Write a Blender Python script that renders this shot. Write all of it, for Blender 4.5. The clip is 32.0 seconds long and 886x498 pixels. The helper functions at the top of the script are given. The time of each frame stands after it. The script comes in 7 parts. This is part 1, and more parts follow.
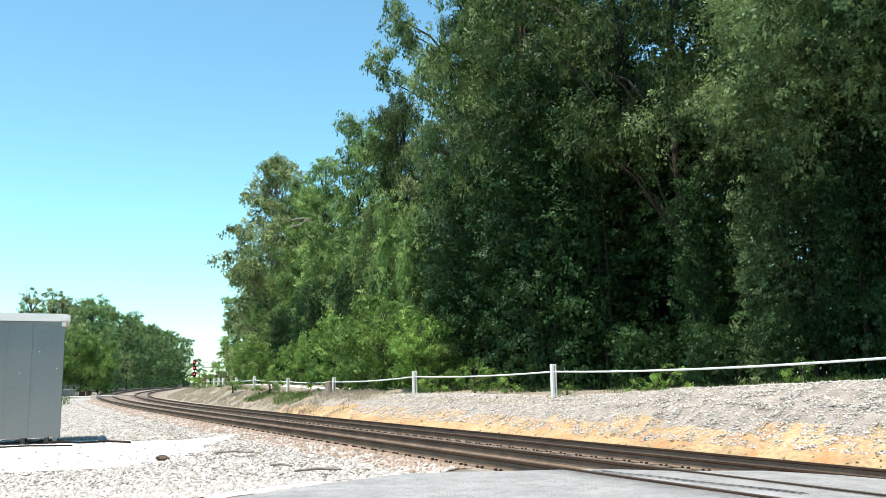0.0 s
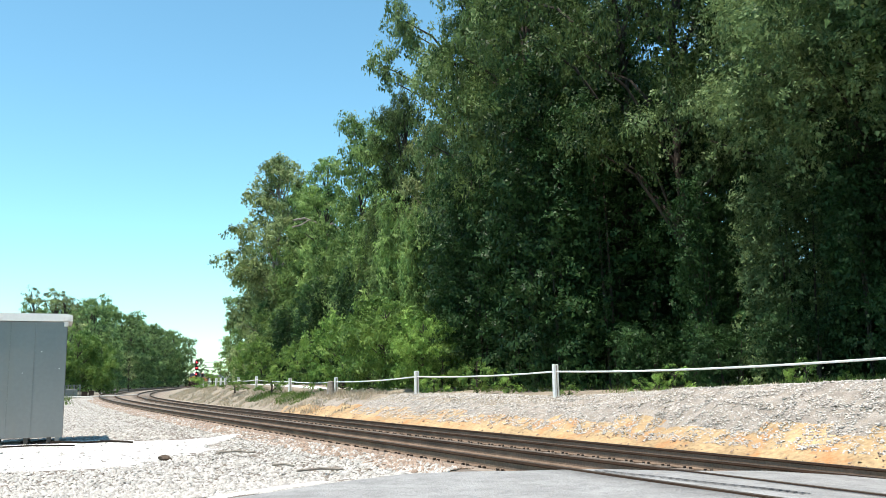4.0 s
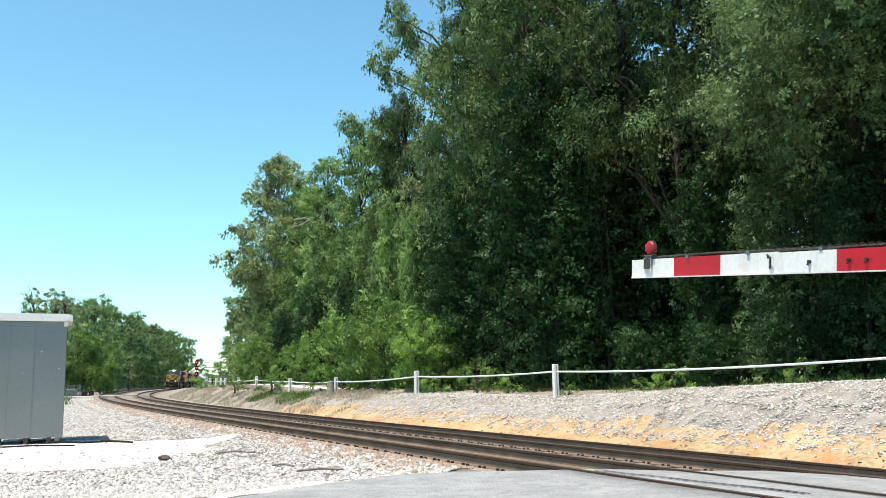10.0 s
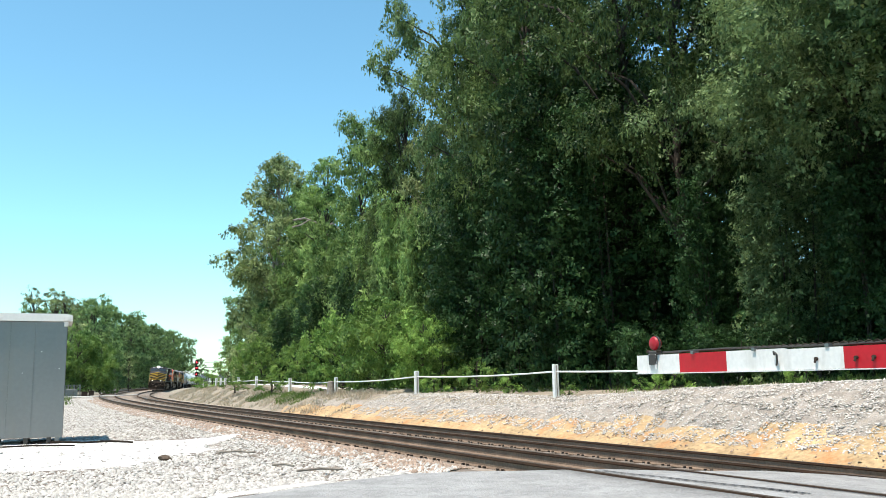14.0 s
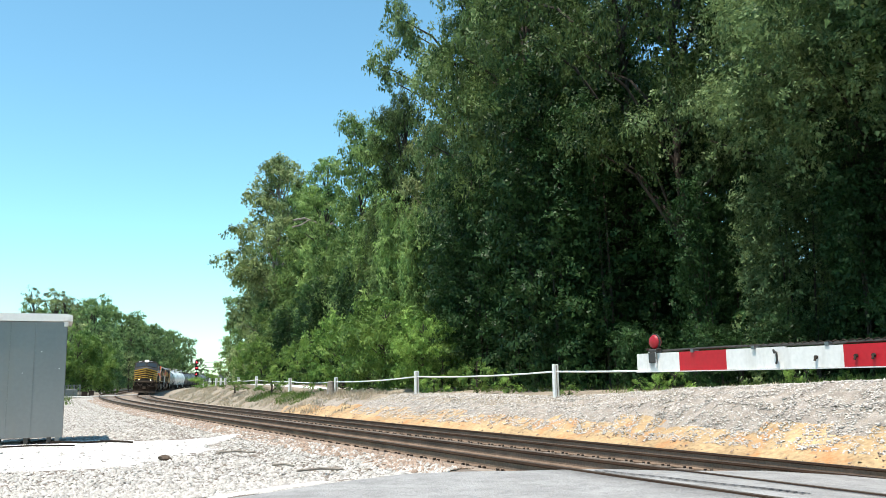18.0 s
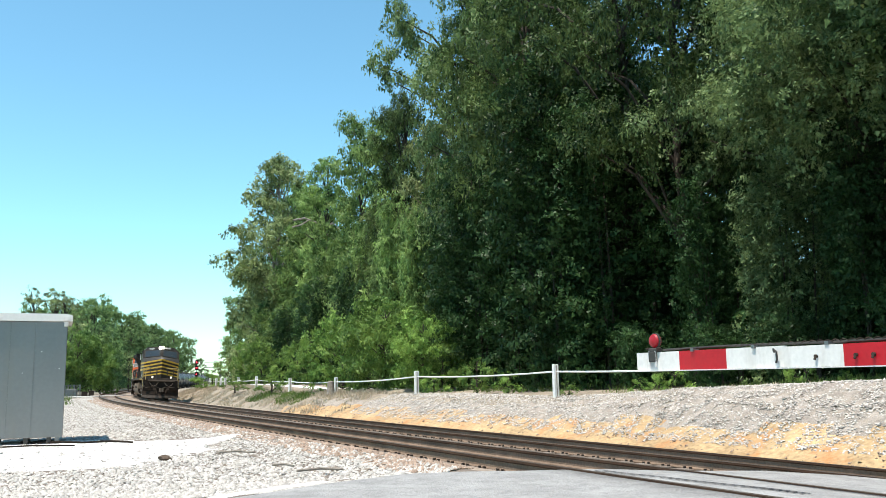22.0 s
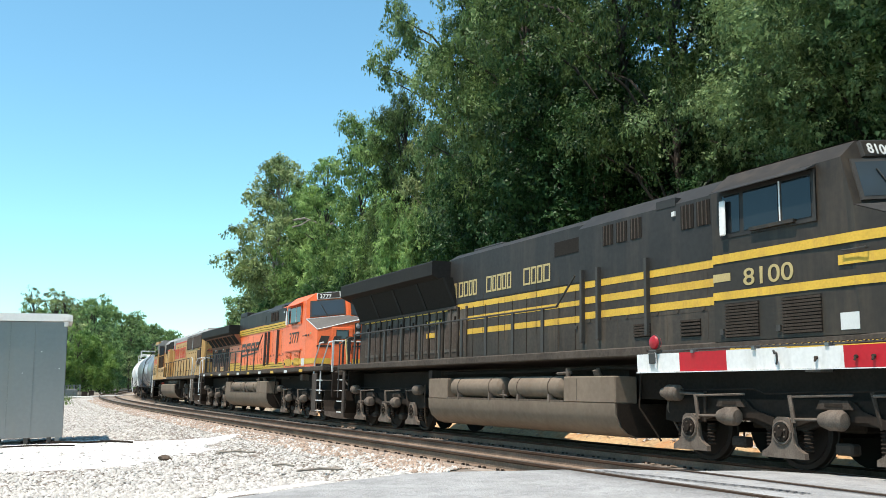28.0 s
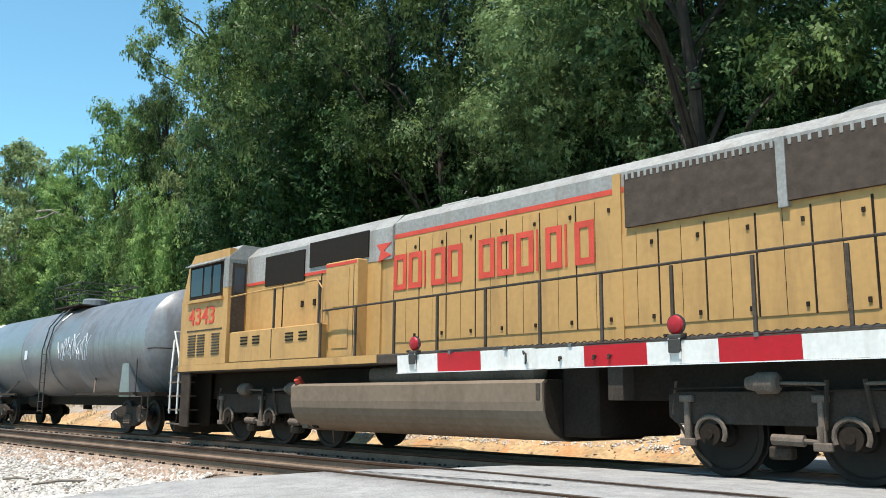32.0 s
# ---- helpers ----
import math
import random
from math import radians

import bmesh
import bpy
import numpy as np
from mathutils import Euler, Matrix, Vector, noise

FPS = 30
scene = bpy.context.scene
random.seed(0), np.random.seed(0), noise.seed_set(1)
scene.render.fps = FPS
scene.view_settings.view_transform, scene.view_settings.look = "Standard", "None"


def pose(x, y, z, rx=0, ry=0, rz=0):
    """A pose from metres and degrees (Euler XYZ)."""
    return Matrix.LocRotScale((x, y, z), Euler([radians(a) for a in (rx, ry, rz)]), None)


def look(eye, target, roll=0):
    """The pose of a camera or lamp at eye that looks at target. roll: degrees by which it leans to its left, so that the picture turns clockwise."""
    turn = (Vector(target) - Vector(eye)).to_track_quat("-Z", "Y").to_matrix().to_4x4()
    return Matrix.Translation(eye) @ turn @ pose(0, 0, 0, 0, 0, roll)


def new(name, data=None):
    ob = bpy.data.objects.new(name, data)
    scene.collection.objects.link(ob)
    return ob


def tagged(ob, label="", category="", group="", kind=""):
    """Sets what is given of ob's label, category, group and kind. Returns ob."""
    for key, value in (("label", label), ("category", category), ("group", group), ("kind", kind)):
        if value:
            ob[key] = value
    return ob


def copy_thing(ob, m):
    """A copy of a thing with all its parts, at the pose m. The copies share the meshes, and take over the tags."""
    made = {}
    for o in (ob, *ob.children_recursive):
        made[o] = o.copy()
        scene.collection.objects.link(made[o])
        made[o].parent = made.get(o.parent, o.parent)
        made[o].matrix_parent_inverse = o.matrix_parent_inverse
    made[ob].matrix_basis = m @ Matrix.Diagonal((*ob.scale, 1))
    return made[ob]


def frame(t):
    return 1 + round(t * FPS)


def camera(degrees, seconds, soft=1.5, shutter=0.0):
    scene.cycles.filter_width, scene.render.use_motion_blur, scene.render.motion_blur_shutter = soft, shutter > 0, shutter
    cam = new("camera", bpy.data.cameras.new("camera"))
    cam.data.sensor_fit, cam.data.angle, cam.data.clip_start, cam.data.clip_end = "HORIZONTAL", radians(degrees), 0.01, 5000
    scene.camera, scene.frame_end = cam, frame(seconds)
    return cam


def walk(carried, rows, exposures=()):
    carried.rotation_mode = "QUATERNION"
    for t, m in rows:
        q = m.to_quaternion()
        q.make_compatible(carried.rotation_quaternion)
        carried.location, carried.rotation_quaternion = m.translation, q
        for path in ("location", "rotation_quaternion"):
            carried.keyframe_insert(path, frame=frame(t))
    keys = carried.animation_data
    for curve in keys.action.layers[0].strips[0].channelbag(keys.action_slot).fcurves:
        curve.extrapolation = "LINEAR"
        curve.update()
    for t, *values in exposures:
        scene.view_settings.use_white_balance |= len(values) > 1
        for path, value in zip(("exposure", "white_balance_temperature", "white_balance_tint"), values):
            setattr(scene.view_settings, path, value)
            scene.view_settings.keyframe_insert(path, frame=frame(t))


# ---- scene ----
# ---- the camera and its walk ----
# World: z = 0 is the rail head of the far track; the camera stands at the origin of the plan and looks along +y.
cam = camera(53.6, 32.0, soft=0.52, shutter=0.0)
EYE = (0.0, 0.0, 1.367)
TILT, LEAN = 8.484, -0.719


def aim(turn, tilt=0.0, lean=0.0):
    """The camera's pose, turned to the right by that many degrees."""
    a, b = radians(turn), radians(TILT + tilt)
    way = Vector((math.sin(a) * math.cos(b), math.cos(a) * math.cos(b), math.sin(b)))
    return look(EYE, Vector(EYE) + way, LEAN + lean)


walk(cam, [(0.0, aim(0.13)), (0.2, aim(0.10)), (0.4, aim(-0.02)), (0.8, aim(0.0)), (30.2, aim(0.0)), (30.45, aim(0.28, -0.08)), (30.9, aim(0.29, -0.08)),
           (31.1, aim(0.36, -0.09)), (31.3, aim(1.05, -0.1)), (31.5, aim(3.1, -0.11, -0.1)), (31.6, aim(4.8, -0.12, -0.18)),
           (31.7, aim(6.9, -0.13, -0.28)), (31.8, aim(9.4, -0.14, -0.4)), (31.9, aim(12.3, -0.15, -0.52)), (32.0, aim(15.42, -0.15, -0.65))],
     exposures=[(0.0, 0.69), (1.2, 0.69), (1.9, 0.61), (32.0, 0.61)])

# ---- world and sun ----
SUN_EL, SUN_AZ = radians(70), math.atan2(-0.71, -0.70)  # towards the sun, in plan
world = bpy.data.worlds.new("world")
scene.world = world
world.use_nodes = True
wt = world.node_tree
sky = wt.nodes.new("ShaderNodeTexSky")
sky.sky_type, sky.sun_disc = "NISHITA", False
sky.sun_elevation, sky.sun_rotation = SUN_EL, math.pi / 2 - SUN_AZ
sky.air_density, sky.dust_density, sky.ozone_density = 1.0, 0.1, 1.6
tint = wt.nodes.new("ShaderNodeMix")  # the clear, slightly cyan summer sky
tint.data_type, tint.blend_type = "RGBA", "MULTIPLY"
tint.inputs[0].default_value, tint.inputs[7].default_value = 1.0, (0.72, 1.05, 0.98, 1)
wt.links.new(sky.outputs[0], tint.inputs[6])
wt.links.new(tint.outputs[2], wt.nodes["Background"].inputs[0])
wt.nodes["Background"].inputs[1].default_value = 0.15
sun = new("sun", bpy.data.lights.new("sun", "SUN"))
sun.data.energy, sun.data.angle, sun.data.color = 4.5, radians(0.53), (1.0, 0.93, 0.83)
sun.matrix_world = look((0, 0, 60), (-60 * math.cos(SUN_EL) * math.cos(SUN_AZ), -60 * math.cos(SUN_EL) * math.sin(SUN_AZ), 60 - 60 * math.sin(SUN_EL)))

# ---- materials ----
def mat(name, color, rough=0.7, metal=0.0, vary=0.25, size=1.0, bump=0.0, grain=None, dirt=None, spread=0.0, coat=0.0, gloss=0.28):
    """A painted, worn or earthy surface: two scales of noise in the colour, a bump, streaks of dirt and a spread from object to object."""
    m = bpy.data.materials.new(name)
    m.use_nodes = True
    nt = m.node_tree
    b = nt.nodes["Principled BSDF"]
    b.inputs["Roughness"].default_value, b.inputs["Metallic"].default_value = rough, metal
    b.inputs["Coat Weight"].default_value = coat
    b.inputs["Specular IOR Level"].default_value = gloss

    def node(kind, **values):
        n = nt.nodes.new(kind)
        for k, val in values.items():
            n.inputs[k].default_value = val
        return n
    geo = nt.nodes.new("ShaderNodeTexCoord")
    big = node("ShaderNodeTexNoise", Scale=size, Detail=5.0)
    small = node("ShaderNodeTexNoise", Scale=size * 14, Detail=6.0)
    for n in (big, small):
        nt.links.new(geo.outputs["Object"], n.inputs["Vector"])
    add = nt.nodes.new("ShaderNodeMath")
    add.operation = "ADD"
    nt.links.new(big.outputs["Fac"], add.inputs[0])
    nt.links.new(small.outputs["Fac"], add.inputs[1])
    ramp = nt.nodes.new("ShaderNodeMapRange")
    for k, val in ((1, 0.7), (2, 1.3), (3, 1 - vary), (4, 1 + vary)):
        ramp.inputs[k].default_value = val
    nt.links.new(add.outputs[0], ramp.inputs[0])
    hsv = nt.nodes.new("ShaderNodeHueSaturation")
    hsv.inputs["Color"].default_value = (*color, 1)
    last = ramp.outputs[0]
    if spread:
        info, isl = nt.nodes.new("ShaderNodeObjectInfo"), nt.nodes.new("ShaderNodeNewGeometry")
        mix = nt.nodes.new("ShaderNodeMath")
        mix.operation = "ADD"
        nt.links.new(info.outputs["Random"], mix.inputs[0])
        nt.links.new(isl.outputs["Random Per Island"], mix.inputs[1])
        r2 = nt.nodes.new("ShaderNodeMapRange")
        for k, val in ((1, 0.0), (2, 2.0), (3, 1 - spread), (4, 1 + spread)):
            r2.inputs[k].default_value = val
        nt.links.new(mix.outputs[0], r2.inputs[0])
        mul = nt.nodes.new("ShaderNodeMath")
        mul.operation = "MULTIPLY"
        nt.links.new(last, mul.inputs[0])
        nt.links.new(r2.outputs[0], mul.inputs[1])
        last = mul.outputs[0]
    nt.links.new(last, hsv.inputs["Value"])
    out = hsv.outputs[0]
    if grain or dirt:
        other = grain or dirt
        n3 = node("ShaderNodeTexNoise", Scale=size * (2.3 if grain else 1.1), Detail=8.0, Roughness=0.65)
        if dirt:
            mp = nt.nodes.new("ShaderNodeMapping")
            mp.inputs["Scale"].default_value = (2.5, 2.5, 0.35)
            nt.links.new(geo.outputs["Object"], mp.inputs["Vector"])
            nt.links.new(mp.outputs[0], n3.inputs["Vector"])
        else:
            nt.links.new(geo.outputs["Object"], n3.inputs["Vector"])
        r3 = nt.nodes.new("ShaderNodeMapRange")
        for k, val in ((1, 0.5), (2, 0.68), (3, 0.0), (4, other[3])):
            r3.inputs[k].default_value = val
        nt.links.new(n3.outputs["Fac"], r3.inputs[0])
        mx = nt.nodes.new("ShaderNodeMix")
        mx.data_type = "RGBA"
        mx.inputs[7].default_value = (*other[:3], 1)
        nt.links.new(r3.outputs[0], mx.inputs[0])
        nt.links.new(out, mx.inputs[6])
        out = mx.outputs[2]
    nt.links.new(out, b.inputs["Base Color"])
    if bump:
        bn = node("ShaderNodeBump", Strength=min(1.0, bump), Distance=0.03)
        nt.links.new(small.outputs["Fac"], bn.inputs["Height"])
        nt.links.new(bn.outputs[0], b.inputs["Normal"])
    return m


def leaf_mat(name, color, light):
    """Leaves: a diffuse blade that lets some light through, lighter and darker from leaf to leaf and tree to tree."""
    m = bpy.data.materials.new(name)
    m.use_nodes = True
    nt = m.node_tree
    b = nt.nodes["Principled BSDF"]
    b.inputs["Roughness"].default_value = 0.42
    b.inputs["Specular IOR Level"].default_value = 0.14
    isl, info = nt.nodes.new("ShaderNodeNewGeometry"), nt.nodes.new("ShaderNodeObjectInfo")
    tc, big = nt.nodes.new("ShaderNodeTexCoord"), nt.nodes.new("ShaderNodeTexNoise")
    big.inputs["Scale"].default_value, big.inputs["Detail"].default_value = 0.75, 3.0
    nt.links.new(tc.outputs["Object"], big.inputs["Vector"])
    add = nt.nodes.new("ShaderNodeMath")
    add.operation = "MULTIPLY_ADD"
    add.inputs[1].default_value = 0.16
    nt.links.new(isl.outputs["Random Per Island"], add.inputs[0])
    nt.links.new(big.outputs["Fac"], add.inputs[2])
    r = nt.nodes.new("ShaderNodeMapRange")
    for k, val in ((1, 0.42), (2, 0.78)):
        r.inputs[k].default_value = val
    nt.links.new(add.outputs[0], r.inputs[0])
    mx = nt.nodes.new("ShaderNodeMix")
    mx.data_type = "RGBA"
    mx.inputs[6].default_value, mx.inputs[7].default_value = (*color, 1), (*light, 1)
    nt.links.new(r.outputs[0], mx.inputs[0])
    hsv = nt.nodes.new("ShaderNodeHueSaturation")
    r2 = nt.nodes.new("ShaderNodeMapRange")
    for k, val in ((3, 0.75), (4, 1.25)):
        r2.inputs[k].default_value = val
    nt.links.new(info.outputs["Random"], r2.inputs[0])
    nt.links.new(r2.outputs[0], hsv.inputs["Value"])
    nt.links.new(mx.outputs[2], hsv.inputs["Color"])
    nt.links.new(hsv.outputs[0], b.inputs["Base Color"])
    tr = nt.nodes.new("ShaderNodeBsdfTranslucent")
    nt.links.new(hsv.outputs[0], tr.inputs["Color"])
    ms = nt.nodes.new("ShaderNodeMixShader")
    ms.inputs[0].default_value = 0.36
    nt.links.new(b.outputs[0], ms.inputs[1])
    nt.links.new(tr.outputs[0], ms.inputs[2])
    nt.links.new(ms.outputs[0], nt.nodes["Material Output"].inputs[0])
    return m


def glow(name, color, strength):
    m = bpy.data.materials.new(name)
    m.use_nodes = True
    b = m.node_tree.nodes["Principled BSDF"]
    b.inputs["Base Color"].default_value = b.inputs["Emission Color"].default_value = (*color, 1)
    b.inputs["Emission Strength"].default_value = strength
    return m


def glass(name, color, rough=0.05):
    m = bpy.data.materials.new(name)
    m.use_nodes = True
    b = m.node_tree.nodes["Principled BSDF"]
    b.inputs["Base Color"].default_value = (*color, 1)
    b.inputs["Roughness"].default_value, b.inputs["IOR"].default_value = rough, 1.5
    b.inputs["Specular IOR Level"].default_value = 0.5
    return m


BALLAST = mat("ballast", (0.17, 0.14, 0.115), 0.95, vary=0.4, size=2.5, bump=0.9, grain=(0.22, 0.15, 0.10, 0.5), spread=0.35)
BALLAST_DARK = mat("ballast_dark", (0.27, 0.215, 0.17), 0.95, vary=0.4, size=1.0, bump=0.8, grain=(0.15, 0.11, 0.08, 0.5), spread=0.3)
GRAVEL_WHITE = mat("gravel_white", (0.78, 0.76, 0.72), 0.95, vary=0.2, size=2.0, bump=0.6, grain=(0.45, 0.40, 0.34, 0.5))
STONE = mat("stone", (0.43, 0.402, 0.365), 0.9, vary=0.25, size=6.0, spread=0.6)
STONE_BROWN = mat("stone_brown", (0.34, 0.25, 0.19), 0.9, vary=0.25, size=6.0, spread=0.5)
BANK_GRAVEL = mat("bank_gravel", (0.29, 0.250, 0.215), 0.95, vary=0.4, size=2.5, bump=0.9, grain=(0.32, 0.25, 0.18, 0.6), spread=0.3)
STONE_GREY = mat("stone_grey", (0.43, 0.392, 0.355), 0.9, vary=0.25, size=6.0, spread=0.55)
CLAY = mat("clay", (0.43, 0.295, 0.16), 0.95, vary=0.4, size=0.7, bump=1.0, grain=(0.43, 0.20, 0.08, 0.85))
SOIL = mat("soil", (0.29, 0.24, 0.185), 0.95, vary=0.4, size=1.2, bump=0.8, grain=(0.17, 0.15, 0.10, 0.7))
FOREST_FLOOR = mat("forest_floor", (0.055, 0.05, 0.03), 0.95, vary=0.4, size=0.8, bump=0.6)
ASPHALT = mat("asphalt", (0.33, 0.32, 0.31), 0.9, vary=0.24, size=2.4, bump=0.9, grain=(0.20, 0.195, 0.19, 0.6))
ASPHALT_DARK = mat("asphalt_seal", (0.035, 0.035, 0.037), 0.7, vary=0.2, size=3.0)
ROAD_PAINT = mat("road_paint", (0.72, 0.72, 0.70), 0.8, vary=0.15, size=4.0, grain=(0.4, 0.4, 0.4, 0.6))
RAIL_RUST = mat("rail_rust", (0.060, 0.035, 0.023), 0.85, 0.1, vary=0.35, size=2.0, gloss=0.15)
WEB_DUST = mat("rail_web_dust", (0.185, 0.132, 0.096), 0.9, vary=0.3, size=2.0, gloss=0.1)
RAIL_TOP = mat("rail_top", (0.10, 0.075, 0.06), 0.5, 0.3, vary=0.2, size=2.0)
TIE = mat("tie_wood", (0.20, 0.165, 0.135), 0.95, vary=0.35, size=3.0, bump=0.6, spread=0.3)
WHITE_WOOD = mat("white_painted_wood", (0.72, 0.71, 0.68), 0.8, vary=0.14, size=5.0, dirt=(0.4, 0.36, 0.3, 0.5))
WOOD_GREY = mat("weathered_wood", (0.26, 0.22, 0.18), 0.95, vary=0.4, size=6.0, bump=0.6)
ROPE = mat("white_rope", (0.72, 0.72, 0.70), 0.9, vary=0.1, size=8.0)
BARK = mat("bark", (0.058, 0.047, 0.038), 0.95, vary=0.4, size=3.0, bump=1.0)
BARK_PALE = mat("bark_pale", (0.30, 0.26, 0.22), 0.95, vary=0.35, size=3.0, bump=0.8)
LEAF = leaf_mat("leaf_mid", (0.060, 0.118, 0.035), (0.345, 0.48, 0.158))
# shaded leaf copy: the dimness under the crowns is put into this colour
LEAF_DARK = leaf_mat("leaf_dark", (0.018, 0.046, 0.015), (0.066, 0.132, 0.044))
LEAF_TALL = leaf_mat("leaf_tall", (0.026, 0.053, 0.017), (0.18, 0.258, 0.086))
# darker copy of the tall leaf: the crowns' shaded underside put into the colour
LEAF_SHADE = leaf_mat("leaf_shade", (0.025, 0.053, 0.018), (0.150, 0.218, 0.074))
LEAF_LIGHT = leaf_mat("leaf_light", (0.088, 0.178, 0.040), (0.31, 0.455, 0.115))
# lit leaf copy: sunlight on the outer crowns put into a paler green
LEAF_SUNLIT = leaf_mat("leaf_sunlit", (0.064, 0.118, 0.047), (0.325, 0.43, 0.180))
LEAF_OLIVE = leaf_mat("leaf_olive", (0.078, 0.112, 0.042), (0.385, 0.455, 0.198))
LEAF_FAR = leaf_mat("leaf_far", (0.078, 0.132, 0.048), (0.30, 0.42, 0.155))
GRASS_DRY = leaf_mat("dry_grass", (0.36, 0.30, 0.22), (0.52, 0.445, 0.335))
GRASS_GREEN = leaf_mat("green_grass", (0.07, 0.12, 0.03), (0.16, 0.22, 0.06))
ALU = mat("aluminium_sheet", (0.20, 0.197, 0.20), 0.36, 0.8, vary=0.06, size=0.8, dirt=(0.21, 0.195, 0.18, 0.35))
ALU_LIGHT = mat("pale_painted_metal", (0.74, 0.70, 0.66), 0.5, 0.1, vary=0.06, size=1.0)


# ---- tools ----
class Form:
    """A mesh in the making: boxes, bars, rods and profiles, joined into one mesh."""

    def __init__(self):
        self.v, self.f = [], []

    def add(self, verts, faces):
        n = len(self.v)
        self.v += [tuple(p) for p in verts]
        self.f += [tuple(i + n for i in f) for f in faces]
        return self

    def box(self, x0, x1, y0, y1, z0, z1, c=0.0):
        """A box, with its edges cut by c."""
        if c <= 0:
            p = [(x, y, z) for x in (x0, x1) for y in (y0, y1) for z in (z0, z1)]
            return self.add(p, [(0, 1, 3, 2), (4, 6, 7, 5), (0, 4, 5, 1), (2, 3, 7, 6), (0, 2, 6, 4), (1, 5, 7, 3)])
        bm = bmesh.new()
        m = Matrix.LocRotScale(((x0 + x1) / 2, (y0 + y1) / 2, (z0 + z1) / 2), None, (x1 - x0, y1 - y0, z1 - z0))
        bmesh.ops.create_cube(bm, size=1, matrix=m)
        bmesh.ops.bevel(bm, geom=bm.edges[:], offset=c, segments=1, affect="EDGES")
        return self.take(bm)

    def take(self, bm):
        bm.verts.index_update()
        self.add([v.co[:] for v in bm.verts], [[v.index for v in f.verts] for f in bm.faces])
        bm.free()
        return self

    def prism(self, outline, a, b, axis="y"):
        """An outline in the plane across an axis, drawn out along it from a to b."""
        put = {"y": lambda p, t: (p[0], t, p[1]), "x": lambda p, t: (t, p[0], p[1]), "z": lambda p, t: (p[0], p[1], t)}[axis]
        n = len(outline)
        vs = [put(p, a) for p in outline] + [put(p, b) for p in outline]
        return self.add(vs, [tuple(range(n - 1, -1, -1)), tuple(range(n, 2 * n))] + [(i, (i + 1) % n, n + (i + 1) % n, n + i) for i in range(n)])

    def rod(self, p, q, r, n=8, r2=None):
        p, q = Vector(p), Vector(q)
        r2 = r if r2 is None else r2
        d = (q - p).normalized()
        u = d.orthogonal().normalized()
        w = d.cross(u)
        ring = [(math.cos(2 * math.pi * i / n), math.sin(2 * math.pi * i / n)) for i in range(n)]
        vs = [p + (u * c + w * s) * r for c, s in ring] + [q + (u * c + w * s) * r2 for c, s in ring]
        return self.add(vs, [tuple(range(n - 1, -1, -1)), tuple(range(n, 2 * n))] + [(i, (i + 1) % n, n + (i + 1) % n, n + i) for i in range(n)])

    def pipe(self, points, r, n=6):
        """A bent pipe through the points."""
        pts = [Vector(p) for p in points]
        rings = []
        u = None
        for i, p in enumerate(pts):
            d = ((pts[min(i + 1, len(pts) - 1)] - p).normalized() + (p - pts[max(i - 1, 0)]).normalized()).normalized()
            if u is None:
                u = d.orthogonal().normalized()
            u = (u - d * u.dot(d)).normalized()
            w = d.cross(u)
            rings.append([p + (u * math.cos(2 * math.pi * k / n) + w * math.sin(2 * math.pi * k / n)) * r for k in range(n)])
        fs = [(j * n + k, j * n + (k + 1) % n, (j + 1) * n + (k + 1) % n, (j + 1) * n + k) for j in range(len(pts) - 1) for k in range(n)]
        fs += [tuple(range(n - 1, -1, -1)), tuple((len(pts) - 1) * n + k for k in range(n))]
        return self.add([p for ring in rings for p in ring], fs)

    def lathe(self, prof, n=24, axis="x", centre=(0, 0, 0)):
        """A profile of (place along the axis, radius) turned about it."""
        vs = []
        for t, r in prof:
            for k in range(n):
                a = 2 * math.pi * k / n
                c, s = r * math.cos(a), r * math.sin(a)
                o = {"x": (t, c, s), "y": (c, t, s), "z": (c, s, t)}[axis]
                vs.append((o[0] + centre[0], o[1] + centre[1], o[2] + centre[2]))
        m = len(prof)
        fs = [(j * n + k, j * n + (k + 1) % n, (j + 1) * n + (k + 1) % n, (j + 1) * n + k) for j in range(m - 1) for k in range(n)]
        fs += [tuple(range(n - 1, -1, -1)), tuple((m - 1) * n + k for k in range(n))]
        return self.add(vs, fs)

    def data(self, name, material, smooth=False):
        me = bpy.data.meshes.new(name)
        me.from_pydata(self.v, [], self.f)
        bm = bmesh.new()
        bm.from_mesh(me)
        bmesh.ops.recalc_face_normals(bm, faces=bm.faces[:])
        if smooth:
            for f in bm.faces:
                f.smooth = True
            for e in bm.edges:
                e.smooth = not (len(e.link_faces) == 2 and e.calc_face_angle(0) > 0.6)
        bm.to_mesh(me)
        bm.free()
        me.materials.append(material)
        return me


def part(name, form, material, parent=None, label="", smooth=False, at=None):
    """Links a form (or mesh data) as ONE mesh object under a thing or a part."""
    me = form.data(name, material, smooth) if isinstance(form, Form) else form
    ob = new(name, me)
    if parent:
        ob.parent = parent
    if at is not None:
        ob.matrix_basis = at
    return tagged(ob, label)


def thing(name, label, category, group="", kind="", at=None):
    ob = tagged(new(name), label, category, group, kind)
    if at is not None:
        ob.matrix_basis = at
    return ob


def raw(name, verts, faces, material, smooth=False):
    """Mesh data from arrays."""
    me = bpy.data.meshes.new(name)
    me.from_pydata(verts, [], faces)
    me.materials.append(material)
    if smooth:
        me.polygons.foreach_set("use_smooth", [True] * len(me.polygons))
    return me


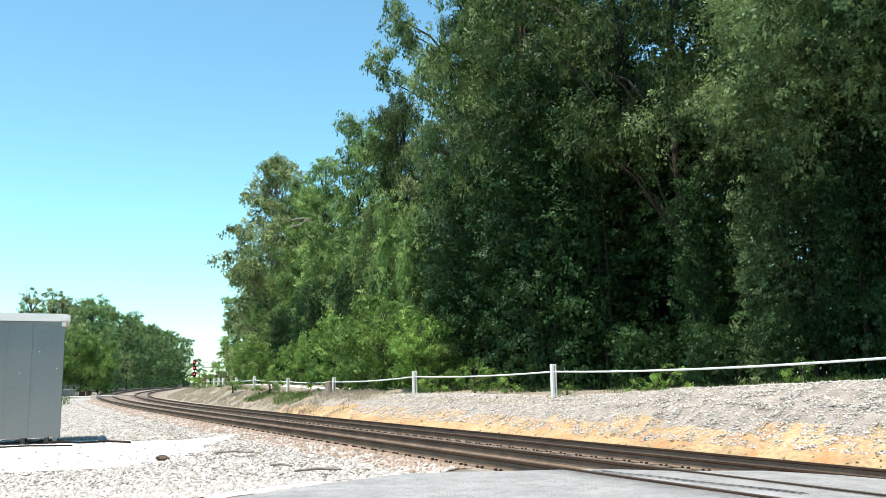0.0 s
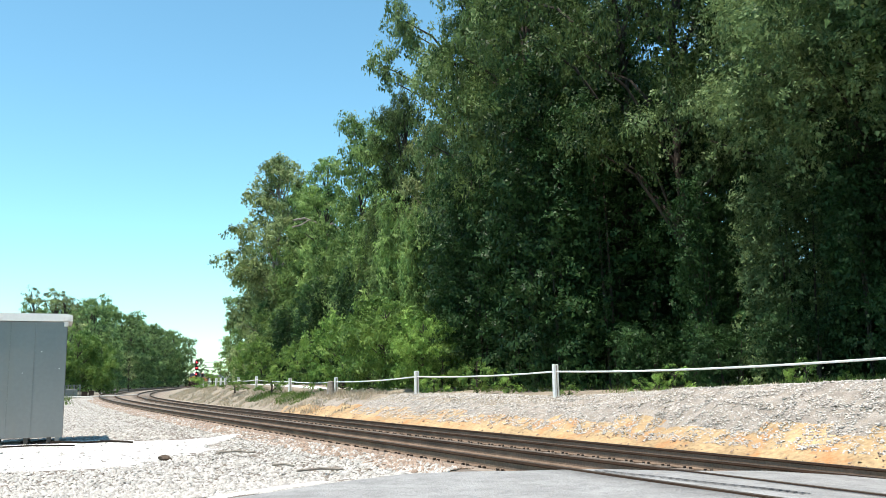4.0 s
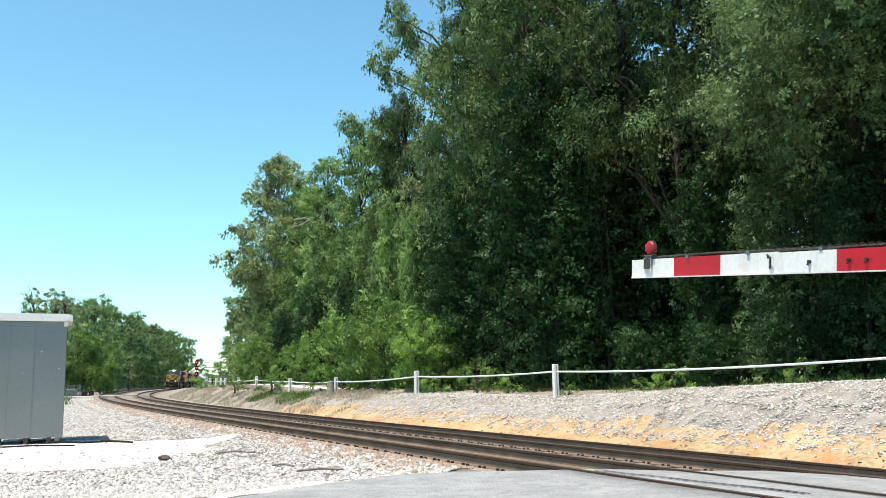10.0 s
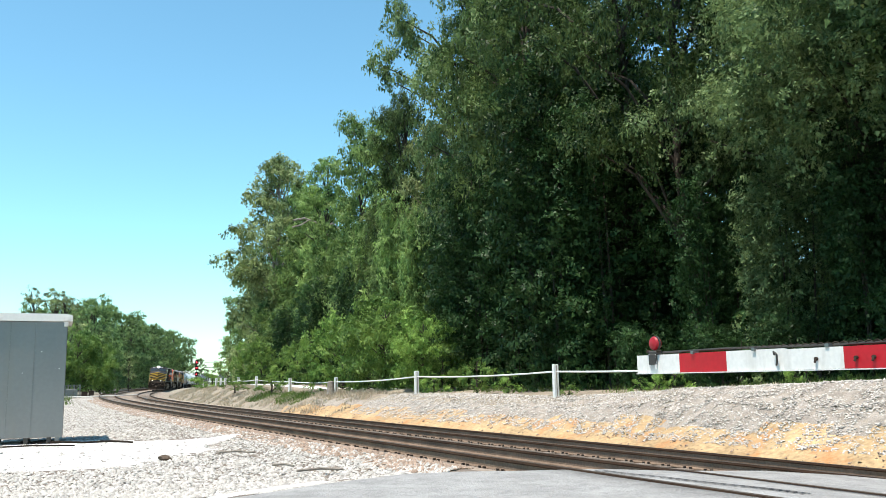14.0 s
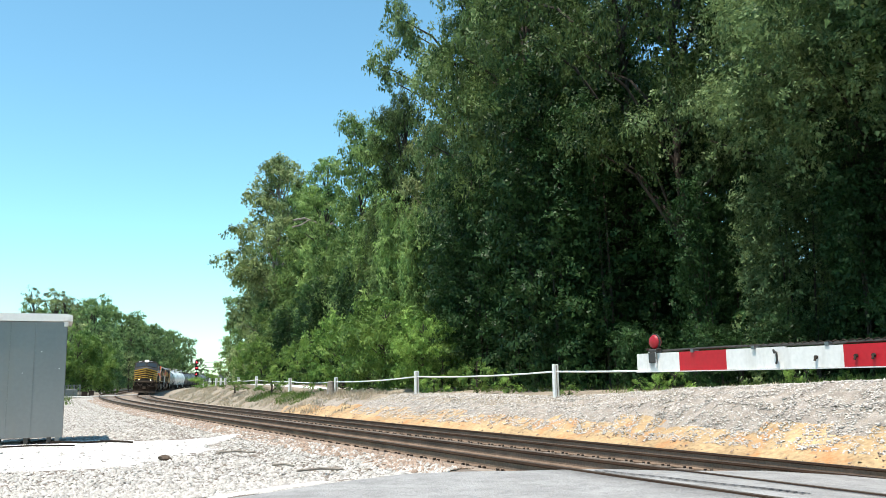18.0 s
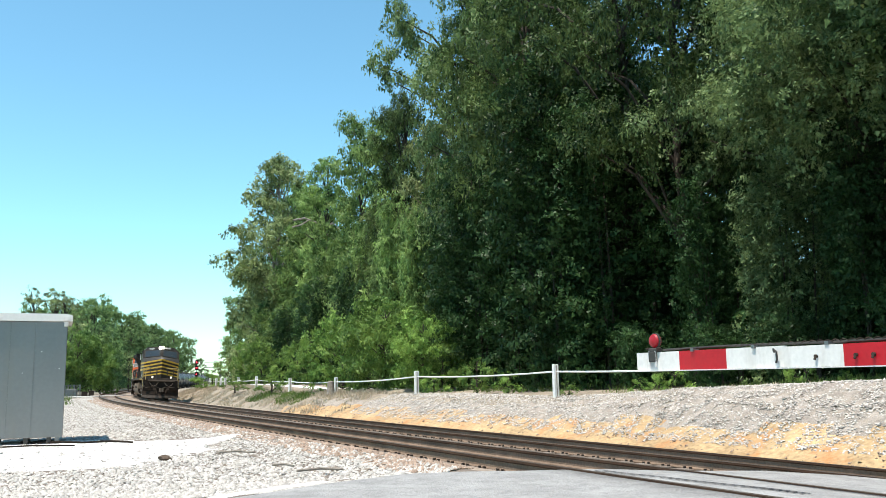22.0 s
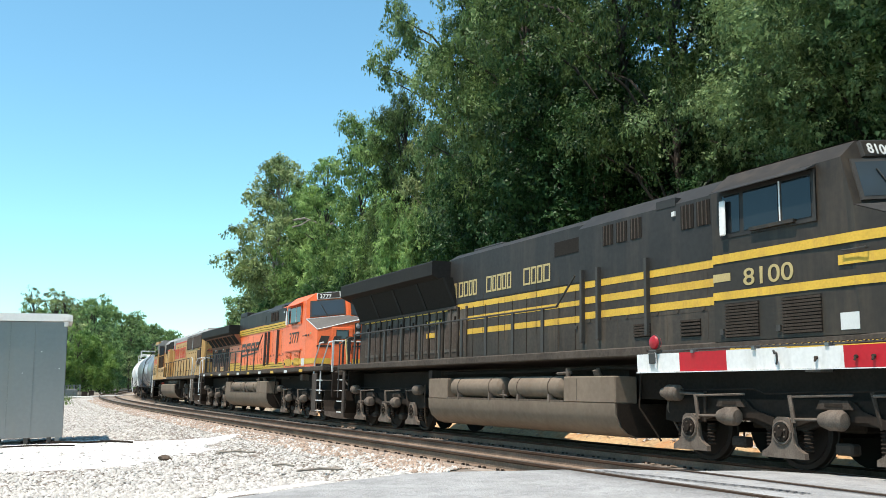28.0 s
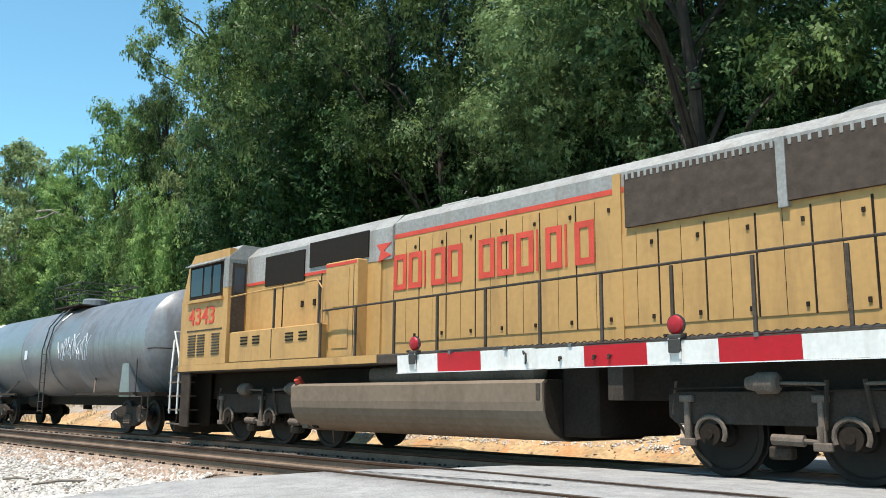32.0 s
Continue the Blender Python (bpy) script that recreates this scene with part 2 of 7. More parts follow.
# ---- the line of the tracks ----
# s runs along the far track, away from the crossing; side is the distance from its centre, towards the camera.
BEND = ((-40, 0.001338), (30, -0.000949), (90, -0.002101), (150, -0.001040), (230, -0.000455), (400, -0.001511))
SPAN = np.arange(-120.0, 760.0, 1.0)
bend = np.interp(SPAN, [b[0] for b in BEND], [b[1] for b in BEND])
bend[(SPAN < -60) | (SPAN > 420)] = 0
turned = np.concatenate([[0], np.cumsum((bend[1:] + bend[:-1]) / 2)])
turned += radians(117.3616) - turned[120]
line_x = np.concatenate([[0], np.cumsum((np.cos(turned[1:]) + np.cos(turned[:-1])) / 2)])
line_y = np.concatenate([[0], np.cumsum((np.sin(turned[1:]) + np.sin(turned[:-1])) / 2)])
line_x += 8.7275 - line_x[120]
line_y += 7.5447 - line_y[120]
APART, RISE, CANT = 3.883, 0.212, 0.0625  # between the tracks; height of the near one; outer rail over inner


def on_line(s, side=0.0):
    """Plan place at s, and to the side."""
    x, y, a = np.interp(s, SPAN, line_x), np.interp(s, SPAN, line_y), np.interp(s, SPAN, turned)
    return x - np.sin(a) * side, y + np.cos(a) * side

# ---- the ground, one sheet to the horizon ----
def crest(s):
    """Height of the top of the far bank."""
    return np.interp(s, (-40, 0, 10.5, 12, 13.8, 15.8, 18.3, 21.2, 29, 36, 43, 52, 60, 70, 80, 100, 200), (1.3, 1.28, 1.21, 1.17, 1.10, 1.02, 0.90, 0.75, 0.77, 0.74, 0.72, 0.64, 0.78, 0.95, 1.0, 0.7, 0.3))


def height(s, d):
    """Ground height at s and to the side d."""
    c = crest(s)
    far = [(-60, c + 0.5), (-14, c + 0.25), (-9, c + (0.22 if s > 38 else 0.0)), (-7.4, c + (0.16 if s > 38 else 0.0)), (-5.4, c), (-4.3, 0.55 * c + 0.05), (-3.5, 0.12), (-2.7, -0.30), (-2.3, -0.36), (-1.75, -0.30)]
    near = [(5.6, 0.07), (6.6, -0.05), (9.0, -0.02), (30, 0.0), (60, 0.1)]
    pts = far + [(-1.3, -0.245), (1.3, -0.135), (2.6, -0.03), (4.75, 0.09), (5.22, 0.128)] + near
    return float(np.interp(d, [p[0] for p in pts], [p[1] for p in pts]))


def lie(s, d):
    """Ground height with its unevenness."""
    z = height(s, d)
    x, y = on_line(s, d)
    q = Vector((float(x), float(y), 0))
    if d < -2.6:
        k = 0.10 if -5.0 < d < -2.9 else 0.05
        z += k * noise.noise(q * 0.7) + 0.6 * k * noise.noise(q * 2.3) + 0.35 * k * noise.noise(q * 5.1)
    elif d > 5.6:
        z += 0.025 * noise.noise(q * 0.8)
    return z


def pale_pad(x, y):
    """The sheet of fine white gravel before the cabinet."""
    n = noise.noise(Vector((x, y, 3)) * 0.45) + 0.5 * noise.noise(Vector((x, y, 9)) * 1.7)
    return x < -5.2 + 0.7 * n - 0.05 * (20 - y) and 14.6 + 1.4 * n + 0.35 * (x + 6) < y < 22.5 + n


def build_ground():
    ss = np.concatenate([np.arange(-70, -12, 3.0), np.arange(-12, 60, 0.45), np.arange(60, 130, 1.5), np.arange(130, 700, 8.0)])
    ds = np.concatenate([[-60, -45, -34, -26, -20, -17, -15, -13, -11.5, -10.3], np.arange(-9.5, -1.2, 0.28), [-0.7, 0.0, 0.75, 1.4, 1.95, 2.5, 3.1, 3.9, 4.7],
                         np.arange(5.1, 9.0, 0.4), [9.6, 10.5, 12, 14, 17, 21, 26, 34, 45, 60]])
    verts, mats = [], []
    for s in ss:
        for d in ds:
            x, y = on_line(s, d)
            verts.append((x, y, lie(s, d)))
    nd, faces = len(ds), []
    for i in range(len(ss) - 1):
        s = (ss[i] + ss[i + 1]) / 2
        for j in range(nd - 1):
            d = (ds[j] + ds[j + 1]) / 2
            x, y = on_line(s, d)
            n = noise.noise(Vector((x, y, 3)) * 0.45) + 0.5 * noise.noise(Vector((x, y, 9)) * 1.7)
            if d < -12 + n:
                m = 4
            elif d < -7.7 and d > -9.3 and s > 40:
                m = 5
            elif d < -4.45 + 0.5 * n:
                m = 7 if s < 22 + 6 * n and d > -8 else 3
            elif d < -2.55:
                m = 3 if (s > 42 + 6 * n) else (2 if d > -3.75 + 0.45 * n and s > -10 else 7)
            elif d < 5.35 + 0.2 * n:
                m = 6
            elif d < 13 and s < 125:
                m = 5 if pale_pad(x, y) or (60 < s < 70 and d > 9.2) else 0
            else:
                m = 3 if d < 22 else 4
            faces.append((i * nd + j, i * nd + j + 1, (i + 1) * nd + j + 1, (i + 1) * nd + j))
            mats.append(m)
    # the rim runs on, flat, to the horizon
    rim = [j for j in range(nd)] + [i * nd + nd - 1 for i in range(1, len(ss))] + [(len(ss) - 1) * nd + j for j in range(nd - 2, -1, -1)] + [i * nd for i in range(len(ss) - 2, 0, -1)]
    cx, cy, n0 = -45.0, 170.0, len(verts)
    for r in rim:
        p = Vector(verts[r]) - Vector((cx, cy, 0))
        q = p.normalized() * 3500
        verts.append((cx + q.x, cy + q.y, 0.0))
    for k in range(len(rim)):
        a, b = k, (k + 1) % len(rim)
        faces.append((rim[a], n0 + a, n0 + b, rim[b]))
        mats.append(4)
    me = raw("ground", verts, faces, BALLAST, True)
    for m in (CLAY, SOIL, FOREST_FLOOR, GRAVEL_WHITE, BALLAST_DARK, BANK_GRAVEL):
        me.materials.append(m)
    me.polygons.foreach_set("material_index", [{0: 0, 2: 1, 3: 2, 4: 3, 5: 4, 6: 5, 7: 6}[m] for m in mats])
    return tagged(new("ground", me), "stony ground with an orange clay bank and gravel", "ground", kind="structure")


build_ground()


# ---- the two tracks ----
def sweep(name, prof, offset, base, s0, s1, step, material):
    """A profile of (side, height) carried along the line."""
    vs, fs, n = [], [], len(prof)
    run = np.arange(s0, s1 + 0.01, step)
    for s in run:
        for a, b in prof:
            x, y = on_line(s, offset + a)
            vs.append((x, y, base + b))
    for i in range(len(run) - 1):
        for k in range(n):
            fs.append((i * n + k, i * n + (k + 1) % n, (i + 1) * n + (k + 1) % n, (i + 1) * n + k))
    me = raw(name, vs, fs, material)
    bm = bmesh.new()
    bm.from_mesh(me)
    bmesh.ops.recalc_face_normals(bm, faces=bm.faces[:])
    bm.to_mesh(me)
    bm.free()
    return me


RAIL = ((-0.036, 0.0), (0.036, 0.0), (0.037, -0.03), (0.013, -0.045), (-0.013, -0.045), (-0.037, -0.03))
WEB = ((0.011, -0.046), (0.010, -0.135), (0.07, -0.155), (0.07, -0.17), (-0.07, -0.17), (-0.07, -0.155), (-0.010, -0.135), (-0.011, -0.046))
TRACKS = (("track_far", 0.0, 0.0, CANT, "main track with rusty rails on dark wooden ties"), ("track_near", APART, RISE, 0.0765, "second track with rusty rails on weathered ties"))
tracks = {}
for name, off, rise, cant, label in TRACKS:
    tr = tracks[name] = thing(name, label, "railway track", kind="structure")
    for sgn in (-1, 1):
        z = rise + sgn * cant / 2
        part("rail", sweep("rail", RAIL, off + sgn * 0.755, z, -110, 720, 1.0, RAIL_RUST), None, tr)
        part("rail_web", sweep("rail_web", WEB, off + sgn * 0.755, z, -110, 720, 1.0, WEB_DUST), None, tr, "dusty brown rail web and foot")
        part("running_surface", sweep("running_surface", ((-0.03, 0.002), (0.03, 0.002), (0.03, -0.002), (-0.03, -0.002)), off + sgn * 0.755, z, -110, 720, 1.0, RAIL_TOP), None, tr, "worn bright rail top")


def build_siding():
    """An old side track that leaves behind the cabinet: pale worn rails."""
    S = thing("track_siding", "old side track with pale worn rails", "railway track", kind="structure")
    for off in (0.0, 1.5):
        part("rail", Form().pipe([(-52 - off, 79.5 + off, 0.10), (-44 - off * 0.9, 82.0 + off, 0.11), (-38.5 - off * 0.8, 85.0 + off, 0.12), (-35.6 - off * 0.6, 88.5 + off, 0.14), (-34.2 - off * 0.4, 93.0 + off, 0.15), (-34.0 - off * 0.3, 98.0 + off, 0.15)], 0.055, 6), ALU_LIGHT, S)


build_siding()

# ---- the road over the crossing ----
def road_height(d):
    return float(np.interp(d, (-3.5, -0.9, 0.9, 3.0, 4.9, 7.5, 11, 30), (-0.05, -0.045, 0.035, 0.155, 0.245, 0.16, 0.10, 0.10)))


def road_edge(d):
    """Where the asphalt begins, along s, at the side d."""
    return float(np.interp(d, (-14, -1.5, 0.8, 1.2, 2.5, 3.2, 4.2, 5.0, 5.5, 6.45, 7.5, 8.8, 11, 14, 30), (4.6, 4.8, 5.0, 6.6, 6.6, 6.45, 7.0, 6.85, 7.45, 7.95, 7.8, 7.3, 6.0, 4.0, 1.0)))


def build_road():
    vs, fs = [], []
    gaps = [0.755 + 0.0, -0.755, APART - 0.755, APART + 0.755]
    ds = sorted(set([round(d, 2) for d in np.arange(-14, 30, 0.6)] + [round(g + e, 3) for g in gaps for e in (-0.13, -0.1, 0.045, 0.06)]))
    ts = np.linspace(0, 1, 26)
    for d in ds:
        low = any(g - 0.11 < d < g + 0.05 for g in gaps)
        for t in ts:
            e = road_edge(d) + 0.08 * noise.noise(Vector((d * 1.3, 0, 5)))
            s = e + (-26 - e) * t ** 1.5
            x, y = on_line(s, d)
            vs.append((x, y, road_height(d) - (0.07 if low else 0) + 0.012 * noise.noise(Vector((x, y, 1)) * 0.5) - (0.05 if t == 0 else 0)))
    n = len(ts)
    for i in range(len(ds) - 1):
        for j in range(n - 1):
            fs.append((i * n + j, i * n + j + 1, (i + 1) * n + j + 1, (i + 1) * n + j))
    road = tagged(new("road", raw("road", vs, fs, ASPHALT, True)), "pale worn asphalt road over the level crossing", "road", kind="structure")
    return road


road = build_road()


def strip(name, material, label, points, width, z=0.012, parent=None):
    """A thin band laid on the road through plan points of (s, side)."""
    vs, fs = [], []
    for i, (s, d) in enumerate(points):
        a, b = Vector(on_line(*points[max(i - 1, 0)])), Vector(on_line(*points[min(i + 1, len(points) - 1)]))
        p = Vector(on_line(s, d))
        w = (b - a).normalized().orthogonal() * width / 2
        h = road_height(d) + z
        vs += [(p.x - w.x, p.y - w.y, h), (p.x + w.x, p.y + w.y, h)]
    for i in range(len(points) - 1):
        fs.append((2 * i, 2 * i + 1, 2 * i + 3, 2 * i + 2))
    return part(name, raw(name, vs, fs, material), None, parent, label)

# ---- trees ----
def blades_at(p, n, u, long, wide):
    """Pointed blades at the places p, facing n, hanging along u."""
    u = u - n * (u * n).sum(1)[:, None]
    u /= np.linalg.norm(u, axis=1)[:, None]
    w = np.cross(n, u)
    return np.stack([p - u * long * 0.42 + w * wide, p + u * long * 0.62, p - u * long * 0.42 - w * wide], 1).reshape(-1, 3)


def unit(v):
    return v / np.linalg.norm(v, axis=1)[:, None]


def leaves(rng, centres, radii, count, size, flat=0.9, droop=0.5, core=14):
    """Foliage on sprays (centres and radii): hanging blades inside each one, and small leaves over its upper, outer side."""
    c, r = np.asarray(centres), np.asarray(radii)
    k = np.repeat(np.arange(len(c)), core)
    m = len(k)
    p = c[k] + rng.normal(size=(m, 3)) * (0.36, 0.36, 0.28) * r[k][:, None] - (0, 0, 0.08)
    n = rng.normal(size=(m, 3)) * (1, 1, 0.25)
    u = rng.normal(size=(m, 3)) * 0.45 - (0, 0, 1.0)
    long = (np.minimum(0.42 * r[k], 1.2 * size) * (0.7 + 0.6 * rng.random(m)))[:, None]
    inner = blades_at(p, unit(n), u, long, long * 0.42)
    # small leaves in tufts that lean the same way
    tufts = max(1, count // 16)
    pick = rng.choice(len(c), tufts, p=(r ** 2) / (r ** 2).sum())
    d = unit(rng.normal(size=(tufts, 3)))
    d[:, 2] = np.where((d[:, 2] < -0.1) & (rng.random(tufts) < 0.75), -d[:, 2], d[:, 2])
    out = d + rng.normal(size=(tufts, 3)) * 0.25
    d = d * (0.72 + 0.38 * rng.random(tufts) ** 0.8)[:, None] * (1, 1, flat)
    mid = c[pick] + d * r[pick][:, None]
    mine = rng.integers(0, tufts, count)
    spread = np.minimum(size * (0.6 + 0.7 * rng.random(tufts)), 0.45 * r[pick])
    p = mid[mine] + rng.normal(size=(count, 3)) * spread[mine][:, None] * (1.0, 1.0, 0.7)
    n = unit(out[mine] + rng.normal(size=(count, 3)) * 0.3 + (0, 0, 0.35))
    u = rng.normal(size=(count, 3)) - (0, 0, droop)
    a = size * (0.55 + 0.85 * rng.random(count))[:, None]
    return np.concatenate([inner, blades_at(p, n, u, a * 1.12, a * 0.31)])


def leaf_data(name, pts, material, sides=3):
    n = len(pts) // sides
    me = bpy.data.meshes.new(name)
    me.vertices.add(len(pts))
    me.vertices.foreach_set("co", np.ascontiguousarray(pts, dtype=np.float32).ravel())
    me.loops.add(sides * n)
    me.loops.foreach_set("vertex_index", np.arange(sides * n, dtype=np.int32))
    me.polygons.add(n)
    me.polygons.foreach_set("loop_start", np.arange(0, sides * n, sides, dtype=np.int32))
    me.update(calc_edges=True)
    me.materials.append(material)
    return me


def tree_meshes(seed, h, spread, base, count, size, leaf, bark, lean=0.0, clumps=30, droop=0.5, sprays=16, core=14, arms=()):
    """Trunk with limbs, and crown: a tree of height h, with its crown from the height base up, in boughs set apart from one another.
    arms: single long limbs as (direction in degrees, part of the height, reach, size of its bough)."""
    rng = np.random.default_rng(seed)
    wood = Form()
    trunk = [Vector((0, 0, -0.3))]
    for i in range(1, 7):
        f = i / 6
        trunk.append(Vector((lean * h * f + rng.normal() * 0.012 * h, rng.normal() * 0.012 * h, h * 0.93 * f)))
    r0 = 0.010 * h + 0.06
    for i in range(6):
        wood.rod(trunk[i], trunk[i + 1], r0 * (1 - i / 6.6), 8, r0 * (1 - (i + 1) / 6.6))
    boughs = []
    for k in range(clumps):
        f = base + (1 - base) * ((k + 0.5) / clumps)
        prof = math.sin(math.pi * min(1, (0.22 + 0.76 * (f - base) / (1 - base)) ** 0.9)) ** 0.6
        reach = spread * prof * (0.35 + 0.65 * rng.random())
        boughs.append((math.radians(k * 137.5) + rng.normal() * 0.4, f, reach, spread * (0.26 + 0.20 * rng.random()) * (0.55 + 0.55 * prof)))
    boughs += [(math.radians(a), f, reach, big) for a, f, reach, big in arms]
    centres, radii = [], []
    for k, (a, f, reach, big) in enumerate(boughs):
        t = min(5.999, f * 6)
        c = trunk[int(t)].lerp(trunk[int(t) + 1], t - int(t))
        q = Vector((c.x + reach * math.cos(a), c.y + reach * math.sin(a), min(h * 0.96, h * f + 0.035 * h * rng.normal())))
        start = Vector((c.x, c.y, max(0.06 * h, q.z - 0.10 * h - 0.25 * reach)))
        knee = start.lerp(q, 0.55) + Vector((0, 0, 0.03 * h))
        wood.rod(start, knee, r0 * 0.36, 6, r0 * 0.22)
        wood.rod(knee, q, r0 * 0.22, 5, r0 * 0.08)
        # a bough's sprays lie over its top and outer side; the lowest hang
        for _ in range(sprays):
            e = unit(rng.normal(size=(1, 3)))[0]
            e[2] = abs(e[2]) * 0.75 if rng.random() < 0.72 else -0.55 * abs(e[2])
            e[:2] += 0.25 * np.array((math.cos(a), math.sin(a)))
            tip = q + Vector(e) * big * (0.45 + 0.6 * rng.random())
            if tip.z < 0.2:
                continue
            centres.append(tip[:])
            radii.append(big * (0.22 + 0.24 * rng.random()))
    return wood.data("trunk", bark, True), leaf_data("crown", leaves(rng, centres, radii, count, size, droop=droop, core=core), leaf)


KINDS = {}


def tree_kind(key, *args, **kw):
    KINDS[key] = (*tree_meshes(*args, **kw), args[1])


def curtain_meshes(seed, h, wide, deep, strands, count, size, leaf, bark):
    """Hanging vines: strands of leaves that fall from the height h, some down to the ground, over a few thin stems."""
    rng = np.random.default_rng(seed)
    wood, centres, radii = Form(), [], []
    for k in range(strands):
        a = rng.random() * 2 * math.pi
        r = 0.35 + 0.65 * rng.random() ** 0.5
        x, y = wide * r * math.cos(a), deep * r * math.sin(a)
        top = h * (0.62 + 0.38 * rng.random() ** 0.6)
        low = 0.15 if rng.random() < 0.6 else top - h * (0.3 + 0.4 * rng.random())
        fat = 0.3 + 0.5 * rng.random()
        z = top
        while z > low:
            f = (z - low) / (top - low)
            centres.append((x + 0.25 * rng.normal(), y + 0.25 * rng.normal(), z))
            radii.append(fat * (0.8 + 0.4 * f) * (0.7 + 0.6 * rng.random()))
            z -= 0.45 + 0.4 * rng.random()
        if k % 20 == 0:
            wood.rod((x * 0.3, y * 0.3, -0.3), (x * 0.5, y * 0.5, top), 0.08, 6, 0.02)
    return wood.data("trunk", bark, True), leaf_data("crown", leaves(rng, centres, radii, count, size, 1.2, 1.4, 6), leaf)


tree_kind("oak", 1, 22.0, 5.2, 0.14, 32000, 0.23, LEAF, BARK, clumps=44)
tree_kind("poplar", 2, 24.0, 4.2, 0.08, 28000, 0.23, LEAF, BARK, droop=0.9, clumps=38)
tree_kind("olive", 5, 20.0, 4.6, 0.10, 30000, 0.23, LEAF_OLIVE, BARK_PALE, clumps=46)
tree_kind("bush", 6, 5.5, 3.2, 0.03, 11000, 0.16, LEAF_LIGHT, BARK, clumps=22, droop=0.8, sprays=12)
tree_kind("shrub", 7, 1.6, 1.1, 0.05, 1500, 0.10, LEAF_LIGHT, BARK, clumps=9, droop=0.6, sprays=8)
tree_kind("far", 8, 18.0, 5.0, 0.04, 7000, 0.36, LEAF_FAR, BARK, clumps=26, sprays=12, core=6)
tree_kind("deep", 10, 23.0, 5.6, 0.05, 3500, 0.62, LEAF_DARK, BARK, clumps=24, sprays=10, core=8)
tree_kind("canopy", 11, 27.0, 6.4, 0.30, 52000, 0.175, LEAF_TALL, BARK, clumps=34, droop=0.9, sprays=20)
# a canopy tree again, its shadow painted in by the darker leaf
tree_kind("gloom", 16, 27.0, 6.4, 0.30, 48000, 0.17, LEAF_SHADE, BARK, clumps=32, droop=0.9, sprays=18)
tree_kind("giant", 15, 30.0, 6.0, 0.28, 50000, 0.20, LEAF_SUNLIT, BARK, clumps=36, droop=0.9, sprays=20, arms=((178, 0.745, 8.3, 1.6), (174, 0.705, 7.4, 1.5), (182, 0.775, 7.2, 1.5), (176, 0.72, 6.2, 1.6), (180, 0.75, 5.2, 1.6)))
tree_kind("sunny", 12, 15.0, 5.2, 0.46, 76000, 0.118, LEAF_SUNLIT, BARK, clumps=30, droop=0.8, sprays=20)
tree_kind("thin", 9, 14.0, 2.6, 0.30, 4200, 0.20, LEAF_OLIVE, BARK, clumps=26, sprays=7, core=3)
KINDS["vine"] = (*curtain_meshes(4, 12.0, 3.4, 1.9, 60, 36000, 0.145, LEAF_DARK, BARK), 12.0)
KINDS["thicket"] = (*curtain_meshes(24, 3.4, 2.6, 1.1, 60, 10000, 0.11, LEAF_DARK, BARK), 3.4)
KINDS["curtain"] = (*curtain_meshes(14, 12.0, 3.0, 1.7, 46, 32000, 0.15, LEAF_SUNLIT, BARK), 12.0)
# vines in the lighter leaf, which paints the sun on the part that juts out
KINDS["screen"] = (*curtain_meshes(34, 12.0, 2.6, 1.4, 40, 26000, 0.17, LEAF, BARK), 12.0)
LABELS = {"oak": ("tall broadleaf tree in full green leaf", "tree"), "poplar": ("slender tall poplar-like tree with drooping leaves", "tree"),
          "vine": ("hanging vines over thin stems, shade put into their dark leaf colour", "tree"), "thicket": ("low tangle of leaves, the wood's shade put into its dark colour", "thicket"), "curtain": ("green hanging vines on a tree at the edge of the wood", "tree"), "sunny": ("tree with a rounded crown, sunlight put into its light green colour", "tree"),
          "olive": ("olive-green tree with pale bark in the sun", "tree"), "bush": ("light green leafy bush at the edge of the wood", "bush"),
          "shrub": ("small light green shrub on the bank", "shrub"), "far": ("distant rounded green tree beside the line", "tree"),
          "gloom": ("tall tree with shade put into its dark leaf colour", "tree"), "screen": ("hanging vines over a slender tree, sunlight put into their lighter colour", "tree"), "giant": ("very tall broad tree with boughs over the bank", "tree"), "canopy": ("tall tree with a broad crown over a bare trunk", "tree"), "deep": ("tree deeper in the wood, shade put into its dark leaf colour", "tree"), "thin": ("sparse thin tree with open branches", "tree")}
NAMES = {"thicket": "thicket", "bush": "bush", "shrub": "shrub"}
plant_rng = np.random.default_rng(77)


def plant(kind, x, y, z, h, wide=1.0, turn=None):
    trunk, crown, h0 = KINDS[kind]
    k = h / h0
    t = thing(NAMES.get(kind, "tree"), *LABELS[kind], group="the wood" if kind not in ("bush", "shrub") else "undergrowth")
    a = plant_rng.random() * 360 if turn is None else turn
    t.matrix_basis = pose(x, y, z, 0, 0, a) @ Matrix.Diagonal((k * wide, k * wide, k, 1))
    part("trunk", trunk, None, t)
    part("crown", crown, None, t)
    return t


def plant_by_line(kind, s, d, h, wide=1.0, turn=None):
    x, y = on_line(s, d)
    return plant(kind, float(x), float(y), height(s, max(-55, min(55, d))) - 0.15, h, wide, turn)

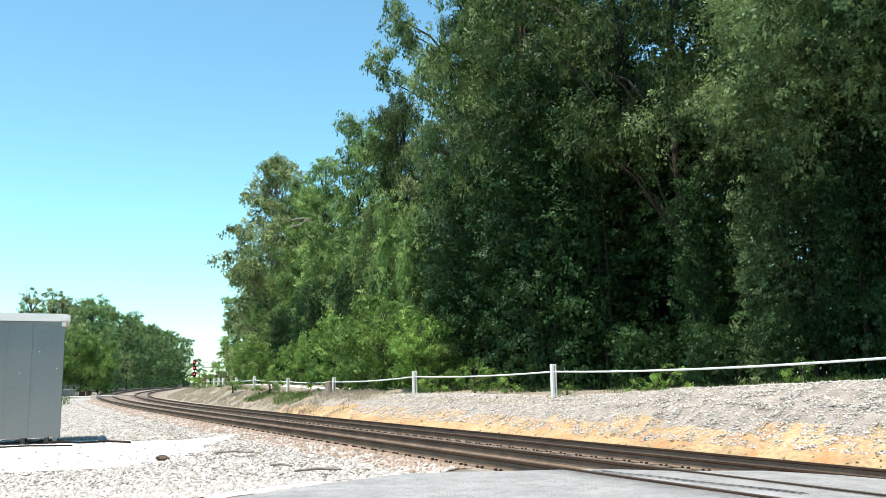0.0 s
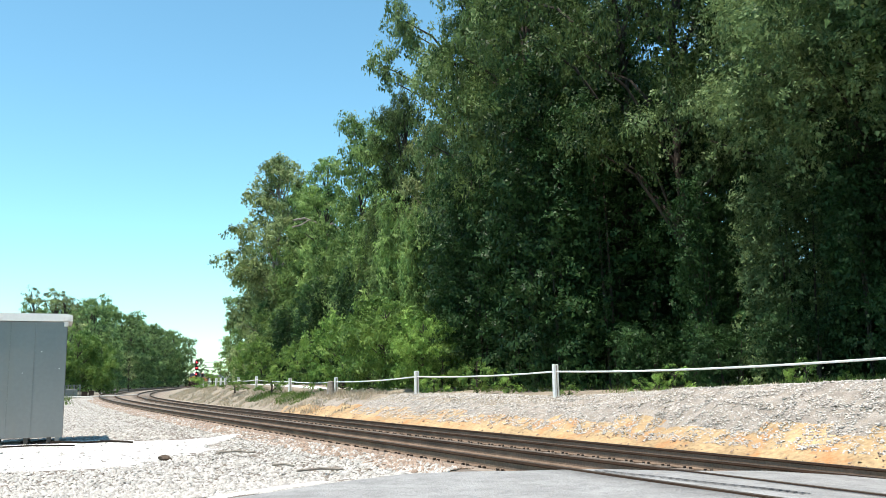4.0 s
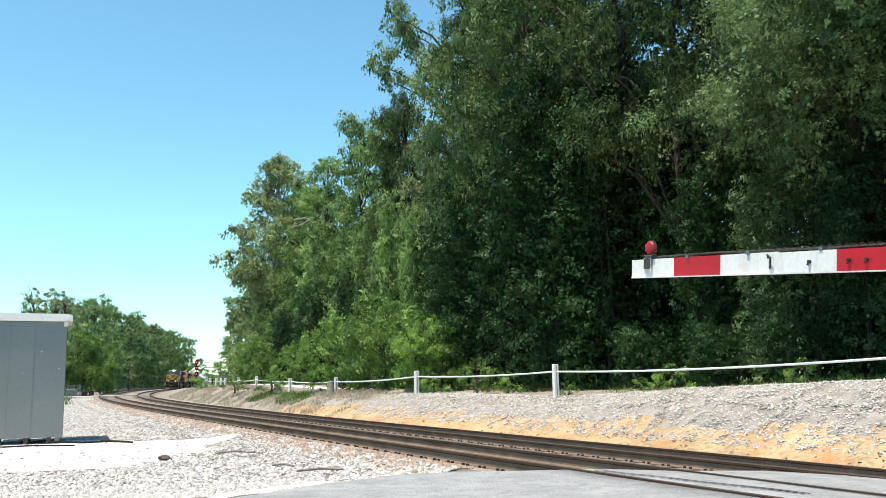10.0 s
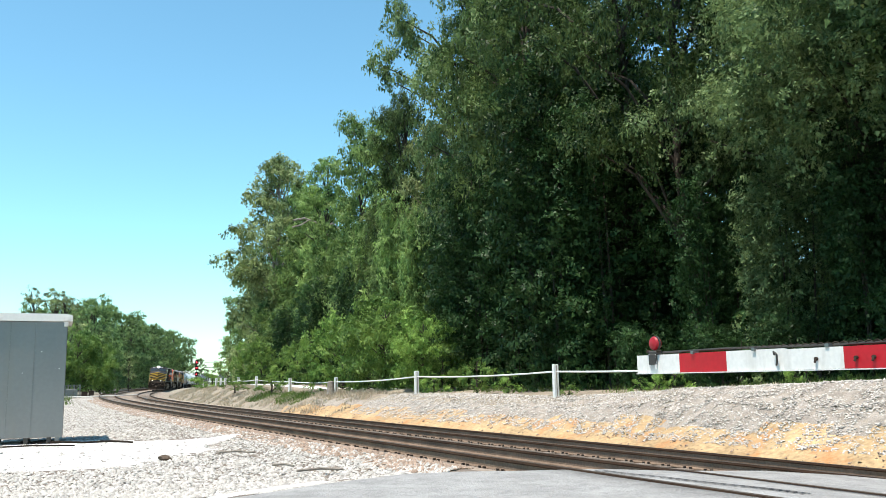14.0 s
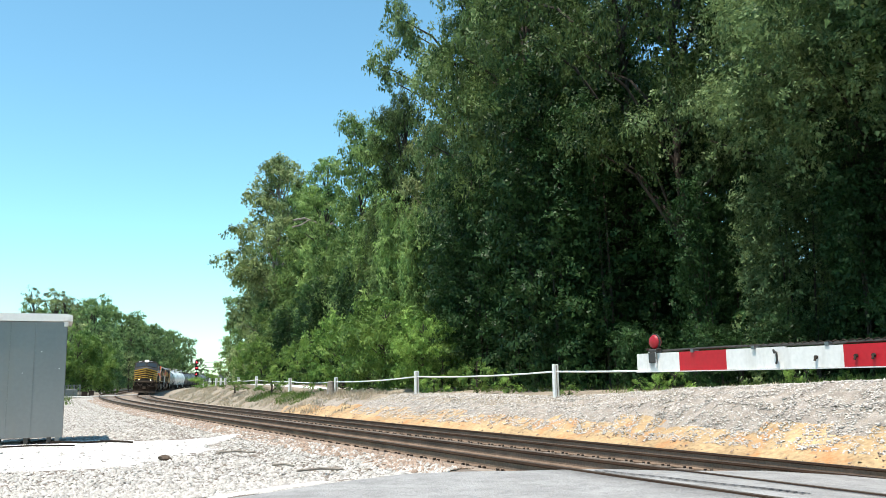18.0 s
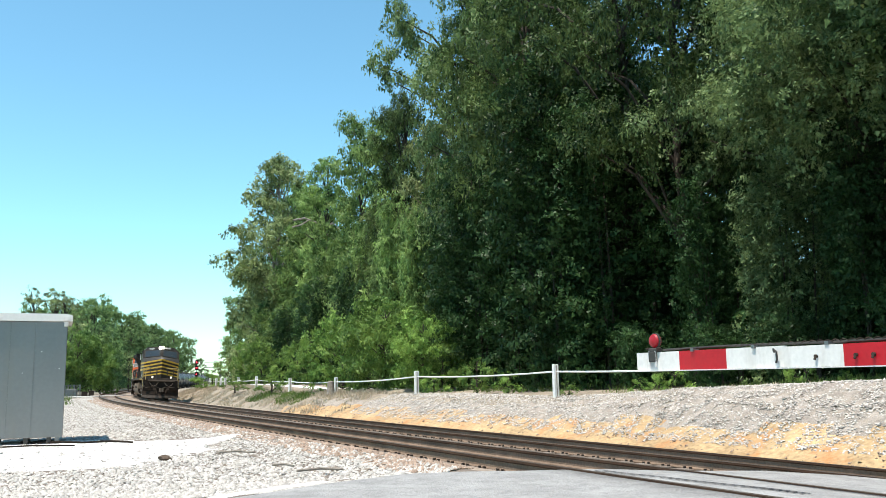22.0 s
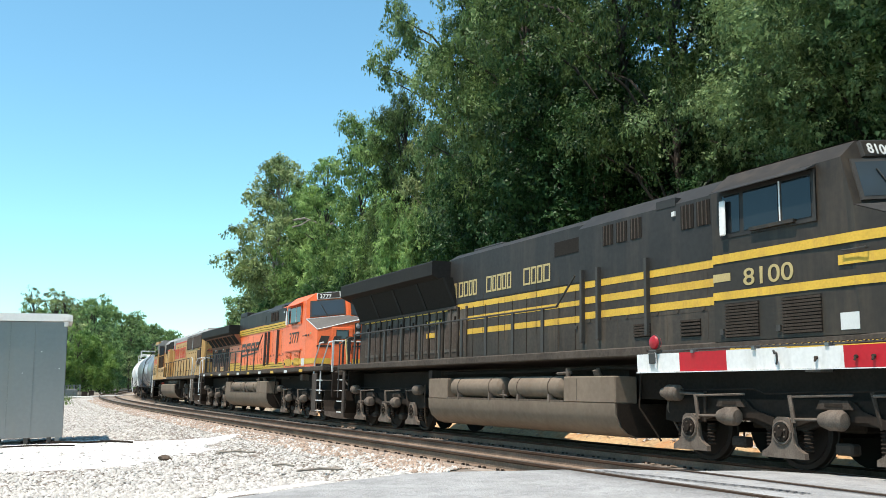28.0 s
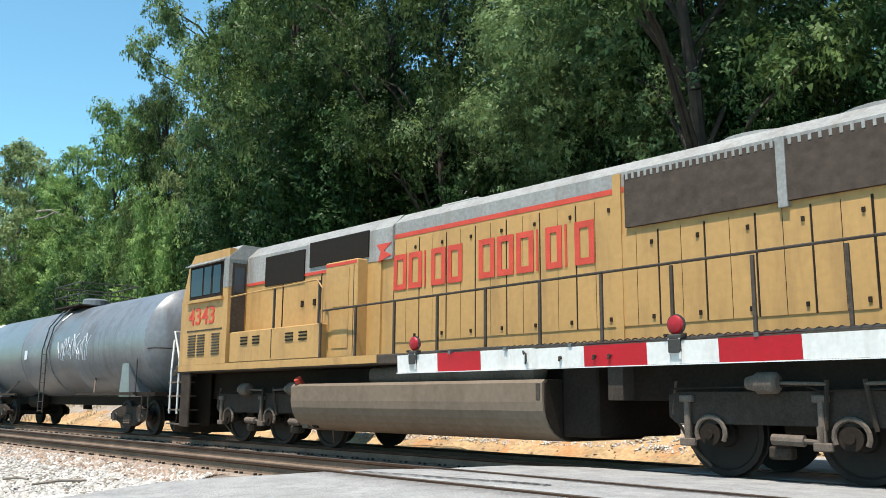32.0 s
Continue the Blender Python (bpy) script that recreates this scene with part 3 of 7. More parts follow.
# ---- the wood along the line ----
def grow_woods():
    rng = np.random.default_rng(5)
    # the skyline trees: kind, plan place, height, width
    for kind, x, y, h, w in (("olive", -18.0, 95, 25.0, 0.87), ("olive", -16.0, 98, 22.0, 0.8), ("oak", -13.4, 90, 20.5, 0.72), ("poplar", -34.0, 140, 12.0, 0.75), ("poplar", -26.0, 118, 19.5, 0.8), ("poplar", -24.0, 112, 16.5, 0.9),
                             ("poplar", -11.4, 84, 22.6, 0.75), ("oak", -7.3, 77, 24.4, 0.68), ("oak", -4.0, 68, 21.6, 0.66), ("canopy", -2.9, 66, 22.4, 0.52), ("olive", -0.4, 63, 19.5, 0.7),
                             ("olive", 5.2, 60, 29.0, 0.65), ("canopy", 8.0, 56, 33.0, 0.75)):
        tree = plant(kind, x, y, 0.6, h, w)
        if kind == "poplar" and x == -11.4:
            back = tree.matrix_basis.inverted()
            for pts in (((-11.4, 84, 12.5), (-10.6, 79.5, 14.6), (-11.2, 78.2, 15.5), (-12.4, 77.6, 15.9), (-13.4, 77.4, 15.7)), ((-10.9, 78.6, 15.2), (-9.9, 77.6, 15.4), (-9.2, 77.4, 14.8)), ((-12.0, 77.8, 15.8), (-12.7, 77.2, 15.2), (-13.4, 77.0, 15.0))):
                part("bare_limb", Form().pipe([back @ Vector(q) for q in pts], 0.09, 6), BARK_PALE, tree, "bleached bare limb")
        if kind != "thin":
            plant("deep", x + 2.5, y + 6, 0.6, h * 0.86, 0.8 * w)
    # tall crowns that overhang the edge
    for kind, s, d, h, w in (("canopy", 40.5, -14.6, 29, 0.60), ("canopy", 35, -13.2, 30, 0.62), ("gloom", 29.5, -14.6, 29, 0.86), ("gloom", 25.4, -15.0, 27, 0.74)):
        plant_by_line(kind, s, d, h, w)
    for x, y, h, w in ((-1.5, 53.5, 11.0, 0.5), (-2.6, 56.5, 12.5, 0.6), (-4.2, 60.0, 10.0, 0.6)):
        plant("screen", x, y, 0.6, h, w)
    plant("giant", 2.4, 52, 0.6, 30.0, 0.68, 0)
    # the trees nearer the crossing, sunlight put into their leaf colour, with dark vines below
    for s, d, h, w in ((18.8, -15.4, 16.5, 0.82), (15.6, -14.4, 14.5, 0.95), (12.6, -15.5, 17.0, 1.0)):
        plant_by_line("sunny", s, d, h, w)
    for s, d, h, w in ((10.8, -11.4, 27, 0.85), (5.5, -16.5, 25, 0.85), (-1.0, -16.0, 26, 0.85), (-8.0, -14.5, 26, 0.9), (-16.0, -14.5, 26, 1.0)):
        plant_by_line("canopy", s, d, h, w)
    # the edge of the wood, hung with vines to the ground
    for i, s in enumerate(np.arange(-22, 49, 3.8)):
        tall = 9.0 if s < 24 else 13.5 if s < 40 else 10.0
        kind = "curtain" if 8 < s < 25 and i % 2 == 1 else "vine"
        plant_by_line(kind, s + rng.normal() * 0.6, (-13.3 if s < 24 else -13.0) - 0.8 * rng.random(), tall * (0.8 + 0.4 * rng.random()), 0.75 + 0.3 * rng.random(), 117 + 90 + 25 * rng.normal())
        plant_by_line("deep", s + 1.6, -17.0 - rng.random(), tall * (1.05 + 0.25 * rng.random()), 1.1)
    # low growth whose near-black leaves paint the shade at the wood's foot
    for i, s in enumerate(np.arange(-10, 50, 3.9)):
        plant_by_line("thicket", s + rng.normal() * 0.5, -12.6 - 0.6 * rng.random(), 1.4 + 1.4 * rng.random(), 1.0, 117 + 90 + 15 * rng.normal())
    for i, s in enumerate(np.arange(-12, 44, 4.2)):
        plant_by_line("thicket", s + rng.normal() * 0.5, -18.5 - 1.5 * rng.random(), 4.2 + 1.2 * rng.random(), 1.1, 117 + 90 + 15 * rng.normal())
    for i, s in enumerate(np.arange(-20, 58, 5.0)):
        if 28 < s < 38:
            continue
        plant_by_line("deep", s + rng.normal(), -22 - 3 * rng.random(), (15 if s < 22 else 24 if s < 41 else 15) + 4 * rng.random(), 1.05)
    for i, s in enumerate(np.arange(-16, 60, 7.0)):
        if 28 < s < 38:
            continue
        plant_by_line("deep", s + rng.normal(), -31 - 4 * rng.random(), (16 if s < 22 else 22 if s < 41 else 14) + 3 * rng.random(), 1.1)
    # lower trees further along
    for i, s in enumerate(np.arange(54, 112, 5.0)):
        plant_by_line(("oak", "olive", "poplar")[i % 3], s, -14.0 - 2.5 * rng.random(), 11 + 5 * rng.random(), 1.1)
    for i, s in enumerate(np.arange(62, 150, 9.0)):
        plant_by_line("deep", s, -23 - 3 * rng.random(), 16 + 3 * rng.random(), 1.0)
    # dark vines added to paint the shaded gaps below the bright crowns
    for i, s in enumerate(np.arange(55, 92, 5.5)):
        plant_by_line("vine", s + rng.normal() * 0.6, -11.6 - rng.random(), 5.5 + 3.5 * rng.random(), 0.9, 117 + 90 + 20 * rng.normal())
    # the light green bushes at its foot: place, height, width
    for x, y, h, w in ((-3.2, 48, 5.0, 0.9), (-5.9, 52, 4.3, 0.9), (-1.1, 46, 3.9, 0.8), (-0.1, 46, 2.6, 0.8), (-22.4, 100, 5.2, 0.7), (-24.2, 106, 4.6, 0.6), (-12, 72, 3.6, 0.9), (-17, 82, 4.2, 0.9)):
        plant("bush", x, y, 0.6, h, w)
    # the wood across the line, far off
    for i, s in enumerate(np.arange(150, 372, 6.5)):
        plant_by_line("far", s, 12.5 + 3 * rng.random(), 0.88 * min(20, 12.5 + (s - 150) * 0.16) + 2.6 * rng.random(), 0.85)
    for i, s in enumerate(np.arange(176, 385, 9.0)):
        plant_by_line("far", s, 21 + 4 * rng.random(), 0.9 * min(20, 15 + (s - 176) * 0.12) + 2.5 * rng.random(), 1.0)
    for i, s in enumerate(np.arange(165, 440, 14)):
        plant_by_line("far", s, -19 - 4 * rng.random(), 6 + 3 * rng.random(), 0.8)
    for i, x in enumerate(np.arange(-150, 40, 12.0)):
        plant("far", x, 440 + 20 * rng.random(), 0, (10.5 if -132 < x < -96 else 15) + 3 * rng.random(), 1.2)
    for x, y, h, w in ((-46.5, 112, 7.6, 0.75), (-45.0, 116, 6.6, 0.7), (-47.5, 109, 5.4, 0.8)):
        plant("bush", x, y, 0, h, w)
    plant("thin", -57.0, 122, 0, 15.0, 0.9)
    plant("thin", -53.0, 120, 0, 14.6, 1.2)
    plant("thin", -50.8, 118, 0, 13.6, 1.1)
    plant("thin", -51.0, 143, 0, 6.6, 0.8)


grow_woods()

# ---- the train ----
LOCO_BLACK = mat("loco_black", (0.032, 0.025, 0.019), 0.5, vary=0.25, size=0.8, dirt=(0.10, 0.072, 0.048, 0.4))
LOCO_YELLOW = mat("stripe_yellow", (0.58, 0.35, 0.045), 0.55, vary=0.15, size=2.0, dirt=(0.36, 0.19, 0.055, 0.5))
LOCO_GOLD = mat("lettering_gold", (0.42, 0.32, 0.14), 0.5, vary=0.12, size=3.0)
LOCO_ORANGE = mat("loco_orange", (0.78, 0.148, 0.046), 0.42, vary=0.12, size=0.8, dirt=(0.52, 0.13, 0.055, 0.35))
LOCO_DARK = mat("loco_dark_grey", (0.026, 0.024, 0.022), 0.6, vary=0.25, size=0.8, dirt=(0.08, 0.063, 0.05, 0.4))
UP_YELLOW = mat("loco_armour_yellow", (0.47, 0.270, 0.098), 0.55, vary=0.10, size=0.7, dirt=(0.26, 0.145, 0.062, 0.55))
UP_GREY = mat("loco_roof_grey", (0.29, 0.28, 0.265), 0.6, vary=0.25, size=1.2, dirt=(0.20, 0.17, 0.14, 0.6))
UP_RED = mat("lettering_red", (0.55, 0.065, 0.04), 0.6, vary=0.2, size=3.0)
SCREEN = mat("dark_screen", (0.022, 0.018, 0.015), 0.85, vary=0.2, size=20.0, gloss=0.1)
ORANGE_DIRTY = mat("sooty_orange", (0.21, 0.078, 0.040), 0.75, vary=0.3, size=1.2, dirt=(0.09, 0.050, 0.034, 0.7))
WING = mat("wing_black", (0.020, 0.018, 0.016), 0.7, vary=0.25, size=0.9, gloss=0.12)
LOCO_DUSTY = mat("dusty_black", (0.046, 0.037, 0.029), 0.65, vary=0.3, size=0.9, dirt=(0.13, 0.093, 0.062, 0.5))
NOSE_GREY = mat("nose_grey", (0.105, 0.097, 0.088), 0.8, vary=0.2, size=2.0)
GRILLE = mat("dusty_grille", (0.075, 0.056, 0.045), 0.85, vary=0.3, size=8.0, gloss=0.1)
TANK_DUST = mat("dusty_tank", (0.185, 0.140, 0.104), 0.85, vary=0.15, size=0.8, dirt=(0.125, 0.088, 0.062, 0.4), gloss=0.1)
STEP_EDGE = mat("worn_step_edge", (0.55, 0.53, 0.50), 0.6, vary=0.2, size=6.0)
SOOT = mat("sooty_panel", (0.070, 0.055, 0.044), 0.85, vary=0.35, size=1.2, dirt=(0.05, 0.035, 0.025, 0.6), gloss=0.15)
UNDER = mat("underframe_grey", (0.110, 0.084, 0.065), 0.85, vary=0.3, size=1.2, dirt=(0.08, 0.05, 0.033, 0.6), gloss=0.1)
UNDER_BLACK = mat("underframe_black", (0.026, 0.019, 0.0145), 0.85, vary=0.3, size=1.5, gloss=0.1)
TRUCK_GREY = mat("truck_grey", (0.050, 0.038, 0.030), 0.85, vary=0.35, size=2.5, dirt=(0.035, 0.025, 0.018, 0.6), gloss=0.1)
TRUCK_PALE = mat("dusty_casting", (0.132, 0.104, 0.084), 0.85, vary=0.35, size=4.0, dirt=(0.08, 0.056, 0.04, 0.5), gloss=0.1)
PILOT = mat("dusty_pilot", (0.072, 0.057, 0.047), 0.8, vary=0.3, size=2.0, dirt=(0.04, 0.03, 0.024, 0.6), gloss=0.15)
# steel darkened to near black: the shade under the frames put into the colour
WHEEL = mat("wheel_steel", (0.022, 0.017, 0.014), 0.7, 0.2, vary=0.3, size=3.0)
HANDRAIL_WHITE = mat("white_handrail", (0.58, 0.57, 0.55), 0.5, vary=0.08, size=4.0)
HANDRAIL_DARK = mat("dark_handrail", (0.05, 0.045, 0.04), 0.6, vary=0.2, size=4.0)
CAB_GLASS = glass("cab_glass", (0.045, 0.058, 0.068), 0.05)
SIDE_GLASS = glass("side_glass", (0.012, 0.015, 0.017), 0.07)
LAMP_ON = glow("headlight_on", (1.0, 0.93, 0.80), 60.0)
DOOR_DUST = mat("dusty_door", (0.106, 0.088, 0.073), 0.8, vary=0.3, size=1.5, dirt=(0.07, 0.05, 0.035, 0.6), gloss=0.12)
DOOR_DARK = mat("dark_screened_door", (0.045, 0.036, 0.031), 0.8, vary=0.2, size=6.0, gloss=0.12)
POST_DUST = mat("dusty_pink_post", (0.19, 0.115, 0.092), 0.8, vary=0.2, size=3.0, gloss=0.12)
DITCH_ON = glow("ditch_light_on", (1.0, 0.9, 0.75), 1.2)
LAMP_OFF = glass("unlit_lens", (0.35, 0.36, 0.36), 0.1)
WHITE_LABEL = mat("white_sticker", (0.58, 0.57, 0.54), 0.6, vary=0.05, size=4.0)
TANK_GREY = mat("tank_grey", (0.165, 0.172, 0.185), 0.32, gloss=0.6, vary=0.2, size=0.6, dirt=(0.085, 0.075, 0.068, 0.8))
TANK_WHITE = mat("tank_white", (0.76, 0.75, 0.73), 0.45, vary=0.1, size=0.6, dirt=(0.33, 0.27, 0.22, 0.6))
TANK_BLACK = mat("tank_black", (0.085, 0.085, 0.09), 0.45, vary=0.2, size=0.6, dirt=(0.16, 0.14, 0.12, 0.5))
GRAFFITI = mat("pale_paint_marks", (0.62, 0.64, 0.68), 0.6, vary=0.2, size=4.0)


def lettering(text, height, material, name="number", bold=0.012):
    """Raised characters as one mesh, lying in the x-z plane, facing -y, with the lower left at the origin."""
    cu = bpy.data.curves.new(name, "FONT")
    cu.body, cu.size, cu.extrude, cu.offset = text, height / 0.70, 0.004, bold
    ob = new("lettering", cu)
    bpy.context.view_layer.update()
    me = bpy.data.meshes.new_from_object(ob.evaluated_get(bpy.context.evaluated_depsgraph_get()))
    bpy.data.objects.remove(ob)
    me.transform(Matrix.Rotation(radians(90), 4, "X"))
    me.name = name
    me.materials.clear()
    me.materials.append(material)
    return me


def both(form_of):
    """One form for the side y < 0 and one for y > 0."""
    return (form_of(-1), form_of(1))


def side_box(x0, x1, y, z0, z1, t, sgn):
    """A plate of thickness t standing proud of the plane y on either side."""
    return Form().box(x0, x1, *sorted((sgn * y, sgn * (y + t))), z0, z1)


def wheelset(parent, x, r=0.533):
    w = part("wheelset", Form().rod((0, -0.95, 0), (0, 0.95, 0), 0.09, 10), WHEEL, parent, at=pose(x, 0, r))
    for sgn in (-1, 1):
        wheel = Form().lathe([(sgn * 0.69, r + 0.02), (sgn * 0.715, r + 0.02), (sgn * 0.725, r), (sgn * 0.815, r - 0.004), (sgn * 0.82, r - 0.07), (sgn * 0.79, r - 0.10), (sgn * 0.77, 0.17), (sgn * 0.84, 0.15), (sgn * 0.84, 0.02)], 28, "y")
        part("wheel", wheel, WHEEL, w, smooth=True)
    return w


def loco_truck(parent, x, spacing, style):
    """A three-axle truck. style 1: bell-shaped pedestals under a dark cast frame; style 0: a flat side bar with ringed journals and brackets."""
    t = part("truck", Form().box(-1.0, 1.0, -0.75, 0.75, 0.55, 0.95, 0.03), UNDER_BLACK, parent, "three-axle truck", at=pose(x, 0, 0))
    L = spacing * 1.35
    for k in (-1, 0, 1):
        wheelset(t, k * spacing)
    for sgn in (-1, 1):
        Y = lambda a, b: sorted((sgn * a, sgn * b))
        if style:
            out = [(-L, 0.86), (-L + 0.25, 0.98), (L - 0.25, 0.98), (L, 0.86), (L, 0.62), (spacing + 0.35, 0.58), (spacing * 0.5 + 0.3, 0.66), (spacing * 0.5 - 0.3, 0.66), (0.35, 0.56), (-0.35, 0.56), (-spacing * 0.5 + 0.3, 0.66), (-spacing * 0.5 - 0.3, 0.66), (-spacing - 0.35, 0.58), (-L, 0.62)]
            part("side_frame", Form().prism(out, *Y(1.0, 1.12)), UNDER_BLACK, t)
        else:
            part("side_frame", Form().prism([(-L, 0.74), (-L + 0.1, 0.66), (L - 0.1, 0.66), (L, 0.74), (L, 1.02), (L - 0.15, 1.06), (-L + 0.15, 1.06), (-L, 1.02)], *Y(1.02, 1.13)), TRUCK_GREY, t, "flat dark side frame")
        for k in (-1, 0, 1):
            cx = k * spacing
            if style:
                half = [(0.08, 0.74), (0.15, 0.69), (0.18, 0.55), (0.20, 0.38), (0.27, 0.30), (0.37, 0.25), (0.38, 0.17)]
                bell = [(cx + a, z) for a, z in half] + [(cx - a, z) for a, z in half[::-1]]
                part("pedestal", Form().prism(bell, *Y(1.13, 1.21)), TRUCK_PALE, t, "dusty bell-shaped axle casting")
                ring = [(cx + 0.155 * math.cos(a), sgn * 1.215, 0.52 + 0.155 * math.sin(a)) for a in np.linspace(0, 2 * math.pi, 15)]
                part("journal_ring", Form().pipe(ring, 0.022, 5), TRUCK_PALE, t)
                part("journal_box", Form().rod((cx, sgn * 1.15, 0.52), (cx, sgn * 1.245, 0.52), 0.125, 16).rod((cx, sgn * 1.24, 0.52), (cx, sgn * 1.28, 0.52), 0.055, 10), UNDER_BLACK, t)
                for a in (0.5, 1.8, 3.1, 4.4, 5.6):
                    part("bolt", Form().rod((cx + 0.09 * math.cos(a), sgn * 1.245, 0.52 + 0.09 * math.sin(a)), (cx + 0.09 * math.cos(a), sgn * 1.262, 0.52 + 0.09 * math.sin(a)), 0.014, 6), TRUCK_PALE, t)
            else:
                arc = [(cx + 0.20 * math.cos(a), sgn * 1.16, 0.55 + 0.20 * math.sin(a)) for a in np.linspace(-0.5, 3.6, 12)]
                part("journal_ring", Form().pipe(arc, 0.032, 6), TRUCK_PALE, t)
                part("journal_box", Form().rod((cx, sgn * 1.05, 0.53), (cx, sgn * 1.19, 0.53), 0.14, 16).rod((cx, sgn * 1.19, 0.53), (cx, sgn * 1.23, 0.53), 0.06, 10), UNDER_BLACK, t)
                hang = Form().box(cx - 0.36, cx - 0.28, *Y(1.13, 1.20), 0.42, 0.98, 0.015).box(cx - 0.42, cx - 0.22, *Y(1.13, 1.21), 0.93, 1.02, 0.015).box(cx - 0.43, cx - 0.21, *Y(1.13, 1.21), 0.38, 0.48, 0.015)
                part("hanger", hang, TRUCK_PALE, t, "dusty spring hanger")
            for e in (-0.33, 0.33) if style else ():
                spring = Form().lathe([(0.26 + 0.026 * i, 0.075 if i % 2 else 0.05) for i in range(14)], 10, "z", (cx + e, sgn * 1.06, 0))
                part("spring", spring, UNDER_BLACK, t)
        for e in (-1, 1):
            cx, h = e * spacing * 0.5, spacing * 0.5
            if style:
                arm = [(cx - h + 0.17, 0.60), (cx - h + 0.17, 0.74), (cx - h * 0.42, 0.86), (cx - h * 0.30, 0.97), (cx + h * 0.25, 0.97), (cx + h * 0.40, 0.84), (cx + h - 0.17, 0.72), (cx + h - 0.17, 0.60), (cx + h * 0.45, 0.70), (cx - h * 0.45, 0.70)]
                part("frame_arm", Form().prism(arm, *Y(1.12, 1.18)), UNDER_BLACK, t)
                part("frame_lug", Form().prism([(cx - 0.30, 0.86), (cx + 0.26, 0.86), (cx + 0.20, 0.98), (cx - 0.24, 0.98)], *Y(1.18, 1.25)), TRUCK_GREY, t)
                part("frame_slot", Form().box(cx - 0.16, cx + 0.12, *Y(1.25, 1.256), 0.89, 0.94), UNDER_BLACK, t)
                bx, bz = e * spacing * 1.20, 1.06
                low = Form().lathe([(cx - 0.22, 0.02), (cx - 0.20, 0.09), (cx - 0.05, 0.14), (cx + 0.12, 0.14), (cx + 0.17, 0.10), (cx + 0.18, 0.02)], 14, "x", (0, sgn * 1.27, 0.72))
                low.rod((cx - 0.2, sgn * 1.27, 0.72), (cx - 0.72, sgn * 1.27, 0.71), 0.02, 8)
                part("brake_cylinder", low, TRUCK_PALE, t, "dusty brake cylinder", smooth=True)
                part("brake_lever", Form().rod((cx - 0.72, sgn * 1.27, 1.04), (cx - 0.66, sgn * 1.27, 0.66), 0.032, 6), TRUCK_PALE, t)
                part("brake_rod", Form().rod((cx - 0.72, sgn * 1.27, 1.02), (cx + 0.3, sgn * 1.27, 1.05), 0.018, 6), TRUCK_PALE, t)
            else:
                part("damper", Form().rod((cx - 0.05, sgn * 1.17, 0.50), (cx + 0.34, sgn * 1.17, 0.49), 0.065, 10).rod((cx + 0.34, sgn * 1.17, 0.49), (cx + 0.52, sgn * 1.17, 0.48), 0.03, 8).box(cx + 0.50, cx + 0.58, *Y(1.13, 1.2), 0.38, 0.66), TRUCK_PALE, t, "pale horizontal damper")
                bx, bz = e * spacing * 0.55, 1.16
            body = Form().lathe([(bx - 0.24, 0.02), (bx - 0.23, 0.075), (bx - 0.12, 0.10), (bx - 0.08, 0.135), (bx + 0.14, 0.135), (bx + 0.18, 0.10), (bx + 0.19, 0.02)], 14, "x", (0, sgn * 1.22, bz))
            body.rod((bx + 0.15 * -e, sgn * 1.22, bz), (bx - e * 0.75, sgn * 1.22, bz - 0.02), 0.022, 8)
            part("brake_cylinder", body, TRUCK_PALE, t, "dusty brake cylinder", smooth=True)
            part("brake_lever", Form().rod((bx - e * 0.75, sgn * 1.22, bz + 0.03), (bx - e * 0.68, sgn * 1.16, 0.62), 0.028, 6), TRUCK_GREY, t)
            part("brake_shoe", Form().box(cx - 0.16, cx + 0.12, *Y(0.9, 1.10), 0.26, 0.42, 0.03), TRUCK_GREY, t)
            part("sand_hose", Form().pipe([(e * (L - 0.1), sgn * 1.1, 1.2), (e * (L - 0.05), sgn * 1.12, 0.8), (e * (L - 0.25), sgn * 1.0, 0.35), (e * (L - 0.42), sgn * 0.85, 0.12)], 0.02), UNDER, t)
        part("air_pipe", Form().pipe([(-L, sgn * 1.2, 1.10), (-0.5, sgn * 1.2, 1.13), (-0.3, sgn * 1.2, 1.06), (0.4, sgn * 1.2, 1.08), (L - 0.2, sgn * 1.2, 1.12)], 0.012), UNDER_BLACK, t)
    return t


def coupler(parent, x, d):
    f = Form().box(min(x, x - d * 0.75), max(x, x - d * 0.75), -0.10, 0.10, 0.72, 0.92)
    f.prism([(x - d * 0.32, -0.16), (x + d * 0.02, -0.20), (x + d * 0.06, -0.06), (x - d * 0.06, 0.02), (x + d * 0.04, 0.12), (x - d * 0.02, 0.20), (x - d * 0.32, 0.14)], 0.66, 0.98, "z")
    part("coupler", f, TRUCK_PALE, parent, "cast steel coupler")
    for sgn in (-1, 1):
        part("air_hose", Form().pipe([(x - d * 0.7, sgn * 0.35, 0.85), (x - d * 0.35, sgn * 0.37, 0.62), (x - d * 0.12, sgn * 0.30, 0.42), (x + d * 0.1, sgn * 0.18, 0.40)], 0.025), UNDER_BLACK, parent)
    return f


def railing(parent, points, posts, z0, material, r=0.021, post_w=0.032, post_mat=None):
    """A handrail through the points, on posts at these places along x, on one side."""
    part("handrail", Form().pipe(points, r), material, parent)
    y = points[0][1]
    for x, z1 in posts:
        part("stanchion", Form().box(x - post_w, x + post_w, y - 0.018, y + 0.018, z0, z1), post_mat or HANDRAIL_DARK, parent)


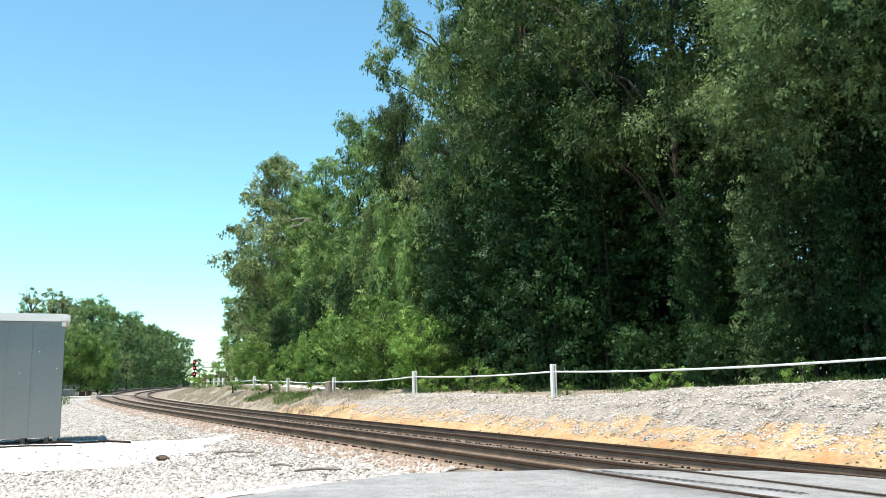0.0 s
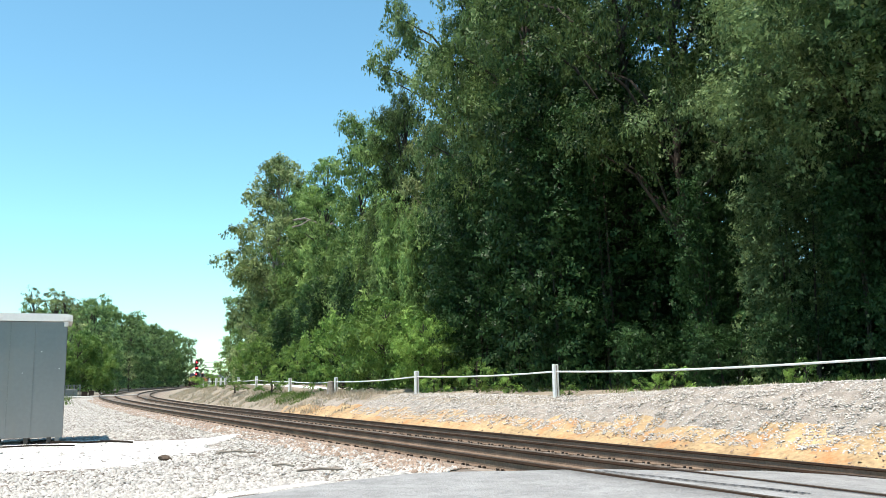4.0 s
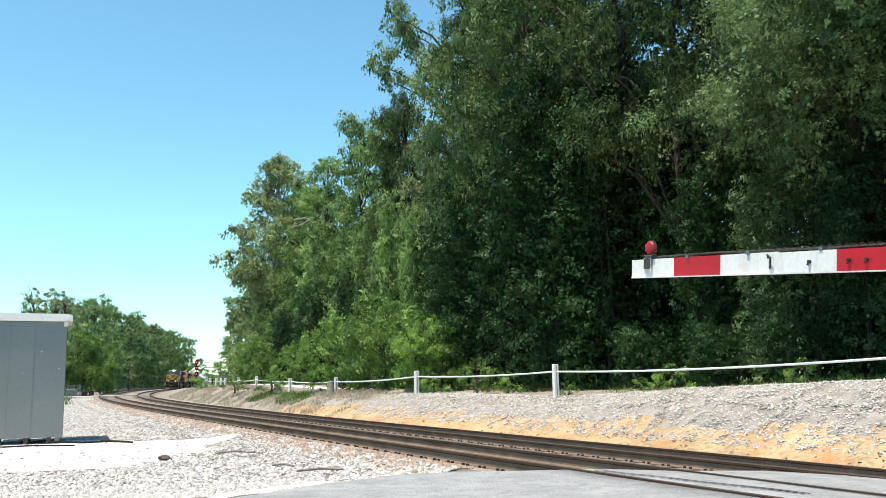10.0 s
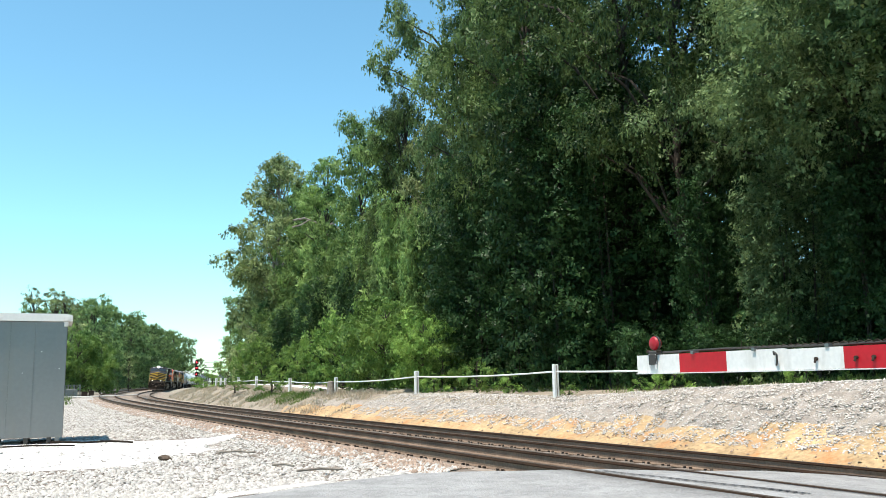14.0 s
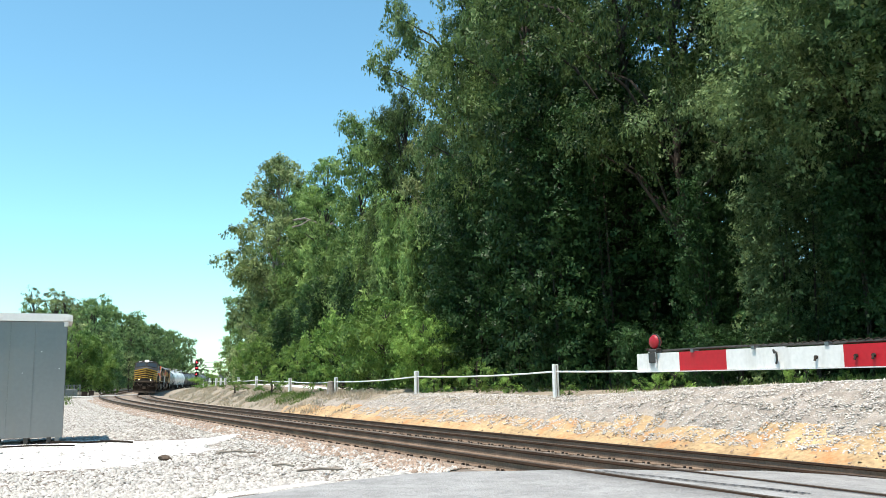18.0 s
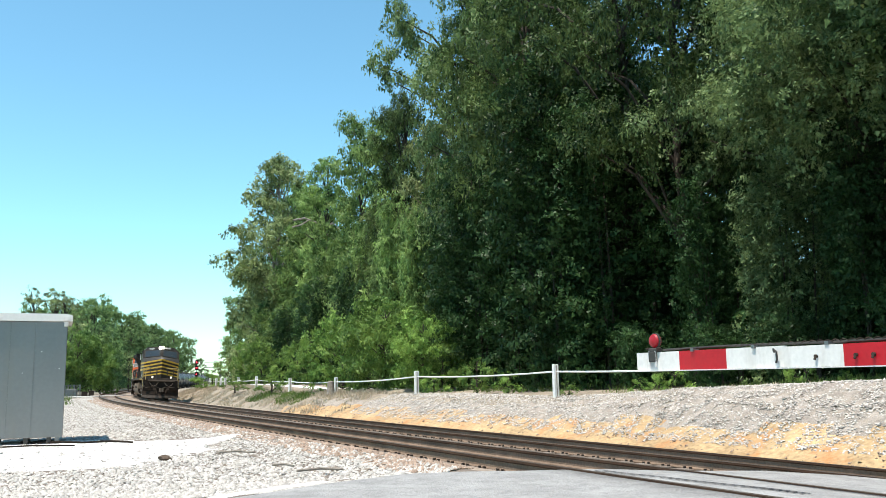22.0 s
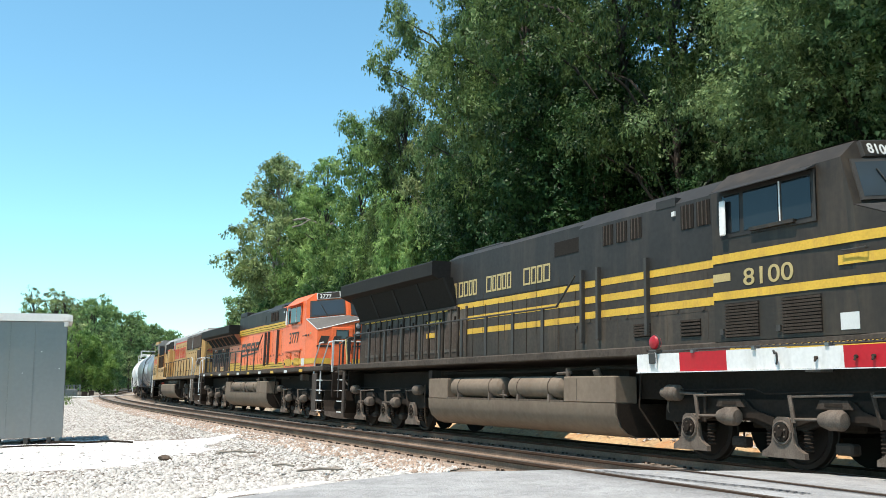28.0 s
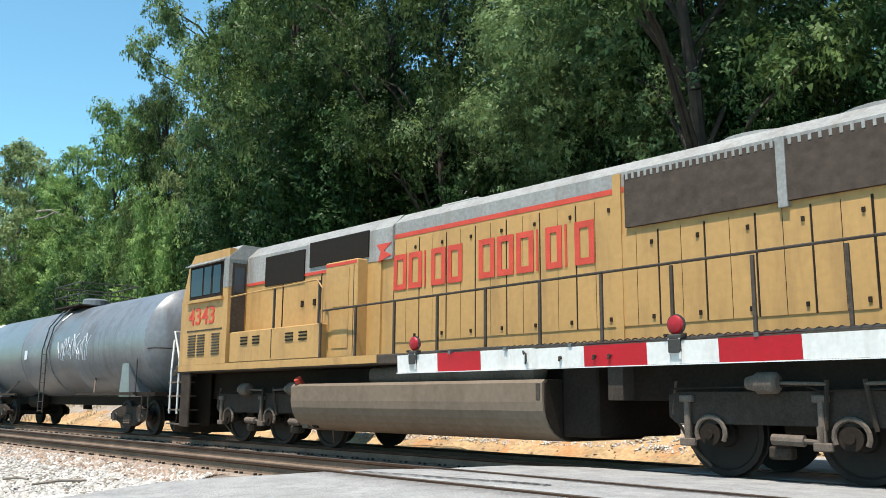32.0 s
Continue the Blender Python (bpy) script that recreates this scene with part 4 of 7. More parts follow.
def step_well(parent, x0, x1, d, plate, edge, wide=0.42, behind=0.0):
    """The corner steps of a platform end, behind a side plate. d: +1 at the leading end; wide: the plate's width; behind: how far the back starts from the plate."""
    for sgn in (-1, 1):
        part("step_plate", Form().box(*sorted((x0 - d * 0.02, x0 + d * wide)), *sorted((sgn * 1.45, sgn * 1.50)), 0.30, 1.58, 0.01), plate, parent)
        part("step_back", Form().box(*sorted((x0 + d * behind, x1)), *sorted((sgn * 0.90, sgn * 0.95)), 0.32, 1.58), UNDER_BLACK, parent)
        a, b = sorted((x0 + d * wide, x1))
        for i in range(4):
            z = 0.34 + i * 0.33
            part("step", Form().box(a, b, *sorted((sgn * (0.96 + 0.06 * i), sgn * 1.48)), z, z + 0.035), TRUCK_PALE, parent, "worn steel step")
            part("step_edge", Form().box(a, b, *sorted((sgn * 1.48, sgn * 1.495)), z, z + 0.035), edge, parent, "worn step edge")


def plow(parent, x, d):
    """The pilot plow: a hollow plate, swept back to the sides, its shadow painted black, over a paler lower edge."""
    ys = [-1.46, -1.3, -1.1, -0.85, -0.55, -0.2, 0.2, 0.55, 0.85, 1.1, 1.3, 1.46]
    n = len(ys)

    def sheet(levels):
        vs = []
        for y in ys:
            a = abs(y) / 1.46
            bow, low = x - d * 0.46 * a ** 1.5, 0.12 + 0.10 * max(0.0, (a - 0.6) / 0.4) ** 2
            row = [(bow - d * back, y, max(low, z)) for back, z in levels]
            vs += row + [(px - d * 0.04, py, pz) for px, py, pz in row[::-1]]
        m = 2 * len(levels)
        return Form().add(vs, [(m * i + k, m * i + (k + 1) % m, m * i + m + (k + 1) % m, m * i + m + k) for i in range(n - 1) for k in range(m)] + [tuple(range(m)), tuple(range(m * n - m, m * n))])
    part("pilot", sheet([(0.10, 1.02), (0.20, 0.72), (0.16, 0.50), (0.08, 0.34)]), UNDER_BLACK, parent, "curved pilot plow with shade put into its black colour")
    part("plow_edge", sheet([(0.075, 0.345), (0.03, 0.22), (0.0, 0.0)]), PILOT, parent, "dusty lower edge of the plow")
    part("end_plate", Form().box(*sorted((x - d * 0.35, x - d * 0.45)), -1.3, 1.3, 0.8, 1.60), UNDER_BLACK, parent)
    for k in (-1, 1):
        part("jumper_cable", Form().pipe([(x - d * 0.33, k * 0.25, 1.45), (x - d * 0.25, k * 0.42, 1.20), (x - d * 0.25, k * 0.62, 1.12), (x - d * 0.25, k * 0.82, 1.22), (x - d * 0.33, k * 0.95, 1.42)], 0.028), TRUCK_PALE, parent)
        part("cut_lever", Form().pipe([(x - d * 0.2, k * 0.12, 1.0), (x - d * 0.12, k * 0.35, 1.06), (x - d * 0.16, k * 0.9, 1.04), (x - d * 0.35, k * 1.25, 1.0)], 0.016), TRUCK_PALE, parent)
        for i in range(3):
            y = k * (0.42 + 0.09 * i)
            part("brake_hose", Form().pipe([(x - d * 0.16, y, 0.98), (x - d * 0.02, y + k * 0.02, 0.82), (x + d * 0.02, y + k * 0.05, 0.66), (x - d * 0.02, y + k * 0.07, 0.56)], 0.018), TRUCK_GREY, parent)


def ge_locomotive(label, hood_mat, cab_mat, roof_mat, rail_mat, livery):
    """A six-axle road locomotive with a wide nose; it runs towards +x."""
    L = thing("locomotive", label, "locomotive", group="the train")
    Q = lambda q: 11.15 + q
    hood2 = roof_mat
    edge = 3.22 if livery == "black" else 3.78
    edge2 = 3.14 if livery == "black" else 3.66
    # frame and walkway
    part("frame", Form().box(-10.4, 10.2, -0.85, 0.85, 0.95, 1.55), UNDER_BLACK, L)
    part("walkway", Form().box(-11.0, Q(-1.25), -1.52, 1.52, 1.66, 1.82, 0.02), SOOT, L, "dusty steel walkway and sill")
    # long hood, engine doors and radiator
    part("hood", Form().prism([(-0.95, 1.82), (0.95, 1.82), (0.95, 4.36), (0.72, 4.50), (-0.72, 4.50), (-0.95, 4.36)], Q(-15.68), Q(-9.6), "x"), hood_mat, L)
    part("radiator_end", Form().box(-10.5, Q(-15.68), -0.95, 0.95, 1.82, 3.9), hood_mat if livery == "black" else ORANGE_DIRTY, L, "sooty radiator end of the hood")
    part("hood_roof", Form().prism([(-0.965, edge), (-0.965, 4.365), (-0.73, 4.515), (0.73, 4.515), (0.965, 4.365), (0.965, edge), (0.96, edge), (0.95, 4.36), (0.72, 4.505), (-0.72, 4.505), (-0.95, 4.36), (-0.96, edge)], Q(-15.7), Q(-9.6), "x"), hood2, L)
    part("auxiliary_cab", Form().prism([(-1.27, 1.82), (1.27, 1.82), (1.27, 4.18), (0.95, 4.46), (-0.95, 4.46), (-1.27, 4.18)], Q(-9.6), Q(-5.85), "x"), hood_mat, L)
    part("auxiliary_roof", Form().prism([(-1.28, edge2), (-1.28, 4.185), (-0.955, 4.475), (0.955, 4.475), (1.28, 4.185), (1.28, edge2), (1.275, edge2), (1.275, 4.18), (0.95, 4.468), (-0.95, 4.468), (-1.275, 4.18), (-1.275, edge2)], Q(-9.62), Q(-5.85), "x"), hood2, L)
    wt = 4.32 if livery == "black" else 4.04  # top of the overhanging radiator housing
    half = [(0.95, wt - 0.60), (1.50, wt - 0.37), (1.50, wt - 0.035), (1.46, wt), (0.90, wt + 0.02)]
    wing = [(-y, z) for y, z in half] + half[::-1]
    ends = [(-11.05, y, z) for y, z in wing] + [(Q(-15.62), y, z) for y, z in wing]
    n = len(wing)
    part("radiator_housing", Form().add(ends, [tuple(range(n)), tuple(range(n, 2 * n))] + [(i, (i + 1) % n, n + (i + 1) % n, n + i) for i in range(n)]), WING, L, "overhanging radiator housing")
    part("exhaust_housing", Form().box(Q(-15.1), Q(-13.7), -0.6, 0.6, 4.48, 4.62, 0.03) if livery == "black" else Form().box(Q(-15.68), Q(-14.45), -0.96, 0.96, 4.38, 4.60, 0.03), hood2, L)
    for sgn in (-1, 1):
        bays = 4 if livery == "black" else 7
        for i in range(bays):
            pitch = 6.48 / bays
            x = -10.6 + i * pitch
            panel = lambda y: [(sgn * (0.955 + y), 3.15), (sgn * (1.30 + y), wt - 0.445), (sgn * (1.05 + y), wt - 0.445), (sgn * 0.95, 3.20)]
            part("radiator_screen", Form().prism(panel(0.0), x, x + pitch - 0.12, "x"), SCREEN, L, "dark slanted radiator screen")
            part("screen_post", Form().prism(panel(0.02), x + pitch - 0.12, x + pitch, "x"), ORANGE_DIRTY if livery != "black" else WING, L)
        if livery != "black":
            part("screen_rail", Form().prism([(sgn * 1.25, wt - 0.50), (sgn * 1.33, wt - 0.50), (sgn * 1.33, wt - 0.43), (sgn * 1.25, wt - 0.43)], -10.6, Q(-15.64), "x"), ORANGE_DIRTY, L)
        part("screen_sill", Form().prism([(sgn * 0.95, 3.09), (sgn * 1.0, 3.09), (sgn * 1.0, 3.16), (sgn * 0.95, 3.16)], -10.6, Q(-15.2), "x"), ORANGE_DIRTY if livery != "black" else SOOT, L)
        part("radiator_compartment", side_box(-10.49, Q(-15.2) if livery == "black" else -6.46, 0.95, 1.86, 3.20, 0.006, sgn), ORANGE_DIRTY if livery != "black" else SOOT, L)
        for i in range(8):
            x = -10.1 + i * 0.82
            if livery == "black":
                # tall dark doors between dusty posts
                for u in (0.05, 0.46):
                    part("engine_door", side_box(x + u, x + u + 0.30, 0.956, 2.02, 3.04, 0.014, sgn), DOOR_DUST, L)
                    part("door_screen", side_box(x + u + 0.04, x + u + 0.26, 0.970, 2.10, 2.72, 0.006, sgn), GRILLE, L)
                part("door_post", side_box(x + 0.365, x + 0.43, 0.956, 1.90, 3.12, 0.05, sgn), TRUCK_GREY, L)
                part("door_post", side_box(x + 0.775, x + 0.84, 0.956, 1.90, 3.12, 0.035, sgn), SOOT, L)
                part("door_latch", side_box(x + 0.20, x + 0.26, 0.97, 2.80, 2.90, 0.03, sgn), UNDER_BLACK, L)
                continue
        # a single tall door, then low pairs over yellow boxes and tall pairs with a bar, by turns
        for i in range(9 if livery != "black" else 0):
            x, box = -10.45 + i * 0.447, (i + 1) // 2 % 2 == 1
            part("engine_door", side_box(x, x + 0.36, 0.956, 2.16 if box else 1.90, 2.88 if box else 3.02, 0.014, sgn), DOOR_DARK, L, "dark screened door")
            if box:
                part("tool_box", side_box(x - 0.02, x + 0.37, 0.956, 1.92, 2.12, 0.03, sgn), UP_YELLOW, L, "dull yellow box")
                part("box_seam", side_box(x - 0.02, x + 0.37, 0.986, 2.015, 2.027, 0.004, sgn), SOOT, L)
                part("door_latch", side_box(x + 0.14, x + 0.19, 0.986, 2.04, 2.08, 0.02, sgn), HANDRAIL_DARK, L)
            else:
                part("door_bar", side_box(x, x + 0.36, 0.97, 2.54, 2.58, 0.014, sgn), POST_DUST, L)
            part("door_post", side_box(x + 0.375, x + 0.43, 0.956, 1.88, 2.80, 0.03, sgn), POST_DUST, L)
            if box and i % 2:
                part("label_plate", side_box(x + 0.24, x + 0.36, 0.956, 2.97, 3.04, 0.02, sgn), WHITE_LABEL, L)
        if livery != "black":
            for x0, x1 in ((-6.44, -5.34), (-5.30, Q(-15.2))):
                part("engine_door", side_box(x0, x1, 0.95, 2.27, 3.10, 0.014, sgn), LOCO_ORANGE, L, "clean orange door")
                part("lower_panel", side_box(x0, x1, 0.95, 1.88, 2.24, 0.014, sgn), LOCO_YELLOW, L, "yellow lower panel")
                for z in (1.98, 2.12):
                    part("pinstripe", side_box(x0, x1, 0.965, z, z + 0.014, 0.004, sgn), UNDER_BLACK, L)
                part("door_latch", side_box(x1 - 0.5, x1 - 0.44, 0.964, 2.90, 2.96, 0.02, sgn), HANDRAIL_DARK, L)
        for i in range(9):
            x = Q(-15.0) + i * 0.6
            part("door_seam", side_box(x, x + 0.012, 0.95, 1.86, 3.1, 0.008, sgn), UNDER_BLACK, L)
            if i % 2 == 0:
                part("door_latch", side_box(x + 0.03, x + 0.09, 0.95, 2.3, 2.36, 0.03, sgn), HANDRAIL_DARK, L)
        # grab irons and louvres of the auxiliary cab
        for q in (-9.45, -8.95, -7.58):
            part("grab_iron", Form().box(Q(q) - 0.04, Q(q) + 0.025, *sorted((sgn * 1.27, sgn * 1.36)), 2.02 if q > -9 else 1.98, 3.36), HANDRAIL_DARK, L)
        for q0, q1, z0, z1, n in ((-7.98, -7.55, 2.0, 2.23, 5), (-6.80, -6.35, 1.95, 2.23, 5), (-8.85, -8.55, 3.75, 4.12, 1), (-8.45, -8.15, 3.75, 4.12, 1), (-8.05, -7.75, 3.75, 4.12, 1), (-6.75, -6.45, 3.72, 4.12, 1), (-6.38, -6.08, 3.72, 4.12, 1)):
            if n == 1:
                part("intake_grille", side_box(Q(q0), Q(q1), 1.28, z0, z1, 0.012, sgn), SCREEN, L)
                for k in range(3):
                    part("grille_bar", side_box(Q(q0) + 0.05 + 0.09 * k, Q(q0) + 0.07 + 0.09 * k, 1.29, z0, z1, 0.02, sgn), SOOT if livery == "black" else GRILLE, L)
            else:
                part("louvre_backing", side_box(Q(q0), Q(q1), 1.27, z0, z1, 0.006, sgn), SCREEN, L)
                for i in range(n):
                    z = z0 + (i + 0.35) * (z1 - z0) / n
                    part("louvre", side_box(Q(q0), Q(q1), 1.27, z, z + 0.032, 0.03, sgn), TRUCK_GREY if livery == "black" else LOCO_ORANGE, L)
        for q, z0, z1 in ((-13.9, 2.2, 3.4), (-12.9, 2.2, 3.4), (-11.6, 2.2, 3.4), (-10.75, 1.9, 3.4), (-9.95, 1.9, 3.4)):
            part("door_seam", side_box(Q(q), Q(q) + 0.010, 0.967, z0, z1, 0.004, sgn), SOOT, L)
        for q in (-8.45, -7.15, -6.2):
            part("panel_seam", side_box(Q(q), Q(q) + 0.010, 1.27, 1.9, 3.38, 0.004, sgn), SOOT, L)
        part("panel_seam", side_box(Q(-9.55), Q(-5.9), 1.27, 2.34, 2.35, 0.004, sgn), SOOT, L)
        for q in (-9.3, -8.7, -8.2, -7.4, -6.9, -6.3):
            part("hinge", side_box(Q(q), Q(q) + 0.05, 1.27, 2.36, 2.41, 0.018, sgn), SOOT, L)
        part("air_slot", side_box(Q(-10.9), Q(-9.9), 0.966, 3.84, 4.14, 0.01, sgn), SCREEN, L)
        part("vent_box", side_box(Q(-7.35), Q(-6.87), 1.0, 4.16, 4.30, 0.29, sgn), hood2, L)
        part("lifting_eye", side_box(Q(-6.95), Q(-6.87), 1.28, 3.98, 4.06, 0.03, sgn), WHITE_LABEL, L)
    # cab and nose: the front wall is one plane on either side, from the window base (u: 0 at the side, 1 in the middle) upwards (w)
    rise = Vector((-0.30, 0, 1))

    def front(s, u, w, off=0.0):
        a, b = Vector((Q(-3.28), s * 1.52, 3.48)), Vector((Q(-3.12), 0, 3.70))
        n = (b - a).cross(rise)
        n = (n if n.x > 0 else -n).normalized()
        return a.lerp(b, u) + rise * w + n * off, n

    P = {}
    for s in (-1, 1):
        for k, (q, y, z) in {"Br": (-5.8, 1.52, 1.82), "Bw": (-3.28, 1.52, 1.82), "Bs": (-2.25, 1.42, 1.82), "Bf": (-1.985, 0.71, 1.82), "N1": (-2.25, 1.42, 3.06), "N2": (-1.985, 0.71, 3.26), "R1": (-5.8, 1.52, 4.14), "R2": (-5.8, 1.15, 4.46)}.items():
            P[k, s] = Vector((Q(q), s * y, z))
        P["W1", s], P["F1", s], P["F2", s] = front(s, 0, 0)[0], front(s, 0.03, 0.69)[0], front(s, 0.26, 0.925)[0]
    P["F3", 0], P["R3", 0], P["W3", 0], P["N3", 0] = front(1, 1, 0.86)[0], Vector((Q(-5.8), 0, 4.56)), front(1, 1, 0)[0], Vector((Q(-1.72), 0, 3.46))
    P["B3", 0] = Vector((Q(-1.72), 0, 1.82))
    key = list(P)
    ix = lambda *ks: [key.index(k) for k in ks]
    fs, roof, deck = [], [], []
    for s in (-1, 1):
        fs += [ix(("Br", s), ("Bw", s), ("W1", s), ("F1", s), ("R1", s)), ix(("Bw", s), ("Bs", s), ("N1", s), ("W1", s)), ix(("W1", s), ("W3", 0), ("F3", 0), ("F2", s), ("F1", s)), ix(("Bs", s), ("Bf", s), ("N2", s), ("N1", s))]
        roof += [ix(("R1", s), ("F1", s), ("F2", s), ("R2", s)), ix(("R2", s), ("F2", s), ("F3", 0), ("R3", 0))]
        deck += [ix(("W1", s), ("N1", s), ("N2", s)), ix(("W1", s), ("N2", s), ("N3", 0)), ix(("W1", s), ("N3", 0), ("W3", 0))]
    fs += [ix(("Bf", s), ("B3", 0), ("N3", 0), ("N2", s)) for s in (-1, 1)] + [ix(("Br", -1), ("R1", -1), ("R2", -1), ("R3", 0), ("R2", 1), ("R1", 1), ("Br", 1))]
    part("cab", Form().add([P[k] for k in key], fs + roof + deck), cab_mat, L, "wide cab with a raked nose")
    used = sorted({i for f in deck for i in f})
    part("nose_deck", Form().add([(P[key[i]][0], P[key[i]][1], P[key[i]][2] + 0.012) for i in used], [[used.index(i) for i in f] for f in deck]), LOCO_DARK if livery == "black" else NOSE_GREY, L, "anti-glare nose top")
    part("cab_roof", Form().add([(p[0], p[1] * 1.005, p[2] + 0.012) for p in (P["R2", -1], P["F2", -1], P["F3", 0], P["R3", 0], P["F2", 1], P["R2", 1])], [(0, 1, 2, 3), (3, 2, 4, 5)]), LOCO_DARK, L)

    def on_front(s, corners, o0, o1):
        """A plate on the front wall, from o0 to o1 before it."""
        f = Form()
        f.add([front(s, u, w, o0)[0] for u, w in corners] + [front(s, u, w, o1)[0] for u, w in corners], [(0, 1, 2, 3), (4, 5, 6, 7), (0, 1, 5, 4), (1, 2, 6, 5), (2, 3, 7, 6), (3, 0, 4, 7)])
        return f

    trim = HANDRAIL_WHITE if livery != "black" else LOCO_YELLOW
    for s in (-1, 1):
        part("window_frame", on_front(s, ((0.09, 0.05), (0.93, 0.05), (0.93, 0.64), (0.11, 0.64)), 0.003, 0.03), HANDRAIL_DARK, L)
        part("windscreen", on_front(s, ((0.13, 0.10), (0.89, 0.10), (0.89, 0.59), (0.15, 0.59)), 0.026, 0.034), CAB_GLASS, L, "dark windscreen")
        part("wiper", Form().rod(front(s, 0.5, 0.06, 0.05)[0], front(s, 0.36, 0.48, 0.05)[0], 0.012, 6), HANDRAIL_DARK, L)
        # number board over the windscreen
        part("number_board", on_front(s, ((0.27, 0.67), (0.83, 0.67), (0.83, 0.90), (0.27, 0.90)), -0.12, 0.05), trim if livery != "black" else HANDRAIL_DARK, L)
        part("board_face", on_front(s, ((0.29, 0.685), (0.81, 0.685), (0.81, 0.885), (0.29, 0.885)), 0.05, 0.054), LOCO_BLACK, L)
        o, n = front(s, 0.33 if s < 0 else 0.77, 0.71, 0.056)
        uz = rise.normalized()
        ux = uz.cross(n)
        m = Matrix((ux, -n, uz)).transposed().to_4x4()
        m.translation = o
        digits(L, "8100" if livery == "black" else "3777", 0.15, WHITE_LABEL, m, 0.004)
        # thin trim from the window base along the nose edge
        if livery != "black":
            part("trim_line", Form().pipe([front(s, 0.9, 0.0, 0.02)[0], front(s, 0.0, 0.0, 0.02)[0], P["N1", s] + Vector((0, 0, 0.015)), P["N2", s] + Vector((0.01, 0, 0.015)), P["N3", 0] + Vector((0.01, 0, 0.015))], 0.02), trim, L)
        # side windows with their frame, sun visor and mirror
        part("window_frame", side_box(Q(-5.62), Q(-3.86), 1.52, 3.37, 4.08, 0.012, s), roof_mat if livery == "black" else LOCO_ORANGE, L)
        for q0, q1 in ((-5.56, -5.22), (-5.14, -4.50), (-4.42, -3.93)):
            part("side_window", side_box(Q(q0), Q(q1), 1.533, 3.44, 4.02, 0.006, s), SIDE_GLASS, L)
        part("window_post", side_box(Q(-4.47), Q(-4.45), 1.538, 3.42, 4.04, 0.012, s), ALU_LIGHT, L)
        part("sun_visor", Form().prism([(s * 1.50, 4.16), (s * 1.70, 4.06), (s * 1.70, 4.045), (s * 1.50, 4.13)], Q(-5.66), Q(-3.86), "x"), LOCO_DARK if livery == "black" else LOCO_ORANGE, L)
        part("mirror", Form().box(Q(-5.56), Q(-5.44), *sorted((s * 1.58, s * 1.62)), 3.40, 3.94, 0.015), ALU_LIGHT, L)
        part("arm_rest", side_box(Q(-5.0), Q(-4.2), 1.53, 3.40, 3.45, 0.06, s), LOCO_BLACK, L)
        # louvred doors under the cab, sticker, cab step lamp
        for q0, q1 in ((-5.56, -4.92), (-4.49, -3.84)):
            part("louvre_backing", side_box(Q(q0), Q(q1), 1.52, 1.87, 2.38, 0.006, s), SCREEN, L)
            for i in range(11):
                z = 1.88 + i * 0.0455
                part("louvre", side_box(Q(q0), Q(q1), 1.525, z, z + 0.031, 0.022, s), TRUCK_GREY if livery == "black" else LOCO_YELLOW if z < 2.12 else LOCO_ORANGE, L)
            part("door_handle", side_box(Q(q0) - 0.10, Q(q0) - 0.03, 1.52, 1.92, 2.0, 0.04, s), HANDRAIL_DARK, L)
        part("sticker", side_box(Q(-3.56), Q(-3.28), 1.52, 1.88, 2.10, 0.006, s), WHITE_LABEL, L)
        part("grab_iron", Form().pipe([(Q(-3.45), s * 1.53, 2.9), (Q(-3.45), s * 1.58, 2.9), (Q(-3.1), s * 1.58, 2.9), (Q(-3.1), s * 1.53, 2.9)], 0.012), HANDRAIL_DARK, L)
    # nose door, headlight, roof gear
    slant = math.degrees(math.atan2(0.53, 1.42))
    skew = lambda y: pose(Q(-1.72) - abs(y) * 0.373, y, 0, 0, 0, -slant)  # on the near facet of the nose
    door = part("nose_door", Form().box(-0.02, 0.004 if livery == "black" else 0.035, -0.36, 0.36, 1.86, 3.16, 0.002 if livery == "black" else 0.012), cab_mat, L, at=skew(-0.62))
    if livery == "black":
        part("door_edge", Form().pipe([(0.012, -0.36, 1.86), (0.012, -0.36, 3.16), (0.012, 0.36, 3.16), (0.012, 0.36, 1.86)], 0.009, 5), HANDRAIL_DARK, door)
        for z in (2.0, 2.5, 3.0):
            part("hinge", Form().rod((0.02, -0.37, z - 0.06), (0.02, -0.37, z + 0.06), 0.02, 6), HANDRAIL_DARK, door)
    if livery != "black":
        part("nose_window", Form().box(0.03, 0.045, -0.19, 0.19, 2.78, 3.06, 0.006), CAB_GLASS, door)
        part("window_rim", Form().pipe([(0.045, -0.20, 2.77), (0.045, 0.20, 2.77), (0.045, 0.20, 3.07), (0.045, -0.20, 3.07), (0.045, -0.20, 2.77)], 0.014), HANDRAIL_DARK, door)
    part("door_handle", Form().box(0.03, 0.07, 0.27, 0.31, 2.40, 2.55), HANDRAIL_DARK, door)
    if livery == "black":
        part("headlight_box", Form().box(Q(-3.60), Q(-3.25), -0.24, 0.24, 4.34, 4.58, 0.03), LOCO_BLACK, L)
        for y in (-0.11, 0.11):
            part("headlight", Form().lathe([(Q(-3.26), 0.02), (Q(-3.24), 0.09), (Q(-3.22), 0.095), (Q(-3.21), 0.02)], 16, "x", (0, y, 4.46)), LAMP_ON, L, "lit headlight")
    else:
        part("headlight_box", Form().box(-0.03, 0.05, -0.10, 0.10, 2.80, 3.34, 0.015), LOCO_BLACK, L, at=skew(-0.14))
